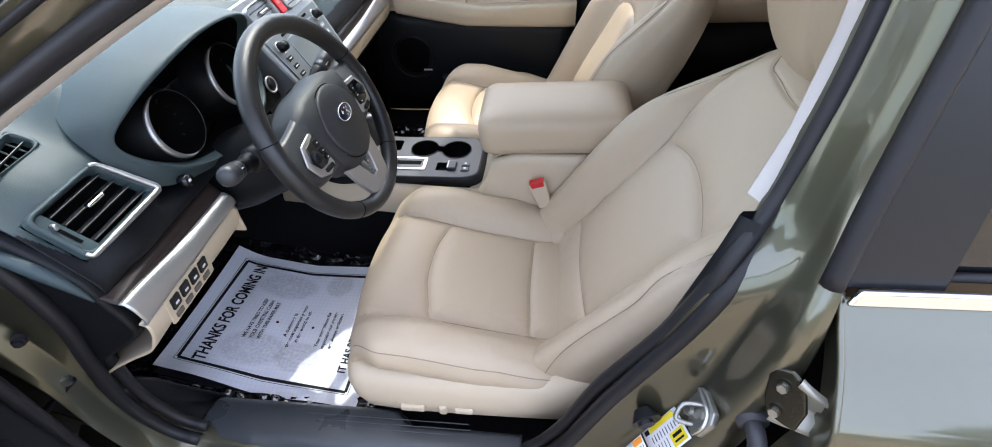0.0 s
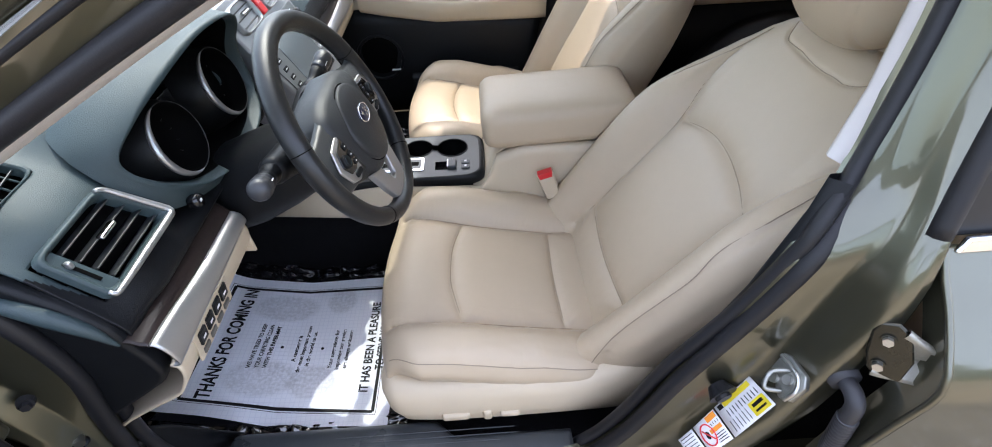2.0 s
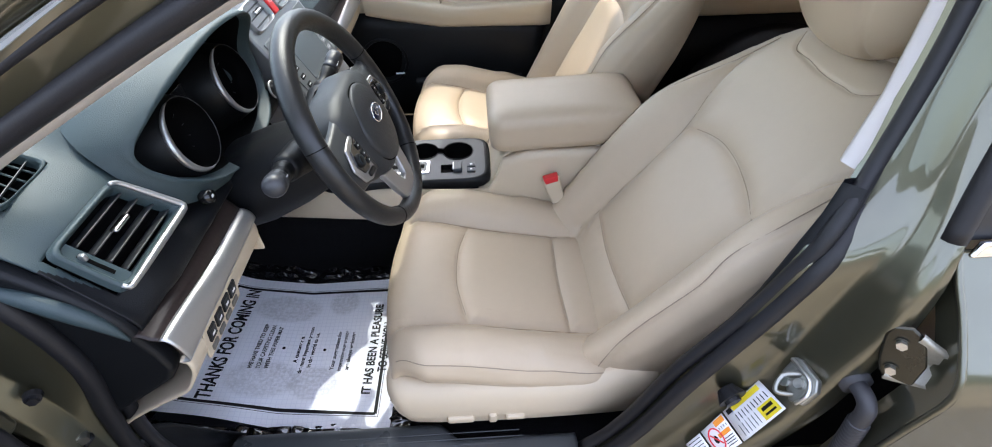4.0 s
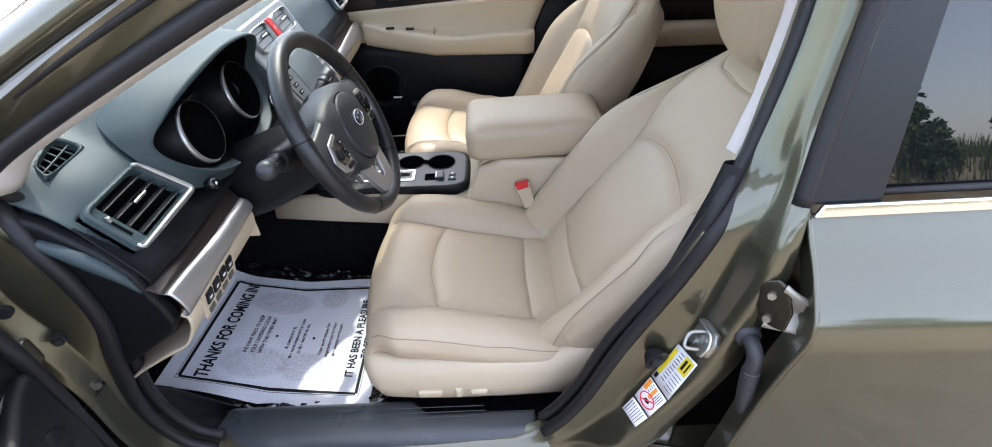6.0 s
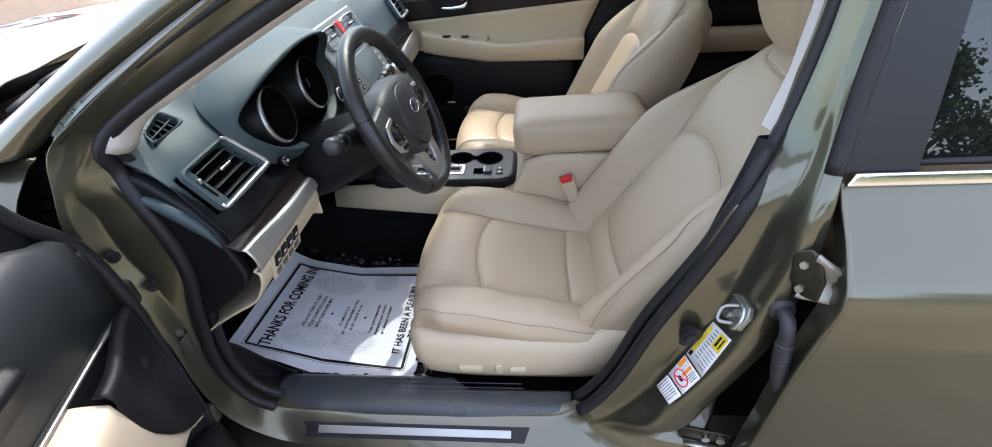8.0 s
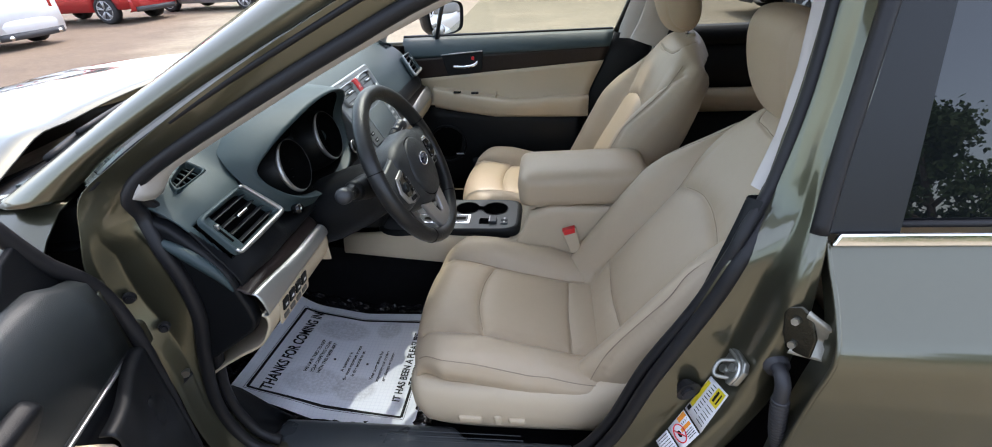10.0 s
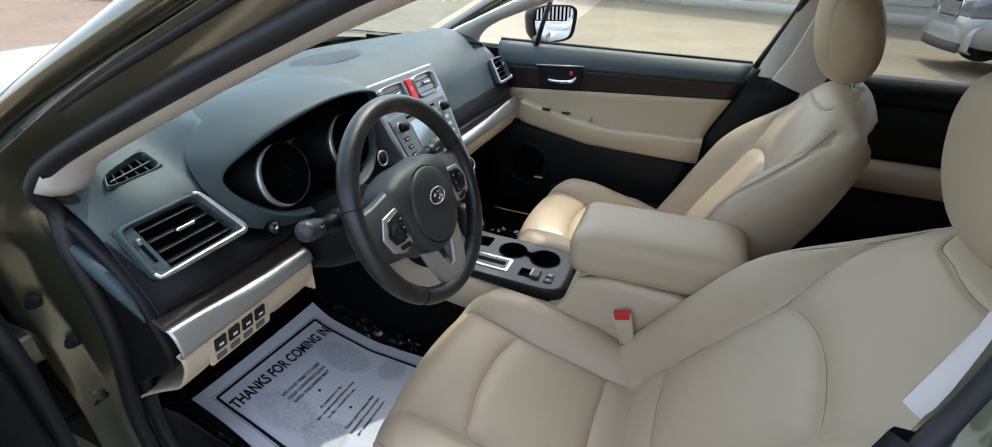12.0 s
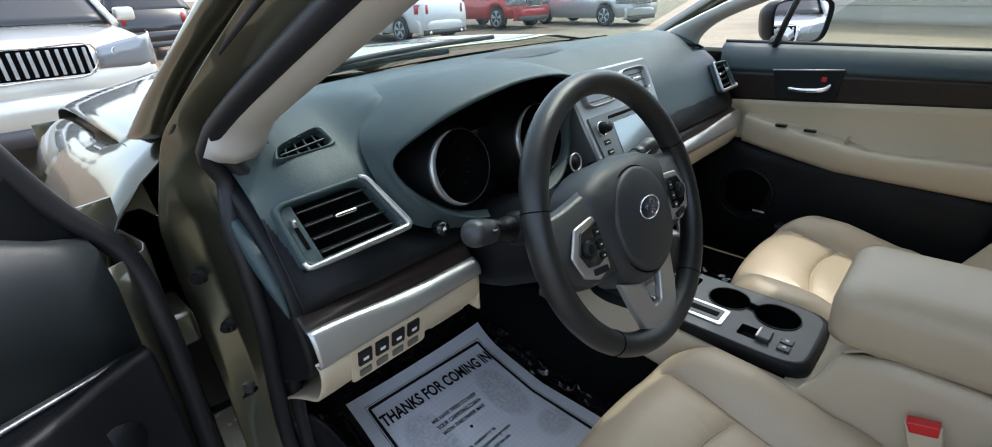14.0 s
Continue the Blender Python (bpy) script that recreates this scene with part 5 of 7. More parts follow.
# hub: a domed pad, broader above
H = []
hub_line = smooth_path([(0.0, 0.069), (0.055, 0.067), (0.096, 0.048), (0.098, 0.018), (0.082, -0.030), (0.066, -0.070), (0.040, -0.092), (0.0, -0.099), (-0.040, -0.092), (-0.066, -0.070), (-0.082, -0.030), (-0.098, 0.018), (-0.096, 0.048), (-0.055, 0.067)], 64, True)
for k, o in ((1.05, -0.035), (1.02, 0.0), (0.97, 0.012), (0.85, 0.020), (0.6, 0.0255), (0.3, 0.028), (0.02, 0.029)):
    H.append([wp(a * k, b * k, o) for a, b in hub_line])
hub = surface("hub_pad", H, mat("black_airbag_cover", (0.026, 0.028, 0.030), 0.46, grain=0.25, grain_scale=900, vary=0.1), wheel, "matt black airbag cover", wrap_v=True)
bag = surface("airbag_disc", [[wp(0.066 * k * math.cos(a), -0.014 + 0.070 * k * math.sin(a), o) for a in np.linspace(0, 2 * math.pi, 72, endpoint=False)] for k, o in ((1.0, 0.016), (1.0, 0.0245), (0.985, 0.0268), (0.93, 0.0285), (0.75, 0.0315), (0.5, 0.0338), (0.25, 0.0350), (0.02, 0.0352))], hub.data.materials[0], wheel, "round airbag cover", wrap_v=True)
tube("hub_seam", [wp(0.0672 * math.cos(a), -0.014 + 0.0712 * math.sin(a), 0.0185 + 0.004 * math.sin(a) ** 2) for a in np.linspace(0, 2 * math.pi, 60, endpoint=False)], 0.0012, VOID, bag, closed=True, sides=5)
em = surface("emblem", [[wp(0.024 * k * math.cos(a), 0.0145 * k * math.sin(a), o) for a in np.linspace(0, 2 * math.pi, 40, endpoint=False)] for k, o in ((1.06, 0.0320), (1.0, 0.0365), (0.01, 0.0372))], mat("emblem_blue", (0.006, 0.010, 0.035), 0.35), wheel, "oval blue badge with chrome rim", wrap_v=True)
tube("emblem_rim", [wp(0.0235 * math.cos(a), 0.014 * math.sin(a), 0.0365) for a in np.linspace(0, 2 * math.pi, 40, endpoint=False)], 0.0012, CHROME, em, closed=True, sides=6)
for a, b, s_ in ((-0.009, 0.003, 0.0055), (0.003, 0.006, 0.003), (0.010, 0.004, 0.003), (0.006, -0.001, 0.003), (0.001, -0.006, 0.003), (0.010, -0.005, 0.003)):
    plate("emblem_mark", [(s_, 0), (s_ * 0.25, s_ * 0.25), (0, s_), (-s_ * 0.25, s_ * 0.25), (-s_, 0), (-s_ * 0.25, -s_ * 0.25), (0, -s_), (s_ * 0.25, -s_ * 0.25)], 0.0008, WM @ pose(a, b, 0.0372), CHROME, em, r=0.0001)
for s in (-1, 1):
    # side spokes with switch pods
    sp = [[wp(s * x, b, o) for x, b, o in ((0.070, t0, z0), (0.105, t1, z1), (0.140, t2, z2), (0.172, t3, z3))] for (t0, z0, t1, z1, t2, z2, t3, z3) in
          ((0.056, 0.000, 0.050, 0.000, 0.044, -0.004, 0.046, -0.006), (0.050, 0.010, 0.042, 0.008, 0.036, 0.004, 0.038, 0.001), (-0.006, 0.014, -0.008, 0.011, -0.008, 0.006, -0.002, 0.003), (-0.056, 0.008, -0.054, 0.006, -0.044, 0.000, -0.024, -0.004), (-0.062, -0.008, -0.062, -0.010, -0.052, -0.012, -0.030, -0.012))]
    surface("side_spoke", [smooth_path(r, 12) for r in sp], SPOKE, wheel, "dark grey side spoke", t=0.006)
    pod = plate("switch_pod", [(s * x, y) for x, y in ((0.086, 0.024), (0.130, 0.019), (0.149, -0.010), (0.138, -0.040), (0.112, -0.052), (0.086, -0.046))], 0.005, WM @ pose(0, 0, 0.010), FORK, wheel, "satin grey switch bezel", 0.003)
    plate("switch_face", [(s * x, y) for x, y in ((0.090, 0.017), (0.125, 0.012), (0.138, -0.010), (0.128, -0.030), (0.108, -0.034), (0.090, -0.030))], 0.003, WM @ pose(0, 0, 0.0145), GLOSS, pod, "black wheel buttons", 0.002)
    for bx, by, bw, bh in ((0.097, 0.004, 0.010, 0.012), (0.097, -0.012, 0.010, 0.012), (0.097, -0.026, 0.010, 0.008)):
        plate("wheel_button", rounded(bw, bh, 0.002), 0.002, WM @ pose(s * bx, by, 0.0175), BLACK, pod, r=0.0006)
        plate("button_sign", rounded(bw * 0.4, 0.0018, 0.0004), 0.0024, WM @ pose(s * bx, by, 0.0175), WHITE, pod, r=0.0001)
    part("button_pad", disc_bm(0.012, 0.005, WM @ pose(s * 0.120, -0.010, 0.0190), 24, 0.010), BLACK, pod, "", True)
    tube("button_ring", [wp(s * 0.120 + 0.0072 * math.cos(a), -0.010 + 0.0072 * math.sin(a), 0.0216) for a in np.linspace(0, 2 * math.pi, 20, endpoint=False)], 0.0005, DASH, pod, closed=True, sides=5)
    plate("lower_button", rounded(0.026, 0.008, 0.002), 0.004, WM @ pose(s * 0.108, -0.041, 0.0145) @ pose(0, 0, 0, 0, 0, s * 8), BLACK, pod, r=0.001)
# lower fork: two broad legs that meet at the rim
rows_ = []
for o, g in ((-0.006, 1.03), (0.004, 1.0), (0.0075, 0.94)):
    line = [(-0.068, -0.078), (-0.044, -0.088), (-0.026, -0.094), (-0.018, -0.116), (-0.009, -0.136), (0.009, -0.136), (0.018, -0.116), (0.026, -0.094), (0.044, -0.088), (0.068, -0.078), (0.056, -0.125), (0.046, -0.152), (0.028, -0.167), (-0.028, -0.167), (-0.046, -0.152), (-0.056, -0.125)]
    rows_.append(line)
fork = plate("lower_spoke", rows_[0], 0.012, WM @ pose(0, 0, -0.004), FORK, wheel, "satin grey forked lower spoke", 0.003)
surface("hub_back", [[wp(0.085 * k * math.cos(a), -0.01 + 0.085 * k * math.sin(a), o) for a in np.linspace(0, 2 * math.pi, 32, endpoint=False)] for k, o in ((1.0, -0.034), (0.8, -0.05), (0.7, -0.09))], BLACK, wheel, "black hub back", wrap_v=True)
# column, stalks, start button
STALK = mat("grey_stalk_plastic", (0.026, 0.027, 0.031), 0.36, grain=0.2, grain_scale=900, vary=0.1)
col = thing("steering_column", -0.17, -0.36, 0.86, "black steering column shroud with stalks", "steering column")
rows_ = []
for k, w, h in ((-0.055, 0.055, 0.050), (-0.10, 0.066, 0.060), (-0.16, 0.072, 0.070), (-0.24, 0.075, 0.075), (-0.30, 0.07, 0.07)):
    rows_.append([wp(w * math.copysign(abs(math.cos(a)) ** 0.7, math.cos(a)), -0.018 + h * math.copysign(abs(math.sin(a)) ** 0.7, math.sin(a)), k) for a in np.linspace(0, 2 * math.pi, 36, endpoint=False)])
surface("column_shroud", rows_, BLACK, col, "black plastic shroud", wrap_v=True, caps=True)
for s in (-1, 1):
    root, base, tip = wp(s * 0.055, 0.010, -0.098), wp(s * 0.128, 0.032, -0.090), wp(s * 0.222, 0.056, -0.056)
    mid = base * 0.45 + tip * 0.55
    tube("stalk_collar", smooth_path([root, 0.5 * (root + base), base], 10), [0.030, 0.029, 0.028, 0.027, 0.026, 0.025, 0.024, 0.0235, 0.023, 0.019], BLACK, col, "black stalk collar", sides=20)
    st_ = tube("stalk", smooth_path([base, base * 0.5 + mid * 0.5, mid], 10), [0.0155, 0.0165, 0.0165, 0.0135, 0.0125, 0.0125, 0.0135, 0.0145, 0.0145, 0.0145], BLACK, col, "black control stalk", sides=18)
    tube("stalk_end", smooth_path([mid, mid * 0.4 + tip * 0.6, tip], 14), [0.0150, 0.0158, 0.0160, 0.0150, 0.0152, 0.0165, 0.0168, 0.0168, 0.0168, 0.0168, 0.0165, 0.0155, 0.0130, 0.007], STALK, st_, "grey knurled stalk end", sides=24)
    for k in (0.1, 0.2, 0.3):
        q = mid * (1 - k) + tip * k
        tube("stalk_mark", [q + wn_ * 0.0165 - wu * 0.003, q + wn_ * 0.0165 + wu * 0.003], 0.0009, WHITE, st_, sides=4)
sb = np.array((-0.235, -0.185, 0.945))
part("start_button", disc_bm(0.015, 0.012, Matrix.Translation(sb) @ pose(0, 0, 0, 0, 75, 0), 28, 0.013), BLACK, dash, "black start button", True)
tube("start_ring", ring_pts(sb + np.array((0.005, 0, 0.001)), (0, 1, 0), (-0.26, 0, 0.966), 0.0165, 28), 0.0022, FORK, dash, "grey start button ring", closed=True, sides=8)

# ---- centre console ----
con = thing("centre_console", 0.15, 0, 0.35, "cream centre console with black gear panel and padded armrest", "console")
for s in (-1, 1):
    rows_ = []
    for x, top, o in ((-0.36, 0.62, 0.0), (-0.20, 0.625, 0.0), (-0.05, 0.615, 0.0), (0.10, 0.605, 0.0), (0.195, 0.605, 0.004), (0.215, 0.640, 0.004), (0.235, 0.700, 0.0), (0.30, 0.722, 0.0), (0.45, 0.720, 0.0), (0.60, 0.718, 0.0)):
        if s > 0 and x < -0.1:
            continue
        zs = float(np.interp(x, [-0.39, -0.28, -0.10, 0.05, 0.20], [0.565, 0.55, 0.535, 0.515, 0.46]))
        rows_.append([(x, s * (0.100 + o), top), (x, s * (0.112 + o), top - 0.010), (x, s * 0.122, 0.5 * (top + zs)), (x, s * 0.127, zs + 0.006), (x, s * 0.122, zs)])
    surface("console_side", [smooth_path(r, 16) for r in rows_], CREAM, con, "cream console side", t=0.004)
    rows_ = [[(x, s * 0.118, float(np.interp(x, [-0.39, -0.28, -0.10, 0.05, 0.20], [0.575, 0.56, 0.545, 0.525, 0.47]))), (x, s * 0.126, 0.44), (x, s * 0.135, 0.34)] for x in np.linspace(-0.85, 0.62, 30)]
    surface("tunnel_side", rows_, CARPET, con, "black carpeted tunnel side", t=0.004)
rows_ = [[(x, y, z) for y in np.linspace(-0.102, 0.102, 5)] for x, z in ((0.17, 0.60), (0.20, 0.605), (0.222, 0.665), (0.24, 0.705), (0.26, 0.718), (0.62, 0.716), (0.63, 0.5), (0.63, 0.35))]
surface("console_box", rows_, CREAM, con, "cream console box", t=0.004)
# armrest lid: a padded slab
rows_ = []
for z, i in ((0.724, 0.010), (0.729, 0.001), (0.745, 0.0), (0.785, 0.001), (0.803, 0.005), (0.813, 0.013), (0.819, 0.026), (0.822, 0.048), (0.823, 0.085)):
    o = rounded(0.385 - 2 * i, 0.226 - 2 * i, max(0.008, 0.036 - i * 0.3), 8)
    rows_.append([(0.398 + a - 0.10 * (z - 0.72), b, z + 0.006 * (a / 0.19)) for a, b in o])
lid = surface("armrest_lid", rows_, LEATHER, con, "padded ivory leather armrest lid", wrap_v=True, caps=True)
# black panel
P0 = [(-0.24, -0.098), (-0.05, -0.100), (0.10, -0.101), (0.165, -0.099), (0.195, -0.085), (0.203, -0.055), (0.203, 0.055), (0.195, 0.085), (0.165, 0.099), (0.10, 0.101), (-0.05, 0.100), (-0.24, 0.098)]
panel = con
GRAPH = mat("graphite_console", (0.048, 0.053, 0.058), 0.38, metal=0.3, vary=0.08, vary_scale=10, wear=0.05)
P1 = smooth_path(P0, 90, True)
surface("panel_rim", [[(x * k + d, y * k, z) for x, y in P1] for k, d, z in ((0.985, -0.001, 0.606), (1.0, 0, 0.612), (1.0, 0, 0.626), (0.985, -0.001, 0.634), (0.955, -0.002, 0.6362), (0.93, -0.003, 0.6355))], BLACK, panel, "black panel rim", wrap_v=True)
CUPS = ((0.022, 0.036, 0.040), (0.116, 0.032, 0.042))


def holed(outer_line, holes, z):
    bm = bmesh.new()
    edges = []
    for line in (outer_line, *holes):
        vs = [bm.verts.new((x, y, z)) for x, y in line]
        edges += [bm.edges.new((vs[i], vs[(i + 1) % len(vs)])) for i in range(len(vs))]
    bmesh.ops.triangle_fill(bm, use_beauty=True, use_dissolve=False, edges=edges, normal=(0, 0, 1))
    return bm


tray_line = [(x - 0.068, y + 0.050) for x, y in rounded(0.040, 0.050, 0.006)]
park_line = [(x + 0.088, y - 0.050) for x, y in rounded(0.034, 0.036, 0.003)]
cup_a = math.asin(0.012 / 0.040)
joined = [(0.022 + 0.040 * math.cos(a), 0.036 + 0.040 * math.sin(a)) for a in np.linspace(cup_a, 2 * math.pi - cup_a, 34)] + [(0.116 + 0.042 * math.cos(a), 0.032 + 0.042 * math.sin(a)) for a in np.linspace(-math.pi + cup_a, math.pi - cup_a, 34)]
face_line = [(x * 0.94 - 0.0025, y * 0.94) for x, y in P1]
part("panel_face", holed(face_line, [joined, tray_line, park_line], 0.636), GRAPH, panel, "graphite grey panel face")
for nm, line, deep in (("cup_holder", joined, 0.055), ("front_tray", tray_line, 0.025), ("switch_well", park_line, 0.010)):
    cx_, cy_ = np.mean(line, axis=0)
    # well walls and floors carry their shade as near-black colour
    surface(nm, [[(cx_ + (x - cx_) * k, cy_ + (y - cy_) * k, z) for x, y in line] for k, z in ((1.0, 0.6365), (0.99, 0.633), (0.95, 0.636 - deep), (0.5, 0.635 - deep), (0.01, 0.635 - deep))], VOID, panel, "recess with its shade painted near black", wrap_v=True)
tube("cup_rim", [(x, y, 0.637) for x, y in joined], 0.0016, BLACK, panel, "black cup holder rim", closed=True, sides=6)
gate = part("gear_gate", plate_bm(rounded(0.175, 0.058, 0.006), 0.006, pose(-0.045, -0.040, 0.634)), CHROME, panel, "polished gear gate frame")
soft_edges(gate, 0.002)
plate("gate_slot", rounded(0.135, 0.018, 0.003), 0.0008, pose(-0.040, -0.040, 0.640), VOID, gate)
plate("gate_face", rounded(0.158, 0.042, 0.004), 0.0004, pose(-0.045, -0.040, 0.640), GRAPH, gate)
sw = rbox("parking_switch", (0.116, -0.050, 0.640), (0.024, 0.034, 0.012), GRAPH, panel, "graphite parking brake switch", r=0.003)
rbox("switch_edge", (0.105, -0.050, 0.6445), (0.004, 0.032, 0.004), SILVER, sw, r=0.001)
for y in (-0.062, -0.040):
    rbox("panel_button", (0.152, y, 0.638), (0.022, 0.017, 0.005), GRAPH, panel, "graphite square button", r=0.002)
    plate("button_sign", rounded(0.006, 0.006, 0.001), 0.0006, pose(0.152, y, 0.6408), WHITE, panel, r=0.0001)
lever = thing("gear_lever", -0.075, -0.04, 0.635, "black leather gear knob on chrome stem", "gear lever")
tube("lever_stem", smooth_path([(-0.072, -0.040, 0.632), (-0.078, -0.040, 0.67), (-0.085, -0.040, 0.705)], 8), [0.012, 0.009, 0.008, 0.008, 0.008, 0.009, 0.010, 0.010], CHROME, lever, "chrome lever stem")
K = []
for z, a, b, dx in ((0.700, 0.010, 0.010, 0), (0.705, 0.018, 0.016, 0), (0.725, 0.024, 0.021, -0.002), (0.750, 0.029, 0.023, -0.005), (0.772, 0.030, 0.023, -0.008), (0.786, 0.024, 0.018, -0.010), (0.791, 0.012, 0.009, -0.011), (0.792, 0.001, 0.001, -0.011)):
    K.append([(-0.082 + dx + a * math.cos(q), -0.040 + b * math.sin(q), z) for q in np.linspace(0, 2 * math.pi, 28, endpoint=False)])
surface("lever_knob", K, WLEATHER, lever, "black leather gear knob", wrap_v=True, caps=True)
# seat belt buckle
bk = thing("belt_buckle", 0.36, -0.13, 0.50, "cream seat belt buckle with red button", "belt buckle")
bt = axes((0.350, -0.135, 0.664), (0.95, 0, 0.30), (-0.28, 0.10, 0.95))
soft_edges(part("buckle_body", plate_bm([(-0.022, 0.0), (0.022, 0.0), (0.018, -0.078), (-0.016, -0.078)], 0.018, bt), CREAM, bk, "cream buckle body"), 0.004)
soft_edges(part("release_button", plate_bm([(-0.019, 0.003), (0.019, 0.003), (0.016, -0.014), (-0.016, -0.014)], 0.0205, bt @ pose(0, 0, -0.001)), RED, bk, "red release button"), 0.002)
tube("buckle_stalk", [(0.365, -0.132, 0.60), (0.375, -0.130, 0.55), (0.385, -0.128, 0.48)], 0.012, BLACK, bk, "black buckle stalk", sides=8, flat=0.5)

# ---- passenger door ----
pdoor = thing("passenger_door", 0.1, 0.77, 0.35, "closed passenger door with cream panel, dark wood strip and armrest", "car door")


def px_rear(z):
    return float(np.interp(z, [0.38, 0.72, 0.83, 0.95, 1.063], [0.40, 0.445, 0.465, 0.517, 0.556]))


def panel(name, top, bottom, depth, material, label, parent=pdoor, x0=-0.335, nz=8, nx=24):
    """A door panel between two lines z(q); depth(q, v) gives y."""
    rows_ = []
    for v in np.linspace(0, 1, nz):
        row = []
        for q in np.linspace(0, 1, nx):
            z = top(q) * (1 - v) + bottom(q) * v
            row.append((x0 + (px_rear(z) - x0) * q, depth(q, v), z))
        rows_.append(row)
    return surface(name, rows_, material, parent, label, t=0.004)


lin = lambda a, b: (lambda q: a + (b - a) * q)
panel("belt_cap", lin(1.062, 1.066), lin(0.985, 1.010), lambda q, v: 0.792 - 0.050 * math.sin(v * math.pi / 2) ** 0.8 - 0.002, DASH, "charcoal padded belt cap")
wood = panel("wood_strip", lin(0.985, 1.010), lin(0.895, 0.955), lambda q, v: 0.741 + 0.004 * v, WOOD, "dark woodgrain door strip")
panel("upper_panel", lin(0.895, 0.955), lin(0.78, 0.79), lambda q, v: 0.742 + 0.010 * math.sin(v * math.pi), CREAM, "cream upholstered door panel")
# armrest
rows_ = []
for q in np.linspace(0, 1, 36):
    x = -0.215 + 0.675 * q
    pod = float(step(0.44, 0.34, q))
    tz = 0.862 - 0.045 * min(1, q / 0.42) + 0.010 * float(step(0.5, 0.9, q))
    bz = float(np.interp(q, [0, 0.15, 0.4, 1], [0.775, 0.755, 0.728, 0.722]))
    dep = 0.055 * math.sin(math.pi * min(1, 0.06 + q * 1.2) / 2) ** 0.6 * (1 - 0.3 * float(step(0.95, 1.0, q)))
    dip = 0.014 * (1 - pod) * float(step(0.42, 0.5, q))
    sec = [(0.752, tz + 0.004 - dip), (0.745, tz - dip), (0.735 - dep * 0.4, tz - 0.001 - dip), (0.735 - dep * 0.85, tz - 0.003 - dip * 0.3), (0.735 - dep * 1.02, tz - 0.016), (0.735 - dep, tz - 0.04), (0.735 - dep * 0.9, 0.5 * (tz + bz) - 0.01), (0.735 - dep * 0.7, bz + 0.012), (0.738 - dep * 0.3, bz), (0.752, bz - 0.004)]
    rows_.append([(x, y, z) for y, z in smooth_path(sec, 26)])
arm = surface("armrest", rows_, CREAM, pdoor, "cream moulded door armrest")
for x in (-0.105, -0.028):
    rbox("window_switch", (x, 0.706, 0.846 - 0.06 * (x + 0.1)), (0.032, 0.014, 0.008), GLOSS, arm, "black window switch", r=0.002)
rbox("door_pull", (0.062, 0.728, 0.822), (0.006, 0.045, 0.022), CREAM, arm, r=0.003)
panel("lower_panel", lin(0.785, 0.735), lin(0.36, 0.36), lambda q, v: 0.750 - 0.018 * math.sin(v * math.pi) + 0.004, BLACK, "black lower door panel")
spk = tube("speaker_ring", ring_pts((-0.175, 0.735, 0.600), (1, 0, 0), (0, 0, 1), 0.085, 40), 0.006, BLACK, pdoor, "black speaker surround", closed=True, sides=8)
surface("speaker_grille", [[(-0.175 + k * math.cos(a), 0.738 - o, 0.600 + k * math.sin(a)) for a in np.linspace(0, 2 * math.pi, 36, endpoint=False)] for k, o in ((0.083, 0.0), (0.05, 0.006), (0.001, 0.008))], VOID, spk, wrap_v=True)
rows_ = [[(x, y, z) for x in np.linspace(-0.06, 0.36, 12)] for y, z in ((0.742, 0.53), (0.705, 0.535), (0.698, 0.52), (0.700, 0.44), (0.74, 0.42))]
surface("map_pocket", rows_, BLACK, pdoor, "black map pocket")
rbox("pocket_clip", (-0.12, 0.722, 0.555), (0.035, 0.004, 0.006), WHITE, pdoor, "small white clip", r=0.001)
# inner handle
bez = plate("handle_bezel", [(-0.165, 0.035), (0.015, 0.048), (0.012, 0.030), (0.006, -0.030), (-0.004, -0.040), (-0.145, -0.046)], 0.004, Matrix(((1, 0, 0, 0), (0, 0, -1, 0.739), (0, 1, 0, 0.962), (0, 0, 0, 1))), BLACK, pdoor, "black handle bezel", 0.002)
tube("bezel_line", [(-0.165, 0.734, 0.998), (-0.08, 0.733, 1.004), (0.012, 0.733, 1.010)], 0.0025, SILVER, bez, sides=6)
rows_ = [[(x, 0.736 - o, 0.966 + k) for x in np.linspace(-0.105, -0.012, 10)] for k, o in ((0.026, 0.0), (0.02, -0.012), (-0.02, -0.012), (-0.026, 0.0))]
surface("handle_cup", rows_, VOID, bez)
hl = tube("door_lever", smooth_path([(-0.118, 0.728, 0.952), (-0.085, 0.722, 0.950), (-0.045, 0.722, 0.952), (-0.020, 0.727, 0.958), (-0.012, 0.731, 0.972)], 16), [0.005, 0.008, 0.009, 0.009, 0.009, 0.009, 0.009, 0.010, 0.010, 0.010, 0.010, 0.011, 0.011, 0.010, 0.008, 0.005], CHROME, pdoor, "chrome inner door lever", sides=12, flat=0.7)
rbox("lock_tab", (-0.030, 0.731, 0.982), (0.012, 0.006, 0.014), RED, hl, "red lock marker", r=0.002)
# window frame on the far side
WB = mat("black_window_trim", (0.012, 0.012, 0.013), 0.4)
tube("window_post", [(0.566, 0.792, 1.050), (0.600, 0.755, 1.15), (0.632, 0.715, 1.25), (0.655, 0.675, 1.37)], 0.014, WB, pdoor, "black window frame post", sides=8)
tube("quarter_post", [(-0.188, 0.785, 1.055), (-0.165, 0.765, 1.13), (-0.135, 0.745, 1.215)], 0.009, WB, pdoor, sides=8)
tube("belt_seal", [(-0.335, 0.800, 1.066), (0.1, 0.802, 1.067), (0.556, 0.800, 1.069)], 0.006, WB, pdoor, sides=8)


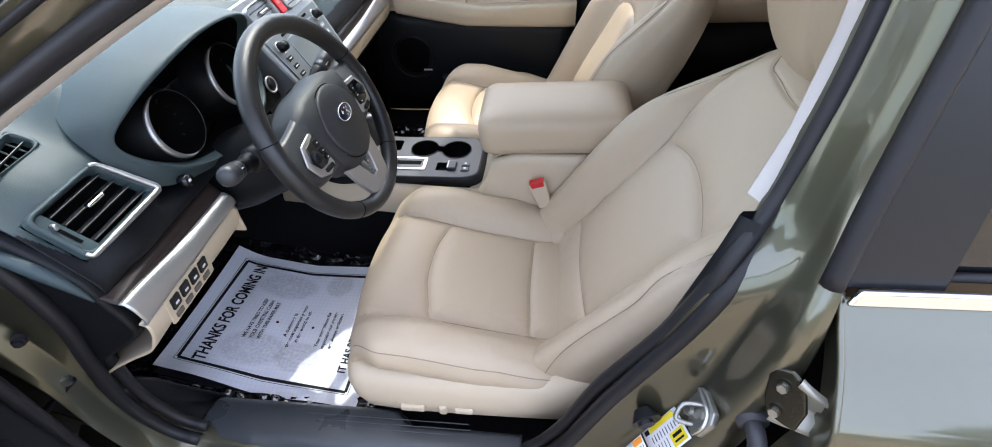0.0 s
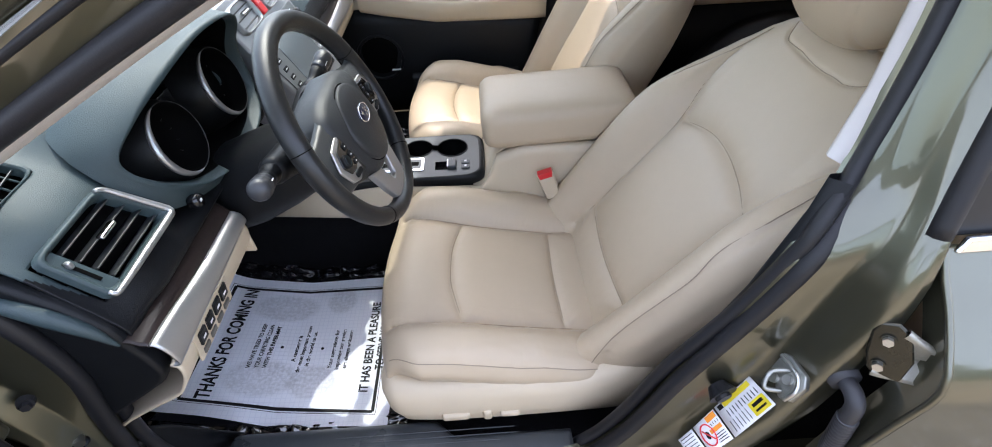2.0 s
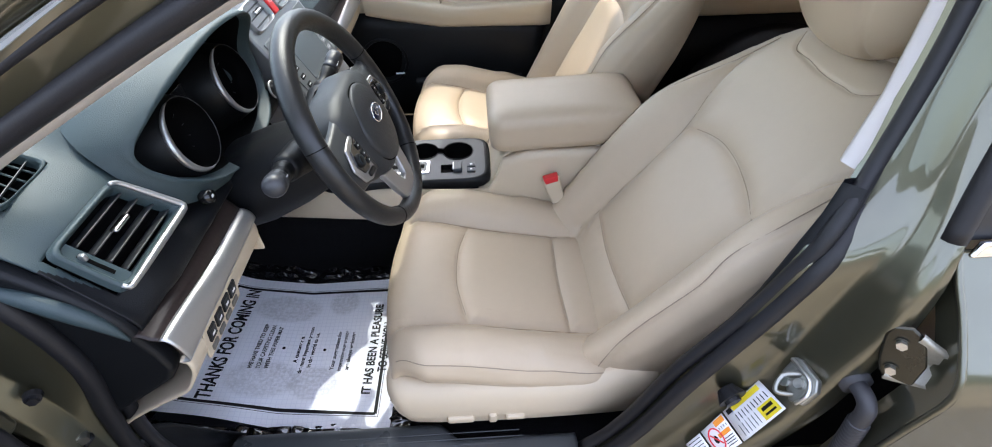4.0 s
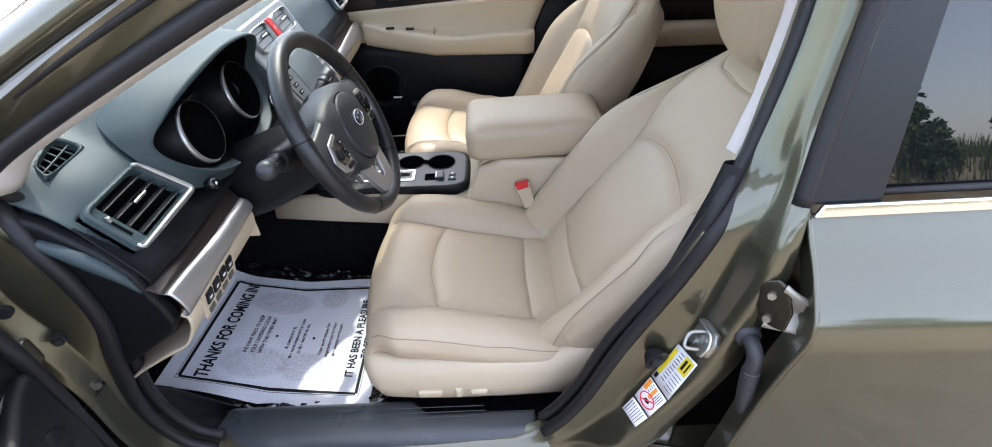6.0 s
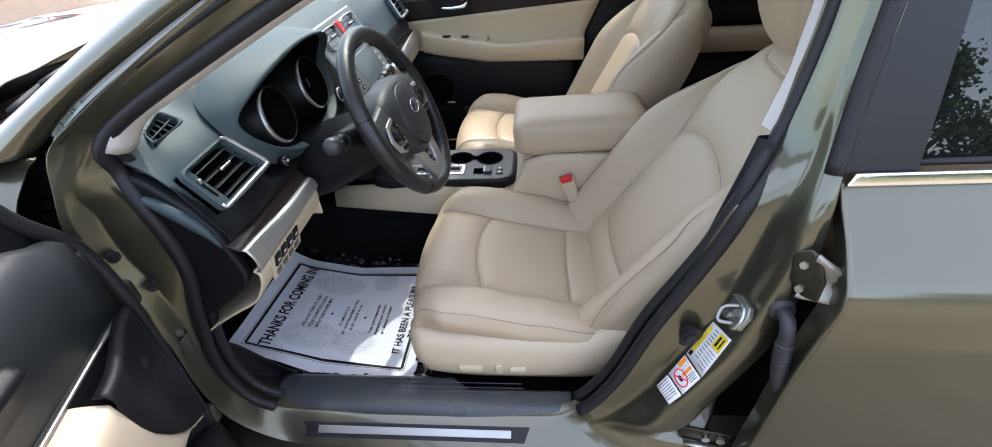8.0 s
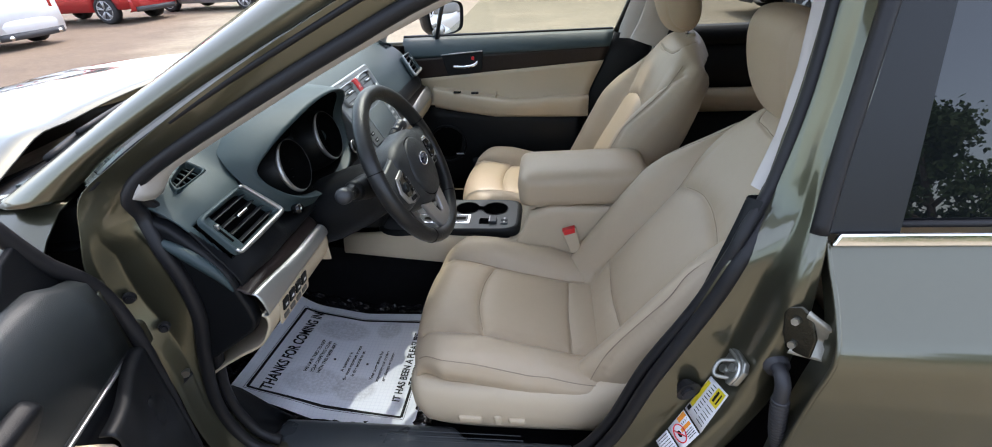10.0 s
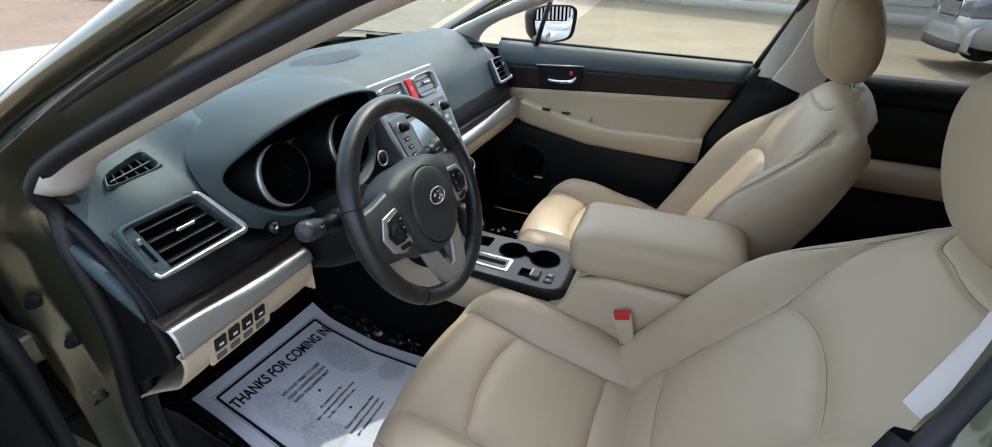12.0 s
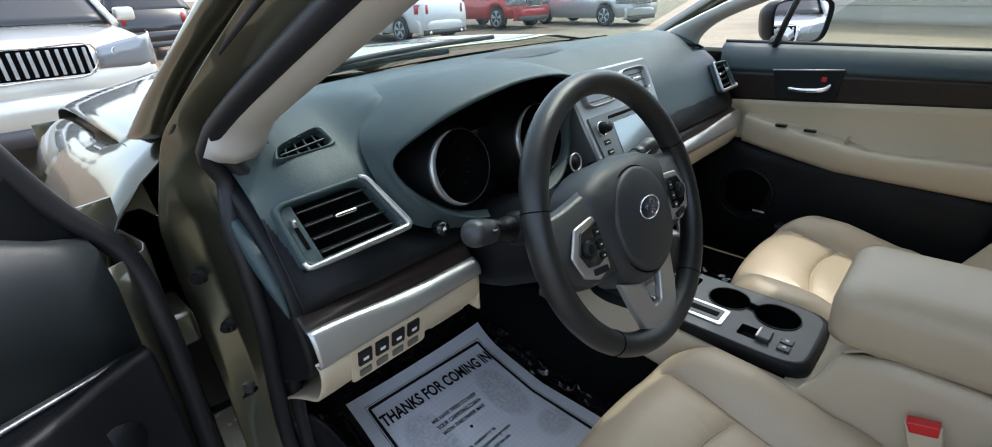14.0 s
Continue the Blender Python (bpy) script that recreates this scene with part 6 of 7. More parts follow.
def window_glass(name, tint):
    m = bpy.data.materials.new(name)
    m.use_nodes = True
    nt = m.node_tree
    nt.nodes.remove(nt.nodes["Principled BSDF"])
    t = nt.nodes.new("ShaderNodeBsdfTransparent")
    t.inputs[0].default_value = (*tint, 1)
    g = nt.nodes.new("ShaderNodeBsdfGlossy")
    g.inputs["Roughness"].default_value = 0.01
    lw = nt.nodes.new("ShaderNodeLayerWeight")
    lw.inputs[0].default_value = 0.5
    pw_ = nt.nodes.new("ShaderNodeMath")
    pw_.operation = "POWER"
    pw_.inputs[1].default_value = 4.5
    nt.links.new(lw.outputs["Facing"], pw_.inputs[0])
    f = nt.nodes.new("ShaderNodeMath")
    f.operation = "MULTIPLY_ADD"
    f.inputs[1].default_value, f.inputs[2].default_value = 0.8, 0.05
    nt.links.new(pw_.outputs[0], f.inputs[0])
    mix = nt.nodes.new("ShaderNodeMixShader")
    nt.links.new(f.outputs[0], mix.inputs[0])
    nt.links.new(t.outputs[0], mix.inputs[1])
    nt.links.new(g.outputs[0], mix.inputs[2])
    nt.links.new(mix.outputs[0], nt.nodes["Material Output"].inputs[0])
    return m


SIDE_GLASS = window_glass("green_side_glass", (0.72, 0.76, 0.70))
SCREEN_GLASS = window_glass("windscreen_glass", (0.72, 0.80, 0.77))
ws.data.materials[0] = SCREEN_GLASS
ws.visible_shadow = True
ws.modifiers.clear()
rows_ = [[(x0 + (x1 - x0) * q, y, z) for q in np.linspace(0, 1, 6)] for x0, x1, y, z in ((-0.19, 0.57, 0.806, 1.05), (-0.05, 0.60, 0.775, 1.15), (0.08, 0.635, 0.735, 1.26), (0.30, 0.655, 0.69, 1.38))]
surface("door_glass", rows_, SIDE_GLASS, pdoor, "clear green-tinted window glass")
# far side rear door, from inside
rdoor = thing("far_rear_door", 1.1, 0.77, 0.35, "dark rear passenger door with cream armrest", "car door")


def flat(name, pts, material, parent, label="", t=0.006):
    return surface(name, pts, material, parent, label, t=t)


flat("belt_cap", [[(x, y, z) for x in np.linspace(0.70, 1.55, 8)] for y, z in ((0.795, 1.070), (0.775, 1.064), (0.752, 1.04), (0.748, 1.0))], BLACK, rdoor, "black padded belt cap")
flat("upper_panel", [[(x, 0.750, z) for x in np.linspace(0.70, 1.55, 8)] for z in (1.0, 0.80)], BLACK, rdoor, "black rear door panel")
flat("armrest", [[(x, y, z) for x in np.linspace(0.74, 1.50, 12)] for y, z in ((0.752, 0.825), (0.715, 0.822), (0.70, 0.80), (0.705, 0.745), (0.75, 0.725))], CREAM, rdoor, "cream rear armrest")
flat("lower_panel", [[(x, 0.745, z) for x in np.linspace(0.66, 1.55, 8)] for z in (0.80, 0.36)], BLACK, rdoor, "black lower door panel")
DARK_GLASS = window_glass("privacy_glass", (0.42, 0.44, 0.42))
flat("rear_glass", [[(x0 + (x1 - x0) * q, y, z) for q in np.linspace(0, 1, 6)] for x0, x1, y, z in ((0.70, 1.60, 0.802, 1.06), (0.70, 1.55, 0.755, 1.22), (0.70, 1.44, 0.69, 1.40))], DARK_GLASS, rdoor, "tinted rear side glass", t=0.0)
tube("door_lever", [(0.80, 0.735, 0.975), (0.86, 0.733, 0.978)], 0.007, CHROME, rdoor, sides=8)
for s_ in (-1, 1):
    surface("cargo_glass", [[(x0 + (x1 - x0) * q, s_ * y, z) for q in np.linspace(0, 1, 6)] for x0, x1, y, z in ((1.62, 2.4, 0.80, 1.06), (1.56, 2.34, 0.75, 1.22), (1.44, 2.28, 0.68, 1.41))], TINT, car, "dark tinted cargo side glass")
# outer skins, tail and far pillars close the car
rows_ = [[(x, s_y, z) for x in np.linspace(-0.62, 2.5, 20)] for s_y, z in ((0.802, 1.045), (0.84, 0.95), (0.872, 0.78), (0.868, 0.5), (0.85, 0.27))]
surface("far_side_skin", rows_, PAINT, car, "olive green far side panels", t=0.003)
rows_ = [[(x, s_y, z) for x in np.linspace(1.63, 2.5, 10)] for s_y, z in ((-0.79, 1.06), (-0.83, 0.95), (-0.872, 0.78), (-0.868, 0.5), (-0.85, 0.27))]
surface("rear_wing", rows_, PAINT, car, "olive green rear wing", t=0.003)
rows_ = [[(x, y, z) for y in np.linspace(-0.80, 0.80, 10)] for x, z in ((2.45, 1.46), (2.56, 1.05), (2.58, 0.7), (2.5, 0.3))]
surface("tailgate", rows_, PAINT, car, "olive green tailgate", t=0.01)
for s in (-1, 1):
    tube("rear_pillar", [(1.60, s * 0.77, 1.07), (1.50, s * 0.72, 1.25), (1.42, s * 0.67, 1.42)], 0.03, PILLAR_TRIM, car, sides=8)
    tube("tail_pillar", [(2.3, s * 0.76, 1.06), (2.25, s * 0.70, 1.25), (2.2, s * 0.64, 1.42)], 0.06, PILLAR_TRIM, car, sides=8)
# far B pillar: pale upper cover seen past the seat
rows_ = []
for x, z, y in ((0.668, 1.42, 0.655), (0.650, 1.30, 0.69), (0.622, 1.18, 0.715), (0.600, 1.09, 0.735), (0.590, 1.04, 0.74)):
    rows_.append([(x - 0.02, y + 0.03, z), (x - 0.012, y + 0.004, z), (x + 0.03, y - 0.008, z), (x + 0.10, y - 0.004, z), (x + 0.12, y + 0.03, z)])
surface("far_pillar_cover", rows_, PILLAR_TRIM, car, "pale grey door pillar cover")
surface("far_lower_cover", [[(px_rear(z) + dx, 0.752 + dy, z) for dx, dy in ((0.004, 0.030), (0.006, 0.006), (0.016, 0.0), (0.10, -0.004), (0.26, 0.0))] for z in (1.06, 0.95, 0.83, 0.72, 0.50, 0.37)], BLACK, car, "black lower door pillar cover", t=0.003)
tube("seat_belt", smooth_path([(0.70, 0.700, 1.22), (0.705, 0.705, 1.0), (0.70, 0.71, 0.8), (0.69, 0.715, 0.5)], 20), 0.022, mat("beige_webbing", (0.50, 0.44, 0.36), 0.8, grain=0.4, grain_scale=500), car, "beige seat belt webbing", sides=8, flat=0.08, up=(1, 0, 0))

# passenger mirror
pm = thing("wing_mirror", -0.2, 0.98, 1.03, "passenger wing mirror in dark housing", "mirror")
MN = Vector((0.80, -0.57, 0.03)).normalized()
MX = Vector((0.57, 0.80, 0)).normalized()
mm = Matrix.Translation((-0.178, 0.975, 1.112)) @ Matrix((MX, MN.cross(MX), MN)).transposed().to_4x4()
shape = smooth_path([(-0.085, 0.055), (0.03, 0.062), (0.090, 0.050), (0.094, 0.0), (0.075, -0.050), (0.0, -0.062), (-0.07, -0.055), (-0.092, -0.01)], 40, True)
surface("mirror_housing", [[mm @ Vector((a * k, b * k, o)) for a, b in shape] for k, o in ((1.0, -0.004), (1.10, 0.012), (1.14, 0.0), (1.12, -0.04), (0.9, -0.085), (0.5, -0.105), (0.02, -0.11))], BLACK, pm, "black mirror housing", wrap_v=True)
surface("mirror_glass", [[mm @ Vector((a * k, b * k, 0.0)) for a, b in shape] for k in (1.02, 0.5, 0.01)], mat("mirror_silver", (0.92, 0.93, 0.94), 0.01, metal=1.0), pm, "silvered mirror glass", wrap_v=True)
tube("mirror_arm", [(-0.185, 0.80, 1.06), (-0.20, 0.87, 1.065), (-0.20, 0.93, 1.075)], [0.03, 0.025, 0.025], PAINT, pm, sides=10)

# ---- open driver door ----
ddoor = thing("driver_door", -0.39, -0.84, 0.35, "opened driver door with black and cream inner panel", "car door")
DO = np.array((-0.395, -0.835, 0.0))
de = np.array((0.28, -0.96, 0.0))
dn = np.array((0.96, 0.28, 0.0))


def dp(l, z, o=0.0):
    return DO + de * l + dn * o + np.array((0, 0, z))


rows_ = [[dp(l, z + (0.03 * float(step(0.05, 0.12, l)) if z > 0.9 else 0), o - 0.004) for l in np.linspace(0.045, 1.02, 30)] for z, o in ((1.005, -0.03), (1.015, -0.005), (1.005, 0.014), (0.96, 0.024), (0.880, 0.020))]
surface("upper_trim", rows_, mat("dark_door_trim", (0.016, 0.021, 0.024), 0.46, grain=0.3, grain_scale=800, vary=0.12, vary_scale=6), ddoor, "black upper door trim", t=0.004)
tube("trim_line", [dp(l, 0.876, 0.022) for l in np.linspace(0.05, 0.9, 12)], 0.003, SILVER, ddoor, "thin bright trim line", sides=6)
rows_ = []
for z, o in ((0.878, 0.016), (0.82, 0.020), (0.74, 0.022), (0.66, 0.030)):
    rows_.append([dp(l, z + (0.02 * l if z > 0.8 else -0.04 * math.sin(min(1, l / 0.5) * math.pi) * (z < 0.7)), o) for l in np.linspace(0.05, 1.02, 24)])
surface("middle_panel", rows_, BLACK, ddoor, "black middle door panel", t=0.004)
part("tweeter", disc_bm(0.028, 0.006, axes(tuple(dp(0.115, 0.800, 0.052)), tuple(de), (0, 0, 1)), 24), BLACK, ddoor, "round black tweeter", True)
rows_ = []
for l in np.concatenate([np.linspace(0.05, 0.24, 36), np.linspace(0.26, 1.0, 14)]):
    g = float(step(0.06, 0.45, l))
    top = float(np.interp(l, [0.05, 0.09, 0.13, 0.165, 0.195, 0.210, 0.218, 1.0], [0.606, 0.634, 0.675, 0.72, 0.77, 0.82, 0.868, 0.872]))
    low = float(np.interp(l, [0.05, 0.10, 0.20, 0.26, 0.5, 1.0], [0.605, 0.624, 0.668, 0.688, 0.67, 0.66]))
    dep = 0.032 + 0.034 * float(step(0.05, 0.20, l)) + 0.01 * g
    rows_.append([dp(l, z, o) for z, o in smooth_path([(top + 0.004, 0.02), (top, dep * 0.7), (top - 0.012, dep), (0.5 * (top + low), dep * 1.02), (low + 0.01, dep * 0.9), (low, 0.02)], 18)])
surface("armrest", rows_, CREAM, ddoor, "cream curved door armrest")
rows_ = []
for l in np.linspace(0.045, 0.216, 26):
    top = float(np.interp(l, [0.05, 0.09, 0.13, 0.165, 0.195, 0.210, 0.218], [0.606, 0.634, 0.675, 0.72, 0.77, 0.82, 0.868]))
    o = 0.037 + 0.034 * float(step(0.05, 0.20, l))
    rows_.append([dp(l, z, oo) for z, oo in ((0.878, o - 0.018), (0.876, o - 0.004), (0.870, o), (0.5 * (0.87 + top), o + 0.002), (top - 0.002, o), (top - 0.010, o - 0.012))])
surface("speaker_panel", rows_, BLACK, ddoor, "black door speaker panel", t=0.003)
rows_ = []
for z, o in ((0.66, 0.020), (0.60, 0.022), (0.52, 0.045), (0.42, 0.050), (0.36, 0.02)):
    rows_.append([dp(l, z, o) for l in np.linspace(0.045, 1.0, 20)])
surface("lower_panel", rows_, BLACK, ddoor, "black lower door panel", t=0.004)
rows_ = []
for l in np.linspace(0.030, 0.85, 50):
    zt = float(np.interp(l, [0.03, 0.06, 0.10, 0.20, 0.30, 0.85], [0.545, 0.578, 0.598, 0.632, 0.645, 0.635]))
    d = 0.034 + 0.045 * float(step(0.01, 0.16, l))
    rows_.append([dp(l, z, o) for z, o in smooth_path([(zt - 0.004, 0.028), (zt, d * 0.6), (zt - 0.004, d * 0.92), (zt - 0.020, d), (zt - 0.10, d + 0.006), (0.43, d), (0.39, d * 0.7), (0.38, 0.02)], 22)])
surface("door_pocket", rows_, BLACK, ddoor, "charcoal door pocket", t=0.003)
# painted shell behind the panel and its hinge-side edge
rows_ = [[dp(l, z, o) for l, o in ((-0.02, -0.09), (-0.012, -0.02), (0.0, 0.0), (0.035, 0.008), (0.06, 0.010))] for z in (0.30, 0.45, 0.60, 0.75, 0.90, 0.98)]
surface("shell_edge", rows_, PAINT, ddoor, "olive green door shell edge", t=0.003)
rows_ = [[dp(l, z, -0.10 - 0.03 * math.sin(math.pi * (z - 0.28) / 0.75)) for l in np.linspace(-0.03, 1.1, 12)] for z in np.linspace(0.28, 1.02, 8)]
surface("outer_skin", rows_, PAINT, ddoor, "olive green outer door skin", t=0.004)
surface("door_bottom", [[dp(l, 0.29, o) for l in np.linspace(0.0, 1.05, 6)] for o in (-0.11, 0.03)], PAINT, ddoor)
tube("door_weatherstrip", smooth_path([dp(0.085, 1.14, -0.03), dp(0.055, 1.055, -0.02), dp(0.017, 0.98, -0.002), dp(0.012, 0.88, 0.012), dp(0.018, 0.70, 0.014), dp(0.03, 0.50, 0.014), dp(0.06, 0.36, 0.012)], 40), 0.012, RUBBER, ddoor, "black door weatherstrip", sides=10)
plate("mirror_sail", [(0.03, 0.98), (0.20, 0.98), (0.16, 1.04), (0.11, 1.09), (0.075, 1.10), (0.05, 1.045)], 0.012, Matrix(((de[0], 0, dn[0], DO[0] - 0.03 * dn[0]), (de[1], 0, dn[1], DO[1] - 0.03 * dn[1]), (0, 1, 0, 0), (0, 0, 0, 1))), BLACK, ddoor, "black mirror sail panel", 0.006)
tube("window_frame", smooth_path([dp(0.075, 1.110, -0.035), dp(0.22, 1.205, -0.06), dp(0.45, 1.35, -0.10), dp(0.70, 1.42, -0.13), dp(1.0, 1.42, -0.13)], 24), 0.014, WB, ddoor, "black door window frame", sides=8)
rows_ = [[dp(l, 1.0 + k * (0.12 + 0.30 * min(1, l / 0.6)), -0.035 - 0.08 * k) for l in np.linspace(0.2, 1.0, 10)] for k in (0.0, 0.5, 1.0)]
surface("window_glass", rows_, SIDE_GLASS, ddoor, "clear door window glass")
pod_m = axes(tuple(dp(0.300, 0.945, 0.034)), tuple(de), (0.55 * dn[0], 0.55 * dn[1], 0.83))
pod_ = plate("window_switch_pod", rounded(0.120, 0.085, 0.020), 0.026, pod_m, BLACK, ddoor, "black window switch pod", 0.008)
for k in range(4):
    key_ = plate("window_switch", rounded(0.017, 0.034, 0.004), 0.010, pod_m @ pose(-0.040 + 0.026 * k, -0.006, 0.026), BLACK, pod_, "black window switch", 0.003)
    plate("switch_cap", rounded(0.014, 0.010, 0.002), 0.0015, pod_m @ pose(-0.040 + 0.026 * k, -0.014, 0.0362), SILVER, key_, "silver switch cap", 0.0005)
rbox("lever_bezel", tuple(dp(0.33, 0.80, 0.030)), (0.02, 0.10, 0.05), GLOSS, ddoor, r=0.004, m=pose(0, 0, 0, 0, 0, 16))
tube("inner_lever", [dp(0.28, 0.80, 0.045), dp(0.33, 0.80, 0.055), dp(0.38, 0.80, 0.045)], 0.008, CHROME, ddoor, "chrome inner lever", sides=10)
for z in (0.52, 0.86):
    rbox("hinge_arm", (-0.425, -0.835, z), (0.08, 0.05, 0.05), PAINT, ddoor, r=0.008)

# ---- bonnet, wing and cowl ----
rows_ = []
for k in np.linspace(0, 1, 24):
    row = []
    for v in np.linspace(-1, 1, 41):
        xr = -0.885 + 0.24 * v * v
        xf = -2.25 - 0.12 * (1 - v * v)
        x = xr + (xf - xr) * k
        z = 1.076 + 0.016 * (1 - v * v) - 0.025 * k - 0.19 * k ** 2.6 - 0.034 * abs(v) ** 7 + 0.012 * math.exp(-((abs(v) - 0.62) / 0.10) ** 2)
        row.append((x, v * (0.775 - 0.06 * k * k), z))
    rows_.append(row)
surface("bonnet", rows_, PAINT, car, "olive green bonnet reflecting the sky", t=0.004)
for s in (-1, 1):
    rows_ = []
    for k in np.linspace(0, 1, 24):
        x = -0.50 - 1.72 * k
        arch = max(0.0, 1 - ((x + 1.38) / 0.40) ** 2)
        zt = 1.026 - 0.03 * k - 0.20 * k ** 2.6
        b = float(step(0.20, 0.06, k))
        rows_.append([(x, s * y, z) for y, z in smooth_path([(0.766 - 0.05 * k * k - 0.060 * b, zt + 0.008 + 0.038 * b), (0.800 - 0.05 * k * k - 0.03 * b, zt - 0.004 + 0.03 * b), (0.842 - 0.04 * k * k, zt - 0.05), (0.872 - 0.04 * k * k + 0.012 * arch, zt - 0.14), (0.880 - 0.04 * k * k + 0.02 * arch, max(0.62, 0.30 + 0.42 * arch ** 0.5)), (0.860 - 0.04 * k * k + 0.02 * arch, 0.26 + 0.42 * arch ** 0.5)], 18)])
    surface("front_wing", rows_, PAINT, car, "olive green front wing", t=0.004)
rows_ = [[(-0.62 - 0.17 * wind(y) + dx, y, z) for y in np.linspace(-0.76, 0.76, 24)] for dx, z in ((0.03, 1.070), (-0.02, 1.058), (-0.09, 1.035), (-0.16, 1.02), (-0.26, 1.0))]
# added sheet, no real part: blocks the view through the bonnet gap as darkness
surface("bonnet_gap_sheet", [[(x, y, z) for y in np.linspace(-0.765, 0.765, 6)] for x, z in ((-0.50, 0.99), (-0.66, 0.975), (-1.2, 0.95), (-2.0, 0.78), (-2.2, 0.70))], VOID, car, "near-black sheet added to close the gap under the bonnet", t=0.003)
surface("cowl", rows_, BLACK, car, "black scuttle panel under the windscreen", t=0.003)
rows_ = [[(-2.28 - 0.10 * (1 - (y / 0.8) ** 2) - dx, y, z) for y in np.linspace(-0.80, 0.80, 20)] for dx, z in ((-0.02, 0.84), (0.05, 0.74), (0.10, 0.55), (0.06, 0.32))]
surface("front_bumper", rows_, PAINT, car, "olive green nose and bumper", t=0.004)
wip = thing("wiper", -0.72, -0.4, 1.06, "black windscreen wiper arm and blade", "wiper")
tube("wiper_arm", smooth_path([(-0.66, -0.60, 1.088), (-0.705, -0.45, 1.098), (-0.74, -0.25, 1.102), (-0.755, -0.02, 1.10)], 14), 0.008, BLACK, wip, sides=8)
tube("wiper_blade", smooth_path([(-0.68, -0.50, 1.105), (-0.72, -0.30, 1.115), (-0.745, -0.05, 1.12), (-0.75, 0.15, 1.12)], 14), 0.006, RUBBER, wip, sides=8)
for s in (-1, 1):
    for x in (-1.38, 1.36):
        w = surface("road_wheel", [[(x + r * math.cos(a), s * y, 0.345 + r * math.sin(a)) for a in np.linspace(0, 2 * math.pi, 40, endpoint=False)] for r, y in ((0.20, 0.80), (0.24, 0.855), (0.31, 0.865), (0.345, 0.84), (0.345, 0.68), (0.30, 0.64))], RUBBER, car, "black tyre", wrap_v=True)
        part("wheel_rim", disc_bm(0.21, 0.03, pose(x, s * 0.83, 0.345, 90, 0, 0), 32), SILVER, w, "alloy wheel")

# ---- floor mat and paper mat ----
FILM = mat("black_plastic_film", (0.012, 0.012, 0.014), 0.08, spec=1.0, coat=0.6, grain=0.5, grain_scale=45)


def film(name, x0, x1, y0, y1, label, seed):
    n = 130
    P = np.zeros((n, n, 3))
    for i, x in enumerate(np.linspace(x0, x1, n)):
        for j, y in enumerate(np.linspace(y0, y1, n)):
            w = abs(noise.noise((x * 34 + seed, y * 26, seed))) * 0.014 + abs(noise.noise((x * 20, y * 52 + seed, 3.0))) * 0.011 + abs(noise.noise((x * 85, y * 66 + seed, 5.0))) * 0.005
            edge_ = min(i, j, n - 1 - i, n - 1 - j) / 11
            P[i, j] = (x + 0.008 * noise.noise((x * 11, y * 11, seed)), y + 0.010 * noise.noise((x * 13, y * 9, 7.0 + seed)), floor_z(x) + 0.002 + w * (0.6 if edge_ > 1 else 1.0) * (0.06 if -0.535 < x < -0.05 and -0.60 < y < -0.20 else 1.0))
    return tagged(surface(name, P, FILM, None), label, "floor mat")


film("floor_mat", -0.64, -0.005, -0.635, -0.125, "black floor mat under crinkled clear plastic", 1.0)
film("passenger_mat", -0.66, -0.03, 0.14, 0.60, "black passenger mat under crinkled plastic", 4.0)
TL, TR, BR, BL = (np.array(p) for p in ((-0.548, -0.578), (-0.520, -0.190), (-0.045, -0.192), (-0.046, -0.625)))


def on_paper(a, b, o=0.0):
    """a: across from the outer side to the tunnel; b: from the front edge to the back."""
    p = (TL * (1 - a) + TR * a) * (1 - b) + (BL * (1 - a) + BR * a) * b
    lift = 0.012 + 0.022 * max(0, 1 - b / 0.18) ** 2 * (0.4 + 0.9 * a * a) + 0.006 * math.sin(3.0 * a + 0.6) * math.sin(5 * b) + 0.010 * max(0, 1 - a / 0.10) * math.sin(9 * b)
    return (p[0], p[1], floor_z(p[0]) + lift + o)


PAPER = mat("white_mat_paper", (0.74, 0.75, 0.80), 0.75, vary=0.04, vary_scale=5, grain=0.15, grain_scale=300)
nt = PAPER.node_tree
pb = nt.nodes["Principled BSDF"]
src = pb.inputs["Base Color"].links[0].from_socket
tc_ = nt.nodes.new("ShaderNodeTexCoord")
brick = nt.nodes.new("ShaderNodeTexBrick")
brick.offset, brick.squash = 0.0, 1.0
for k, v in (("Scale", 1.0), ("Mortar Size", 0.0007), ("Brick Width", 0.011), ("Row Height", 0.011)):
    brick.inputs[k].default_value = v
brick.inputs["Color1"].default_value = brick.inputs["Color2"].default_value = (1, 1, 1, 1)
brick.inputs["Mortar"].default_value = (0.90, 0.905, 0.93, 1)
nt.links.new(tc_.outputs["Object"], brick.inputs["Vector"])
mul = nt.nodes.new("ShaderNodeMix")
mul.data_type, mul.blend_type = "RGBA", "MULTIPLY"
mul.inputs["Factor"].default_value = 1.0
nt.links.new(src, mul.inputs["A"])
nt.links.new(brick.outputs["Color"], mul.inputs["B"])
last = mul.outputs["Result"]
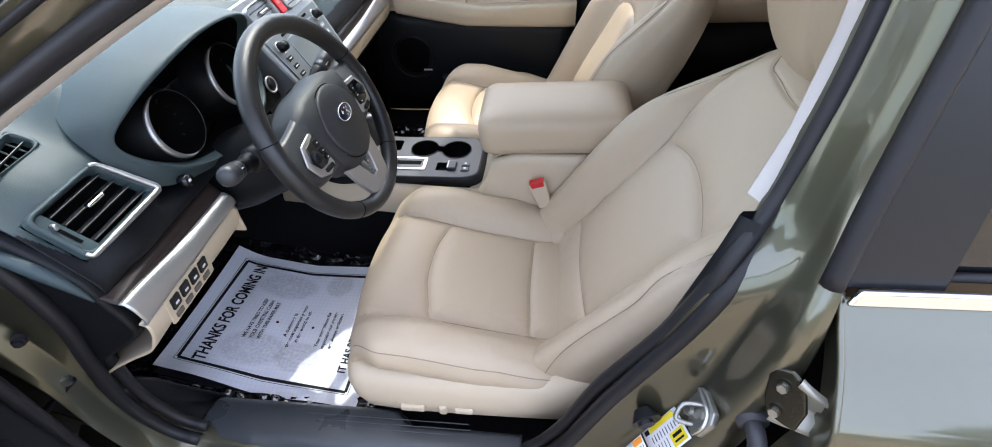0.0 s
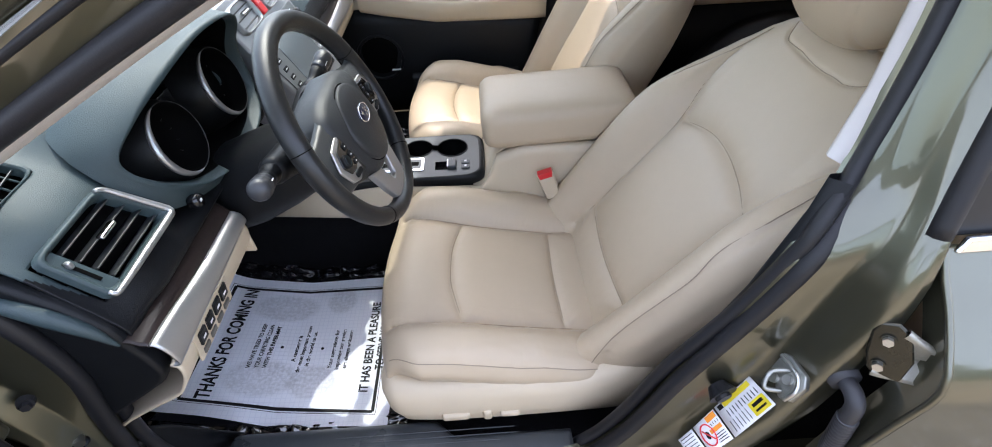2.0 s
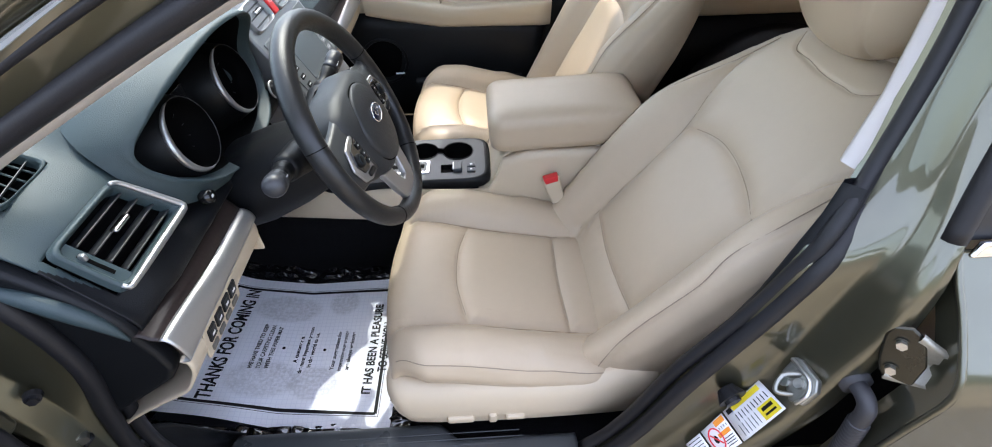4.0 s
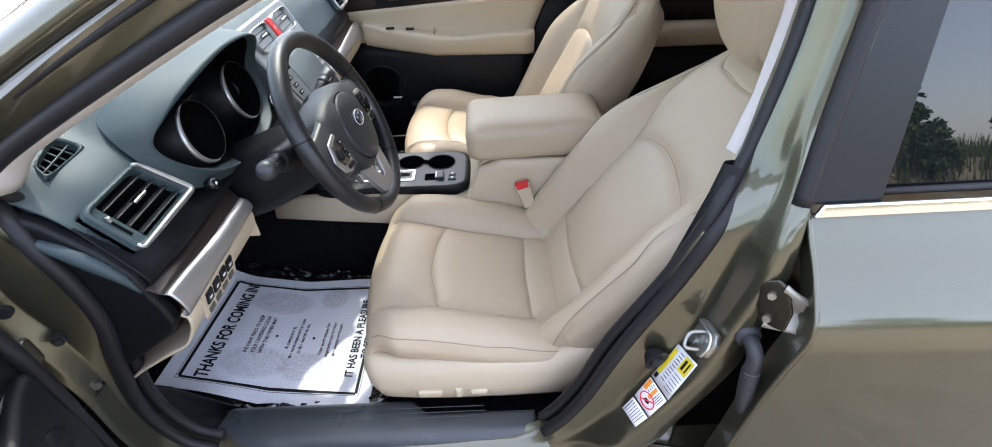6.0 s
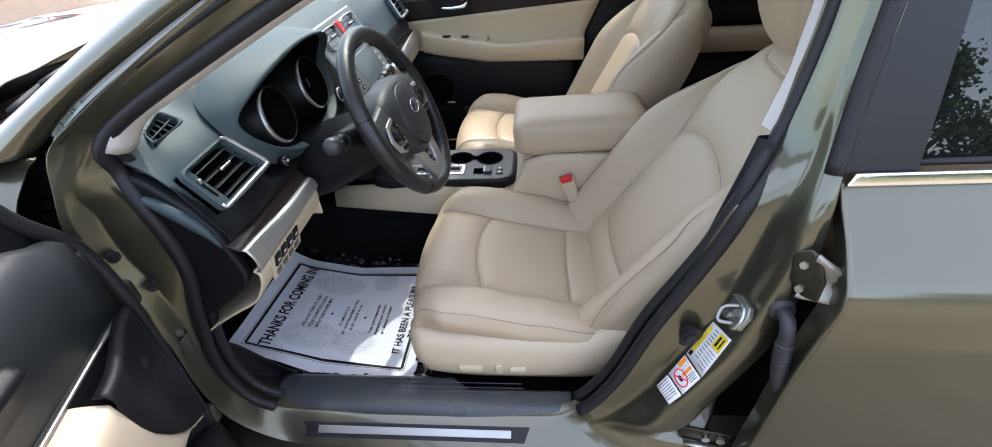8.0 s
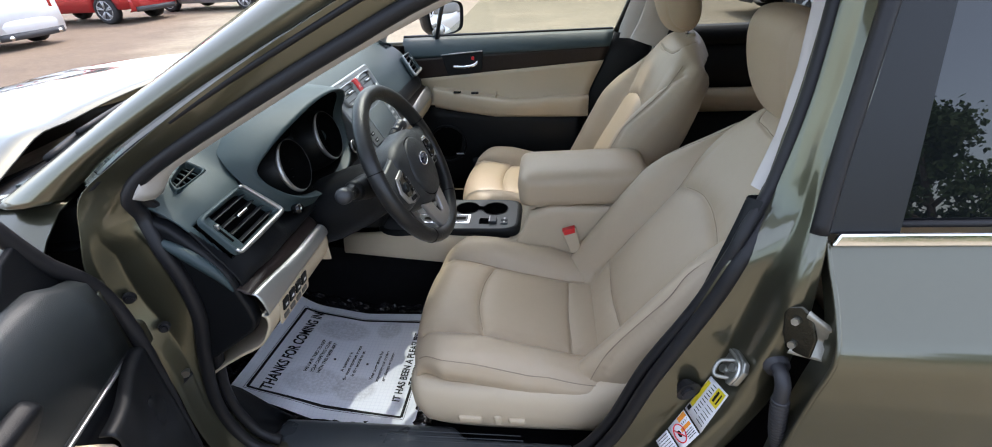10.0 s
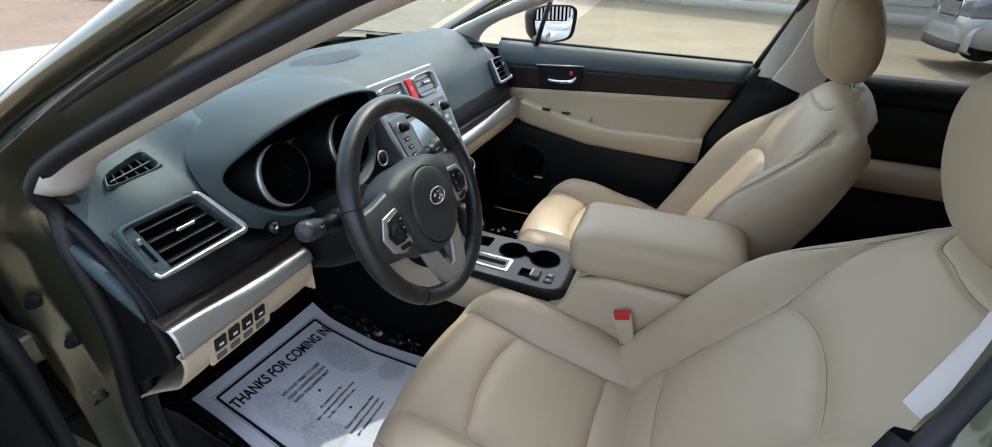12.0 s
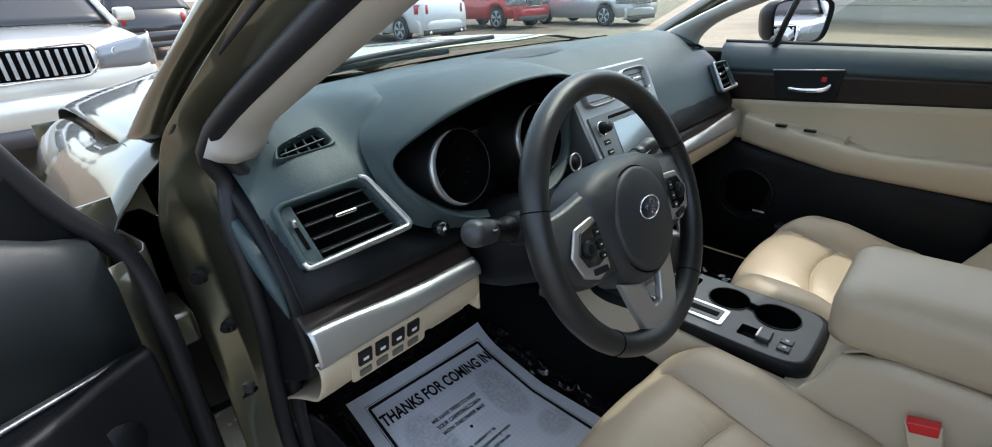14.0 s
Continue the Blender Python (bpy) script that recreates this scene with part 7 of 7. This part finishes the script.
# shoe prints: four speckled grey soles
for cx, cy, rx, ry in ((-0.345, -0.285, 0.085, 0.045), (-0.205, -0.265, 0.040, 0.042), (-0.355, -0.490, 0.085, 0.050), (-0.235, -0.500, 0.060, 0.045)):
    mp = nt.nodes.new("ShaderNodeMapping")
    mp.inputs["Location"].default_value = (-cx / rx, -cy / ry, 0)
    mp.inputs["Scale"].default_value = (1 / rx, 1 / ry, 0)
    nt.links.new(tc_.outputs["Object"], mp.inputs["Vector"])
    ln = nt.nodes.new("ShaderNodeVectorMath")
    ln.operation = "LENGTH"
    nt.links.new(mp.outputs[0], ln.inputs[0])
    mr = nt.nodes.new("ShaderNodeMapRange")
    for k, v in (("From Min", 1.05), ("From Max", 0.8), ("To Min", 0.0), ("To Max", 0.50)):
        mr.inputs[k].default_value = v
    nt.links.new(ln.outputs["Value"], mr.inputs["Value"])
    nz_ = nt.nodes.new("ShaderNodeTexNoise")
    nz_.inputs["Scale"].default_value = 140
    nt.links.new(tc_.outputs["Object"], nz_.inputs["Vector"])
    sp_ = nt.nodes.new("ShaderNodeMapRange")
    for k, v in (("From Min", 0.34), ("From Max", 0.66), ("To Min", 0.30), ("To Max", 0.9)):
        sp_.inputs[k].default_value = v
    nt.links.new(nz_.outputs["Fac"], sp_.inputs["Value"])
    ml = nt.nodes.new("ShaderNodeMath")
    ml.operation = "MULTIPLY"
    nt.links.new(mr.outputs[0], ml.inputs[0])
    nt.links.new(sp_.outputs[0], ml.inputs[1])
    mx = nt.nodes.new("ShaderNodeMix")
    mx.data_type = "RGBA"
    mx.inputs["B"].default_value = (0.30, 0.29, 0.30, 1)
    nt.links.new(ml.outputs[0], mx.inputs["Factor"])
    nt.links.new(last, mx.inputs["A"])
    last = mx.outputs["Result"]
nt.links.new(last, pb.inputs["Base Color"])
sheet = surface("paper_mat", [[on_paper(a, b) for a in np.linspace(0, 1, 50)] for b in np.linspace(0, 1, 60)], PAPER, None)
tagged(sheet, "white printed paper floor mat with shoe prints on the mat", "paper mat")


def printed(text, a, b, width, height, name="print", bold=0.03):
    """A line of writing centred at a, with its foot at b, both as shares of the sheet; sizes in metres."""
    cu = bpy.data.curves.new(name, "FONT")
    cu.body = text
    cu.offset = bold
    tmp = bpy.data.objects.new(name, cu)
    me = bpy.data.meshes.new_from_object(tmp)
    bpy.data.objects.remove(tmp)
    co = np.array([v.co[:] for v in me.vertices])
    lo, hi = co.min(0), co.max(0)
    sx, sy = width / (hi[0] - lo[0]), height / 0.70
    for v in me.vertices:
        x, y = (v.co.x - 0.5 * (lo[0] + hi[0])) * sx, v.co.y * sy
        v.co = on_paper(a + x / 0.41, b - y / 0.49, 0.0012)
    me.materials.clear()
    me.materials.append(INK)
    ob = new(name, me)
    ob.parent = sheet
    return ob


printed("THANKS FOR COMING IN", 0.50, 0.195, 0.325, 0.030)
for k, line in enumerate(("WE HAVE TRIED TO KEEP", "YOUR CARPETING CLEAN", "WITH THIS PAPER MAT")):
    printed(line, 0.47, 0.315 + 0.036 * k, 0.130 - 0.004 * k, 0.0092)
for k, (line, w) in enumerate((("A customer is", 0.075), ("the most important person", 0.132), ("in the world to us.", 0.098))):
    printed(line, 0.47, 0.505 + 0.036 * k, w, 0.0092)
for k, (line, w) in enumerate((("Your suggestions for", 0.108), ("improving our service", 0.112), ("are always welcome", 0.105))):
    printed(line, 0.47, 0.690 + 0.036 * k, w, 0.0092)
printed("IT HAS BEEN A PLEASURE", 0.50, 0.885, 0.245, 0.020)
printed("TO SERVE YOU", 0.50, 0.945, 0.135, 0.020)
for b in (0.425, 0.625):
    surface("print_dot", [[on_paper(0.47 + r / 0.41 * math.cos(t), b + r / 0.49 * math.sin(t), 0.0012) for t in np.linspace(0, 2 * math.pi, 14, endpoint=False)] for r in (0.0038, 0.0001)], INK, sheet, wrap_v=True)
for i0, w in ((0.030, 0.0012), (0.037, 0.0075)):
    ia, ib = i0 / 0.41, i0 / 0.49
    for (a0, b0), (a1, b1) in (((ia, ib), (1 - ia, ib)), ((1 - ia, ib), (1 - ia, 1 - ib)), ((1 - ia, 1 - ib), (ia, 1 - ib)), ((ia, 1 - ib), (ia, ib))):
        na, nb = (0, w / 0.49) if b0 == b1 else (w / 0.41, 0)
        surface("border_line", [[on_paper(a0 + (a1 - a0) * q + s_ * na / 2, b0 + (b1 - b0) * q + s_ * nb / 2, 0.0010) for q in np.linspace(0, 1, 40)] for s_ in (-1, 1)], INK, sheet)

# ---- parked cars ----
TYRE = mat("tyre_rubber", (0.025, 0.025, 0.026), 0.8, grain=0.3, grain_scale=80)
ALLOY = mat("alloy_wheel", (0.55, 0.56, 0.57), 0.35, metal=0.8, vary=0.1, vary_scale=20)
LENS = mat("headlight_lens", (0.20, 0.22, 0.24), 0.08, metal=0.2, coat=1.0)
TAIL = mat("tail_light_red", (0.45, 0.02, 0.02), 0.15, coat=1.0)
CLAD = mat("grey_cladding", (0.06, 0.06, 0.065), 0.6, grain=0.3, grain_scale=200)


def car_paint(name, c, metal=0.2):
    return mat(name, c, 0.28, metal=metal, coat=1.0, vary=0.03, vary_scale=3)


def parked(m, paint, label, length=4.6, width=1.80, height=1.60, hood=1.00, suv=True, group="parked cars", sub=1.0):
    """A parked car; its own x points forward. m: its pose on the ground."""
    c = thing("parked_car", 0, 0, 0, label, "car", group)
    L, W = length / 2, width / 2
    zb = 0.30 if suv else 0.22
    xs = np.linspace(-L, L, 44)
    belt = hood - 0.02
    wheels = (-L + 0.86, L - 0.90)
    r = 0.345 if suv else 0.32

    def plan(x):
        return W * (1 - 0.13 * abs(x / L) ** 8 - 0.03 * abs(x / L) ** 2)

    def top(x):
        if x > L * 0.34:
            return hood - 0.10 * ((x - L * 0.34) / (L * 0.66)) ** 2 - 0.10 * max(0, (x - L * 0.93) / (L * 0.07)) ** 2
        if not suv and x < -L * 0.60:
            return hood + 0.04 - 0.05 * max(0, (-x - L * 0.9) / (L * 0.1)) ** 2
        return hood + 0.02

    rows_ = []
    for x in xs:
        w, t = plan(x), top(x)
        lo = zb + 0.10 * abs(x / L) ** 6
        for wx in wheels:
            lo = max(lo, (r + 0.05) + math.sqrt(max(0, (r + 0.055) ** 2 - (x - wx) ** 2)) - 0.05 if abs(x - wx) < r + 0.055 else lo)
        half = [(w * 0.86, lo), (w * 0.98, lo + 0.02), (w, 0.5 * (lo + t) - 0.02), (w * 0.985, t - 0.14), (w * 0.95, t - 0.05), (w * 0.86, t - 0.005), (w * 0.5, t + 0.015), (0, t + 0.02)]
        rows_.append([(x, -a, b) for a, b in half] + [(x, a, b) for a, b in half[::-1][1:]])
    n, k = len(rows_), len(rows_[0])
    body = surface("body", rows_, paint, c, caps=True)
    # lower cladding and bumpers
    for sx in (-1, 1):
        surface("bumper", [[(sx * (L + 0.03 - 0.10 * (y / W) ** 2 - 0.08 * abs(y / W) ** 6) + sx * o, y, z) for y in np.linspace(-W * 0.93, W * 0.93, 20)] for z, o in ((zb - 0.02, -0.06), (zb + 0.02, 0.0), (zb + 0.22, 0.02), (zb + 0.30, 0.0), (zb + 0.34, -0.06))], paint, c, t=0.01)
        surface("bumper_valance", [[(sx * (L + 0.045 - 0.10 * (y / W) ** 2 - 0.08 * abs(y / W) ** 6), y, z) for y in np.linspace(-W * 0.80, W * 0.80, 16)] for z in (zb - 0.03, zb + 0.10)], CLAD, c, "dark bumper valance", t=0.01)
    # cabin
    a0, a1, b0, b1 = (L * 0.42, L * 0.08, -L * 0.96, -L * 0.80) if suv else (L * 0.42, L * 0.06, -L * 0.72, -L * 0.36)
    z0, z1 = hood - 0.005, height
    for name, zz, material, inset in (("window_band", (z0, z1 - 0.10), TINT, 0.0), ("roof", (z1 - 0.11, z1), paint, 0.0)):
        rows2 = []
        for v in np.linspace(0, 1, 6):
            z = zz[0] + (zz[1] - zz[0]) * v
            q = (z - z0) / (z1 - z0)
            xf, xb = a0 + (a1 - a0) * q, b0 + (b1 - b0) * q
            w = W * (0.93 - 0.20 * q)
            if name == "roof":
                w *= 1.01 - 0.5 * max(0, (v - 0.7) / 0.3) ** 2
                xf, xb = xf + 0.015 - 0.2 * max(0, (v - 0.7) / 0.3) ** 2, xb - 0.015 + 0.2 * max(0, (v - 0.7) / 0.3) ** 2
            o = rounded(xf - xb, 2 * w, 0.18, 6)
            rows2.append([(x + 0.5 * (xf + xb), y, z) for x, y in o])
        surface(name, rows2, material, c, "dark glazing" if material is TINT else "", wrap_v=True, caps=True)
    for sy in (-1, 1):
        for q0 in ((a0, a1), ((a0 + b0) / 2 + 0.1, (a1 + b1) / 2 + 0.1), (b0 + 0.22, b1 + 0.20)):
            tube("roof_post", [(q0[0] - 0.02, sy * W * 0.935, z0), (q0[1] - 0.02, sy * W * 0.75, z1 - 0.06)], 0.035, paint, c, sides=6)
        mir = rbox("door_mirror", (L * 0.30, sy * (W + 0.09), hood + 0.08), (0.12, 0.18, 0.13), paint, c, r=0.03)
    # wheels
    for wx in wheels:
        for sy in (-1, 1):
            yw = sy * (W - 0.02)
            ty = surface("tyre", [[(wx + rr * math.cos(a), yw - sy * o, r + rr * math.sin(a)) for a in np.linspace(0, 2 * math.pi, 36, endpoint=False)] for rr, o in ((r * 0.66, 0.03), (r * 0.70, 0.0), (r * 0.92, 0.0), (r, 0.03), (r, 0.20), (r * 0.7, 0.22))], TYRE, c, "black tyre", wrap_v=True)
            part("rim_well", disc_bm(r * 0.68, 0.02, pose(wx, yw - sy * 0.05, r, 90, 0, 0), 28), CLAD, ty)
            for s5 in range(5):
                a = 2 * math.pi * s5 / 5 + 0.3
                for da in (-0.14, 0.14):
                    tube("spoke", [(wx + r * 0.12 * math.cos(a), yw - sy * 0.015, r + r * 0.12 * math.sin(a)), (wx + r * 0.66 * math.cos(a + da), yw - sy * 0.012, r + r * 0.66 * math.sin(a + da))], 0.018, ALLOY, ty, sides=6)
            tube("rim_edge", ring_pts((wx, yw - sy * 0.008, r), (1, 0, 0), (0, 0, 1), r * 0.675, 32), 0.012, ALLOY, ty, closed=True, sides=6)
    # lamps and grille
    for sy in (-1, 1):
        zl = top(L * 0.9)
        curve_ = np.linspace(0, L, 200)
        nose = lambda y: float(np.interp(-abs(y), [-plan(v) for v in curve_], curve_)) if abs(y) > plan(L) else L
        hl = [[(nose(W * (0.43 + 0.525 * q)) + 0.004 - 0.03 * q, sy * (W * (0.43 + 0.525 * q) + 0.006 * q), zl + (-0.065 + 0.095 * q ** 0.8) * (1 - v) + (-0.215 - 0.025 * q + 0.10 * max(0, q - 0.75)) * v) for q in np.linspace(0, 1, 12)] for v in np.linspace(0, 1, 7)]
        h_ob = surface("headlight", [[(x + 0.022 * math.sin(math.pi * v_), y, z) for x, y, z in r_] for v_, r_ in zip(np.linspace(0.1, 0.9, 7), hl)], LENS, c, "clear headlight lens", t=0.012)
        for q in (0.30, 0.62):
            part("lamp_bowl", disc_bm(0.078, 0.05, pose(L + 0.004 - 0.05 * q, sy * W * (0.43 + 0.525 * q), zl - 0.115 + 0.03 * q, 0, 90, sy * 18), 24, 0.045), CHROME, h_ob, "bright lamp bowl")
        surface("tail_light", [[(-L + 0.02 + 0.20 * q ** 2 - 0.02, sy * W * (0.62 + 0.32 * q), hood - 0.05 - 0.22 * v) for q in np.linspace(0, 1, 6)] for v in (0, 0.5, 1)], TAIL, c, "red tail light", t=0.03)
    gr = rbox("grille", (L - 0.004, 0, top(L * 0.9) - 0.140), (0.05, W * 0.80, 0.215), VOID, c, "dark grille with bright bars", r=0.02)
    for q in range(13):
        rbox("grille_bar", (L + 0.024, W * 0.060 * (q - 6), top(L * 0.9) - 0.140), (0.016, 0.024, 0.185), ALLOY, gr, r=0.005)
    tube("grille_rim", [(L + 0.02, y, z) for y, z in smooth_path([(W * 0.42, top(L * 0.9) - 0.030), (W * 0.36, top(L * 0.9) - 0.245), (0, top(L * 0.9) - 0.255), (-W * 0.36, top(L * 0.9) - 0.245), (-W * 0.42, top(L * 0.9) - 0.030), (0, top(L * 0.9) - 0.025)], 30, True)], 0.012, CHROME, gr, closed=True, sides=6)
    for sy in (-1, 1):
        tube("exhaust_tip", [(-L + 0.05, sy * W * 0.6, zb + 0.02), (-L - 0.06, sy * W * 0.6, zb + 0.02)], 0.04, CHROME, c, sides=12)
    c.matrix_basis = m
    return c


PEARL = car_paint("pearl_silver_paint", (0.62, 0.61, 0.56), 0.35)
WHITE_P = car_paint("white_car_paint", (0.72, 0.73, 0.75), 0.0)
RED_P = car_paint("red_car_paint", (0.45, 0.02, 0.025), 0.1)
SILVER_P = car_paint("silver_car_paint", (0.50, 0.52, 0.54), 0.5)
BLACK_P = car_paint("black_car_paint", (0.012, 0.012, 0.014), 0.1)
parked(pose(-7.25, -0.53, 0), PEARL, "pearl silver crossover with vertical bar grille", 4.7, 1.86, 1.68, 1.06)
parked(pose(-12.75, 8.40, 0, 0, 0, 180), WHITE_P, "white saloon with twin exhaust tips", 4.8, 1.84, 1.47, 0.98, False)
parked(pose(-12.85, 12.75, 0, 0, 0, -4), RED_P, "bright red compact crossover", 4.3, 1.80, 1.60, 1.02)
parked(pose(-10.25, 15.15, 0, 0, 0, -8), SILVER_P, "silver saloon with dark lower grille", 4.6, 1.80, 1.46, 0.96, False)
parked(pose(-16.2, 2.55, 0, 0, 0, 180), BLACK_P, "black estate car with red tail lights", 4.7, 1.86, 1.65, 1.05)
parked(pose(6.10, 8.90, 0, 0, 0, 180), SILVER_P, "pale silver crossover with alloy wheels", 4.7, 1.84, 1.64, 1.04)
parked(pose(7.6, 1.15, 0, 0, 0, 180), SILVER_P, "silver crossover parked behind the car", 4.6, 1.82, 1.66, 1.06)
parked(pose(8.6, 4.2, 0, 0, 0, 180), WHITE_P, "white van-like crossover parked behind", 4.7, 1.86, 1.75, 1.10)

# ---- building across the lot ----
bld = thing("lot_building", 5.0, 14.8, 0, "low building with grey-beige lap siding", "building")
BO, BD = np.array((-4.6, 18.0, 0.0)), np.array((0.955, -0.297, 0.0))
BN = np.array((-0.297, -0.955, 0.0))
SIDING = mat("grey_beige_siding", (0.40, 0.38, 0.33), 0.7, vary=0.08, vary_scale=0.8, grain=0.2, grain_scale=40)


def bp(l, o, z):
    return BO + BD * l + BN * o + np.array((0, 0, z))


wallb = surface("wall", [[bp(l, o, z) for l in (0.0, 28.0)] for o, z in ((-0.02, 0.25), (-0.02, 4.3))], SIDING, bld, "siding wall", t=0.02)
me_b = bpy.data.meshes.new("siding_board")
bm = bmesh.new()
pts_ = [bp(l, o, z) for l in (0.0, 28.0) for o, z in ((0.002, 0.0), (0.026, 0.004), (0.006, 0.205), (0.0, 0.205))]
vs = [bm.verts.new(p) for p in pts_]
for i in range(4):
    bm.faces.new((vs[i], vs[(i + 1) % 4], vs[4 + (i + 1) % 4], vs[4 + i]))
bm.faces.new(vs[:4])
bm.faces.new(vs[4:])
bmesh.ops.recalc_face_normals(bm, faces=bm.faces)
bm.to_mesh(me_b)
bm.free()
me_b.materials.append(SIDING)
for k in range(20):
    ob = new("siding_board", me_b)
    ob.parent = wallb
    ob.location = (0, 0, 0.25 + 0.2 * k)
    ob.matrix_parent_inverse = (bld.matrix_basis).inverted() @ bld.matrix_basis
surface("foundation", [[bp(l, 0.03, z) for l in (0.0, 28.0)] for z in (-0.1, 0.26)], SIDING, bld, "grey-beige skirting board", t=0.03)
surface("side_wall", [[bp(0.0, -o, z) for o in (0.0, 9.0)] for z in (0.0, 4.3)], SIDING, bld)
surface("roof", [[bp(l, o, z) for l in (-0.4, 28.4)] for o, z in ((0.5, 4.2), (-4.5, 5.6), (-9.5, 4.2))], CLAD, bld, "dark low roof", t=0.08)

# ---- trees and grass behind the camera ----
LEAF = mat("green_leaves", (0.045, 0.085, 0.022), 0.55, vary=0.45, vary_scale=1.2)
BARK = mat("grey_bark", (0.10, 0.08, 0.065), 0.9, grain=0.8, grain_scale=60, vary=0.3, vary_scale=12)


def tree(x, y, h, seed):
    t = thing("tree", x, y, bank(y) - 0.05, "leafy green tree beside the lot", "tree", "trees")
    rng = random.Random(seed)
    lean_ = rng.uniform(-0.3, 0.3)
    trunk = smooth_path([(x, y, -0.05), (x + 0.1, y + lean_ * 0.3, h * 0.25), (x + lean_ * 0.4, y + lean_ * 0.5, h * 0.55), (x + lean_, y + lean_ * 0.6, h * 0.85)], 14)
    trunk[:, 2] += bank(y)
    trunk_ob = tube("trunk", trunk, np.linspace(0.032 * h, 0.01 * h, 14), BARK, t, sides=9)
    clumps = []
    for k in range(17):
        i = rng.randint(2, 13)
        a = rng.uniform(0, 2 * math.pi)
        ln_ = h * rng.uniform(0.16, 0.32) * (1.2 - i / 18)
        p0 = trunk[i]
        p1 = p0 + np.array((math.cos(a) * ln_, math.sin(a) * ln_, ln_ * rng.uniform(0.2, 0.8)))
        tube("limb", smooth_path([p0, 0.5 * (p0 + p1) + np.array((0, 0, 0.08 * ln_)), p1], 6), np.linspace(0.05, 0.012, 6), BARK, trunk_ob, sides=6)
        clumps += [(p0 * 0.35 + p1 * 0.65, 0.20 * h * 0.5), (p1, 0.24 * h * 0.5)]
    clumps.append((trunk[-1], 0.2 * h * 0.5))
    V, Fc = [], []
    for c, r in clumps:
        for _ in range(300):
            d = Vector((rng.gauss(0, 1), rng.gauss(0, 1), rng.gauss(0, 0.75)))
            p = Vector(c) + d * r * 0.55
            u = Vector((rng.gauss(0, 1), rng.gauss(0, 1), rng.gauss(0, 1))).normalized()
            w = u.orthogonal().normalized()
            s_ = rng.uniform(0.03, 0.07)
            b0 = len(V)
            V += [p - u * s_, p + w * s_ * 0.5, p + u * s_, p - w * s_ * 0.5]
            Fc.append((b0, b0 + 1, b0 + 2, b0 + 3))
    me = bpy.data.meshes.new("crown")
    me.from_pydata([tuple(v) for v in V], [], Fc)
    me.materials.append(LEAF)
    ob = new("crown", me)
    ob.parent = t
    ob.matrix_parent_inverse = t.matrix_basis.inverted()
    return t


for k, (x, y, h) in enumerate(((6.6, -8.9, 2.6), (8.1, -8.7, 1.0), (9.8, -11.0, 1.2), (4.4, -10.6, 1.6), (1.4, -11.2, 2.2), (-1.6, -10.9, 2.8), (12.6, -11.4, 1.4), (-6.5, -11.2, 2.6))):
    tree(x, y, h, 11 + k)
rng = random.Random(5)
V, Fc = [], []
for _ in range(26000):
    x, y = rng.uniform(-12, 24), -rng.uniform(7.6, 17)
    h = rng.uniform(0.15, 0.55) + bank(y)
    a = rng.uniform(0, math.pi)
    dx, dy = 0.02 * math.cos(a), 0.02 * math.sin(a)
    b0 = len(V)
    V += [(x - dx, y - dy, bank(y) - 0.04), (x + dx, y + dy, bank(y) - 0.04), (x + rng.uniform(-0.1, 0.1), y + rng.uniform(-0.1, 0.1), h)]
    Fc.append((b0, b0 + 1, b0 + 2))
me = bpy.data.meshes.new("grass")
me.from_pydata(V, [], Fc)
me.materials.append(mat("tall_grass", (0.075, 0.105, 0.03), 0.7, vary=0.4, vary_scale=0.8))
tagged(new("grass", me), "tall green grass along the edge of the lot", "grass", kind="stuff")
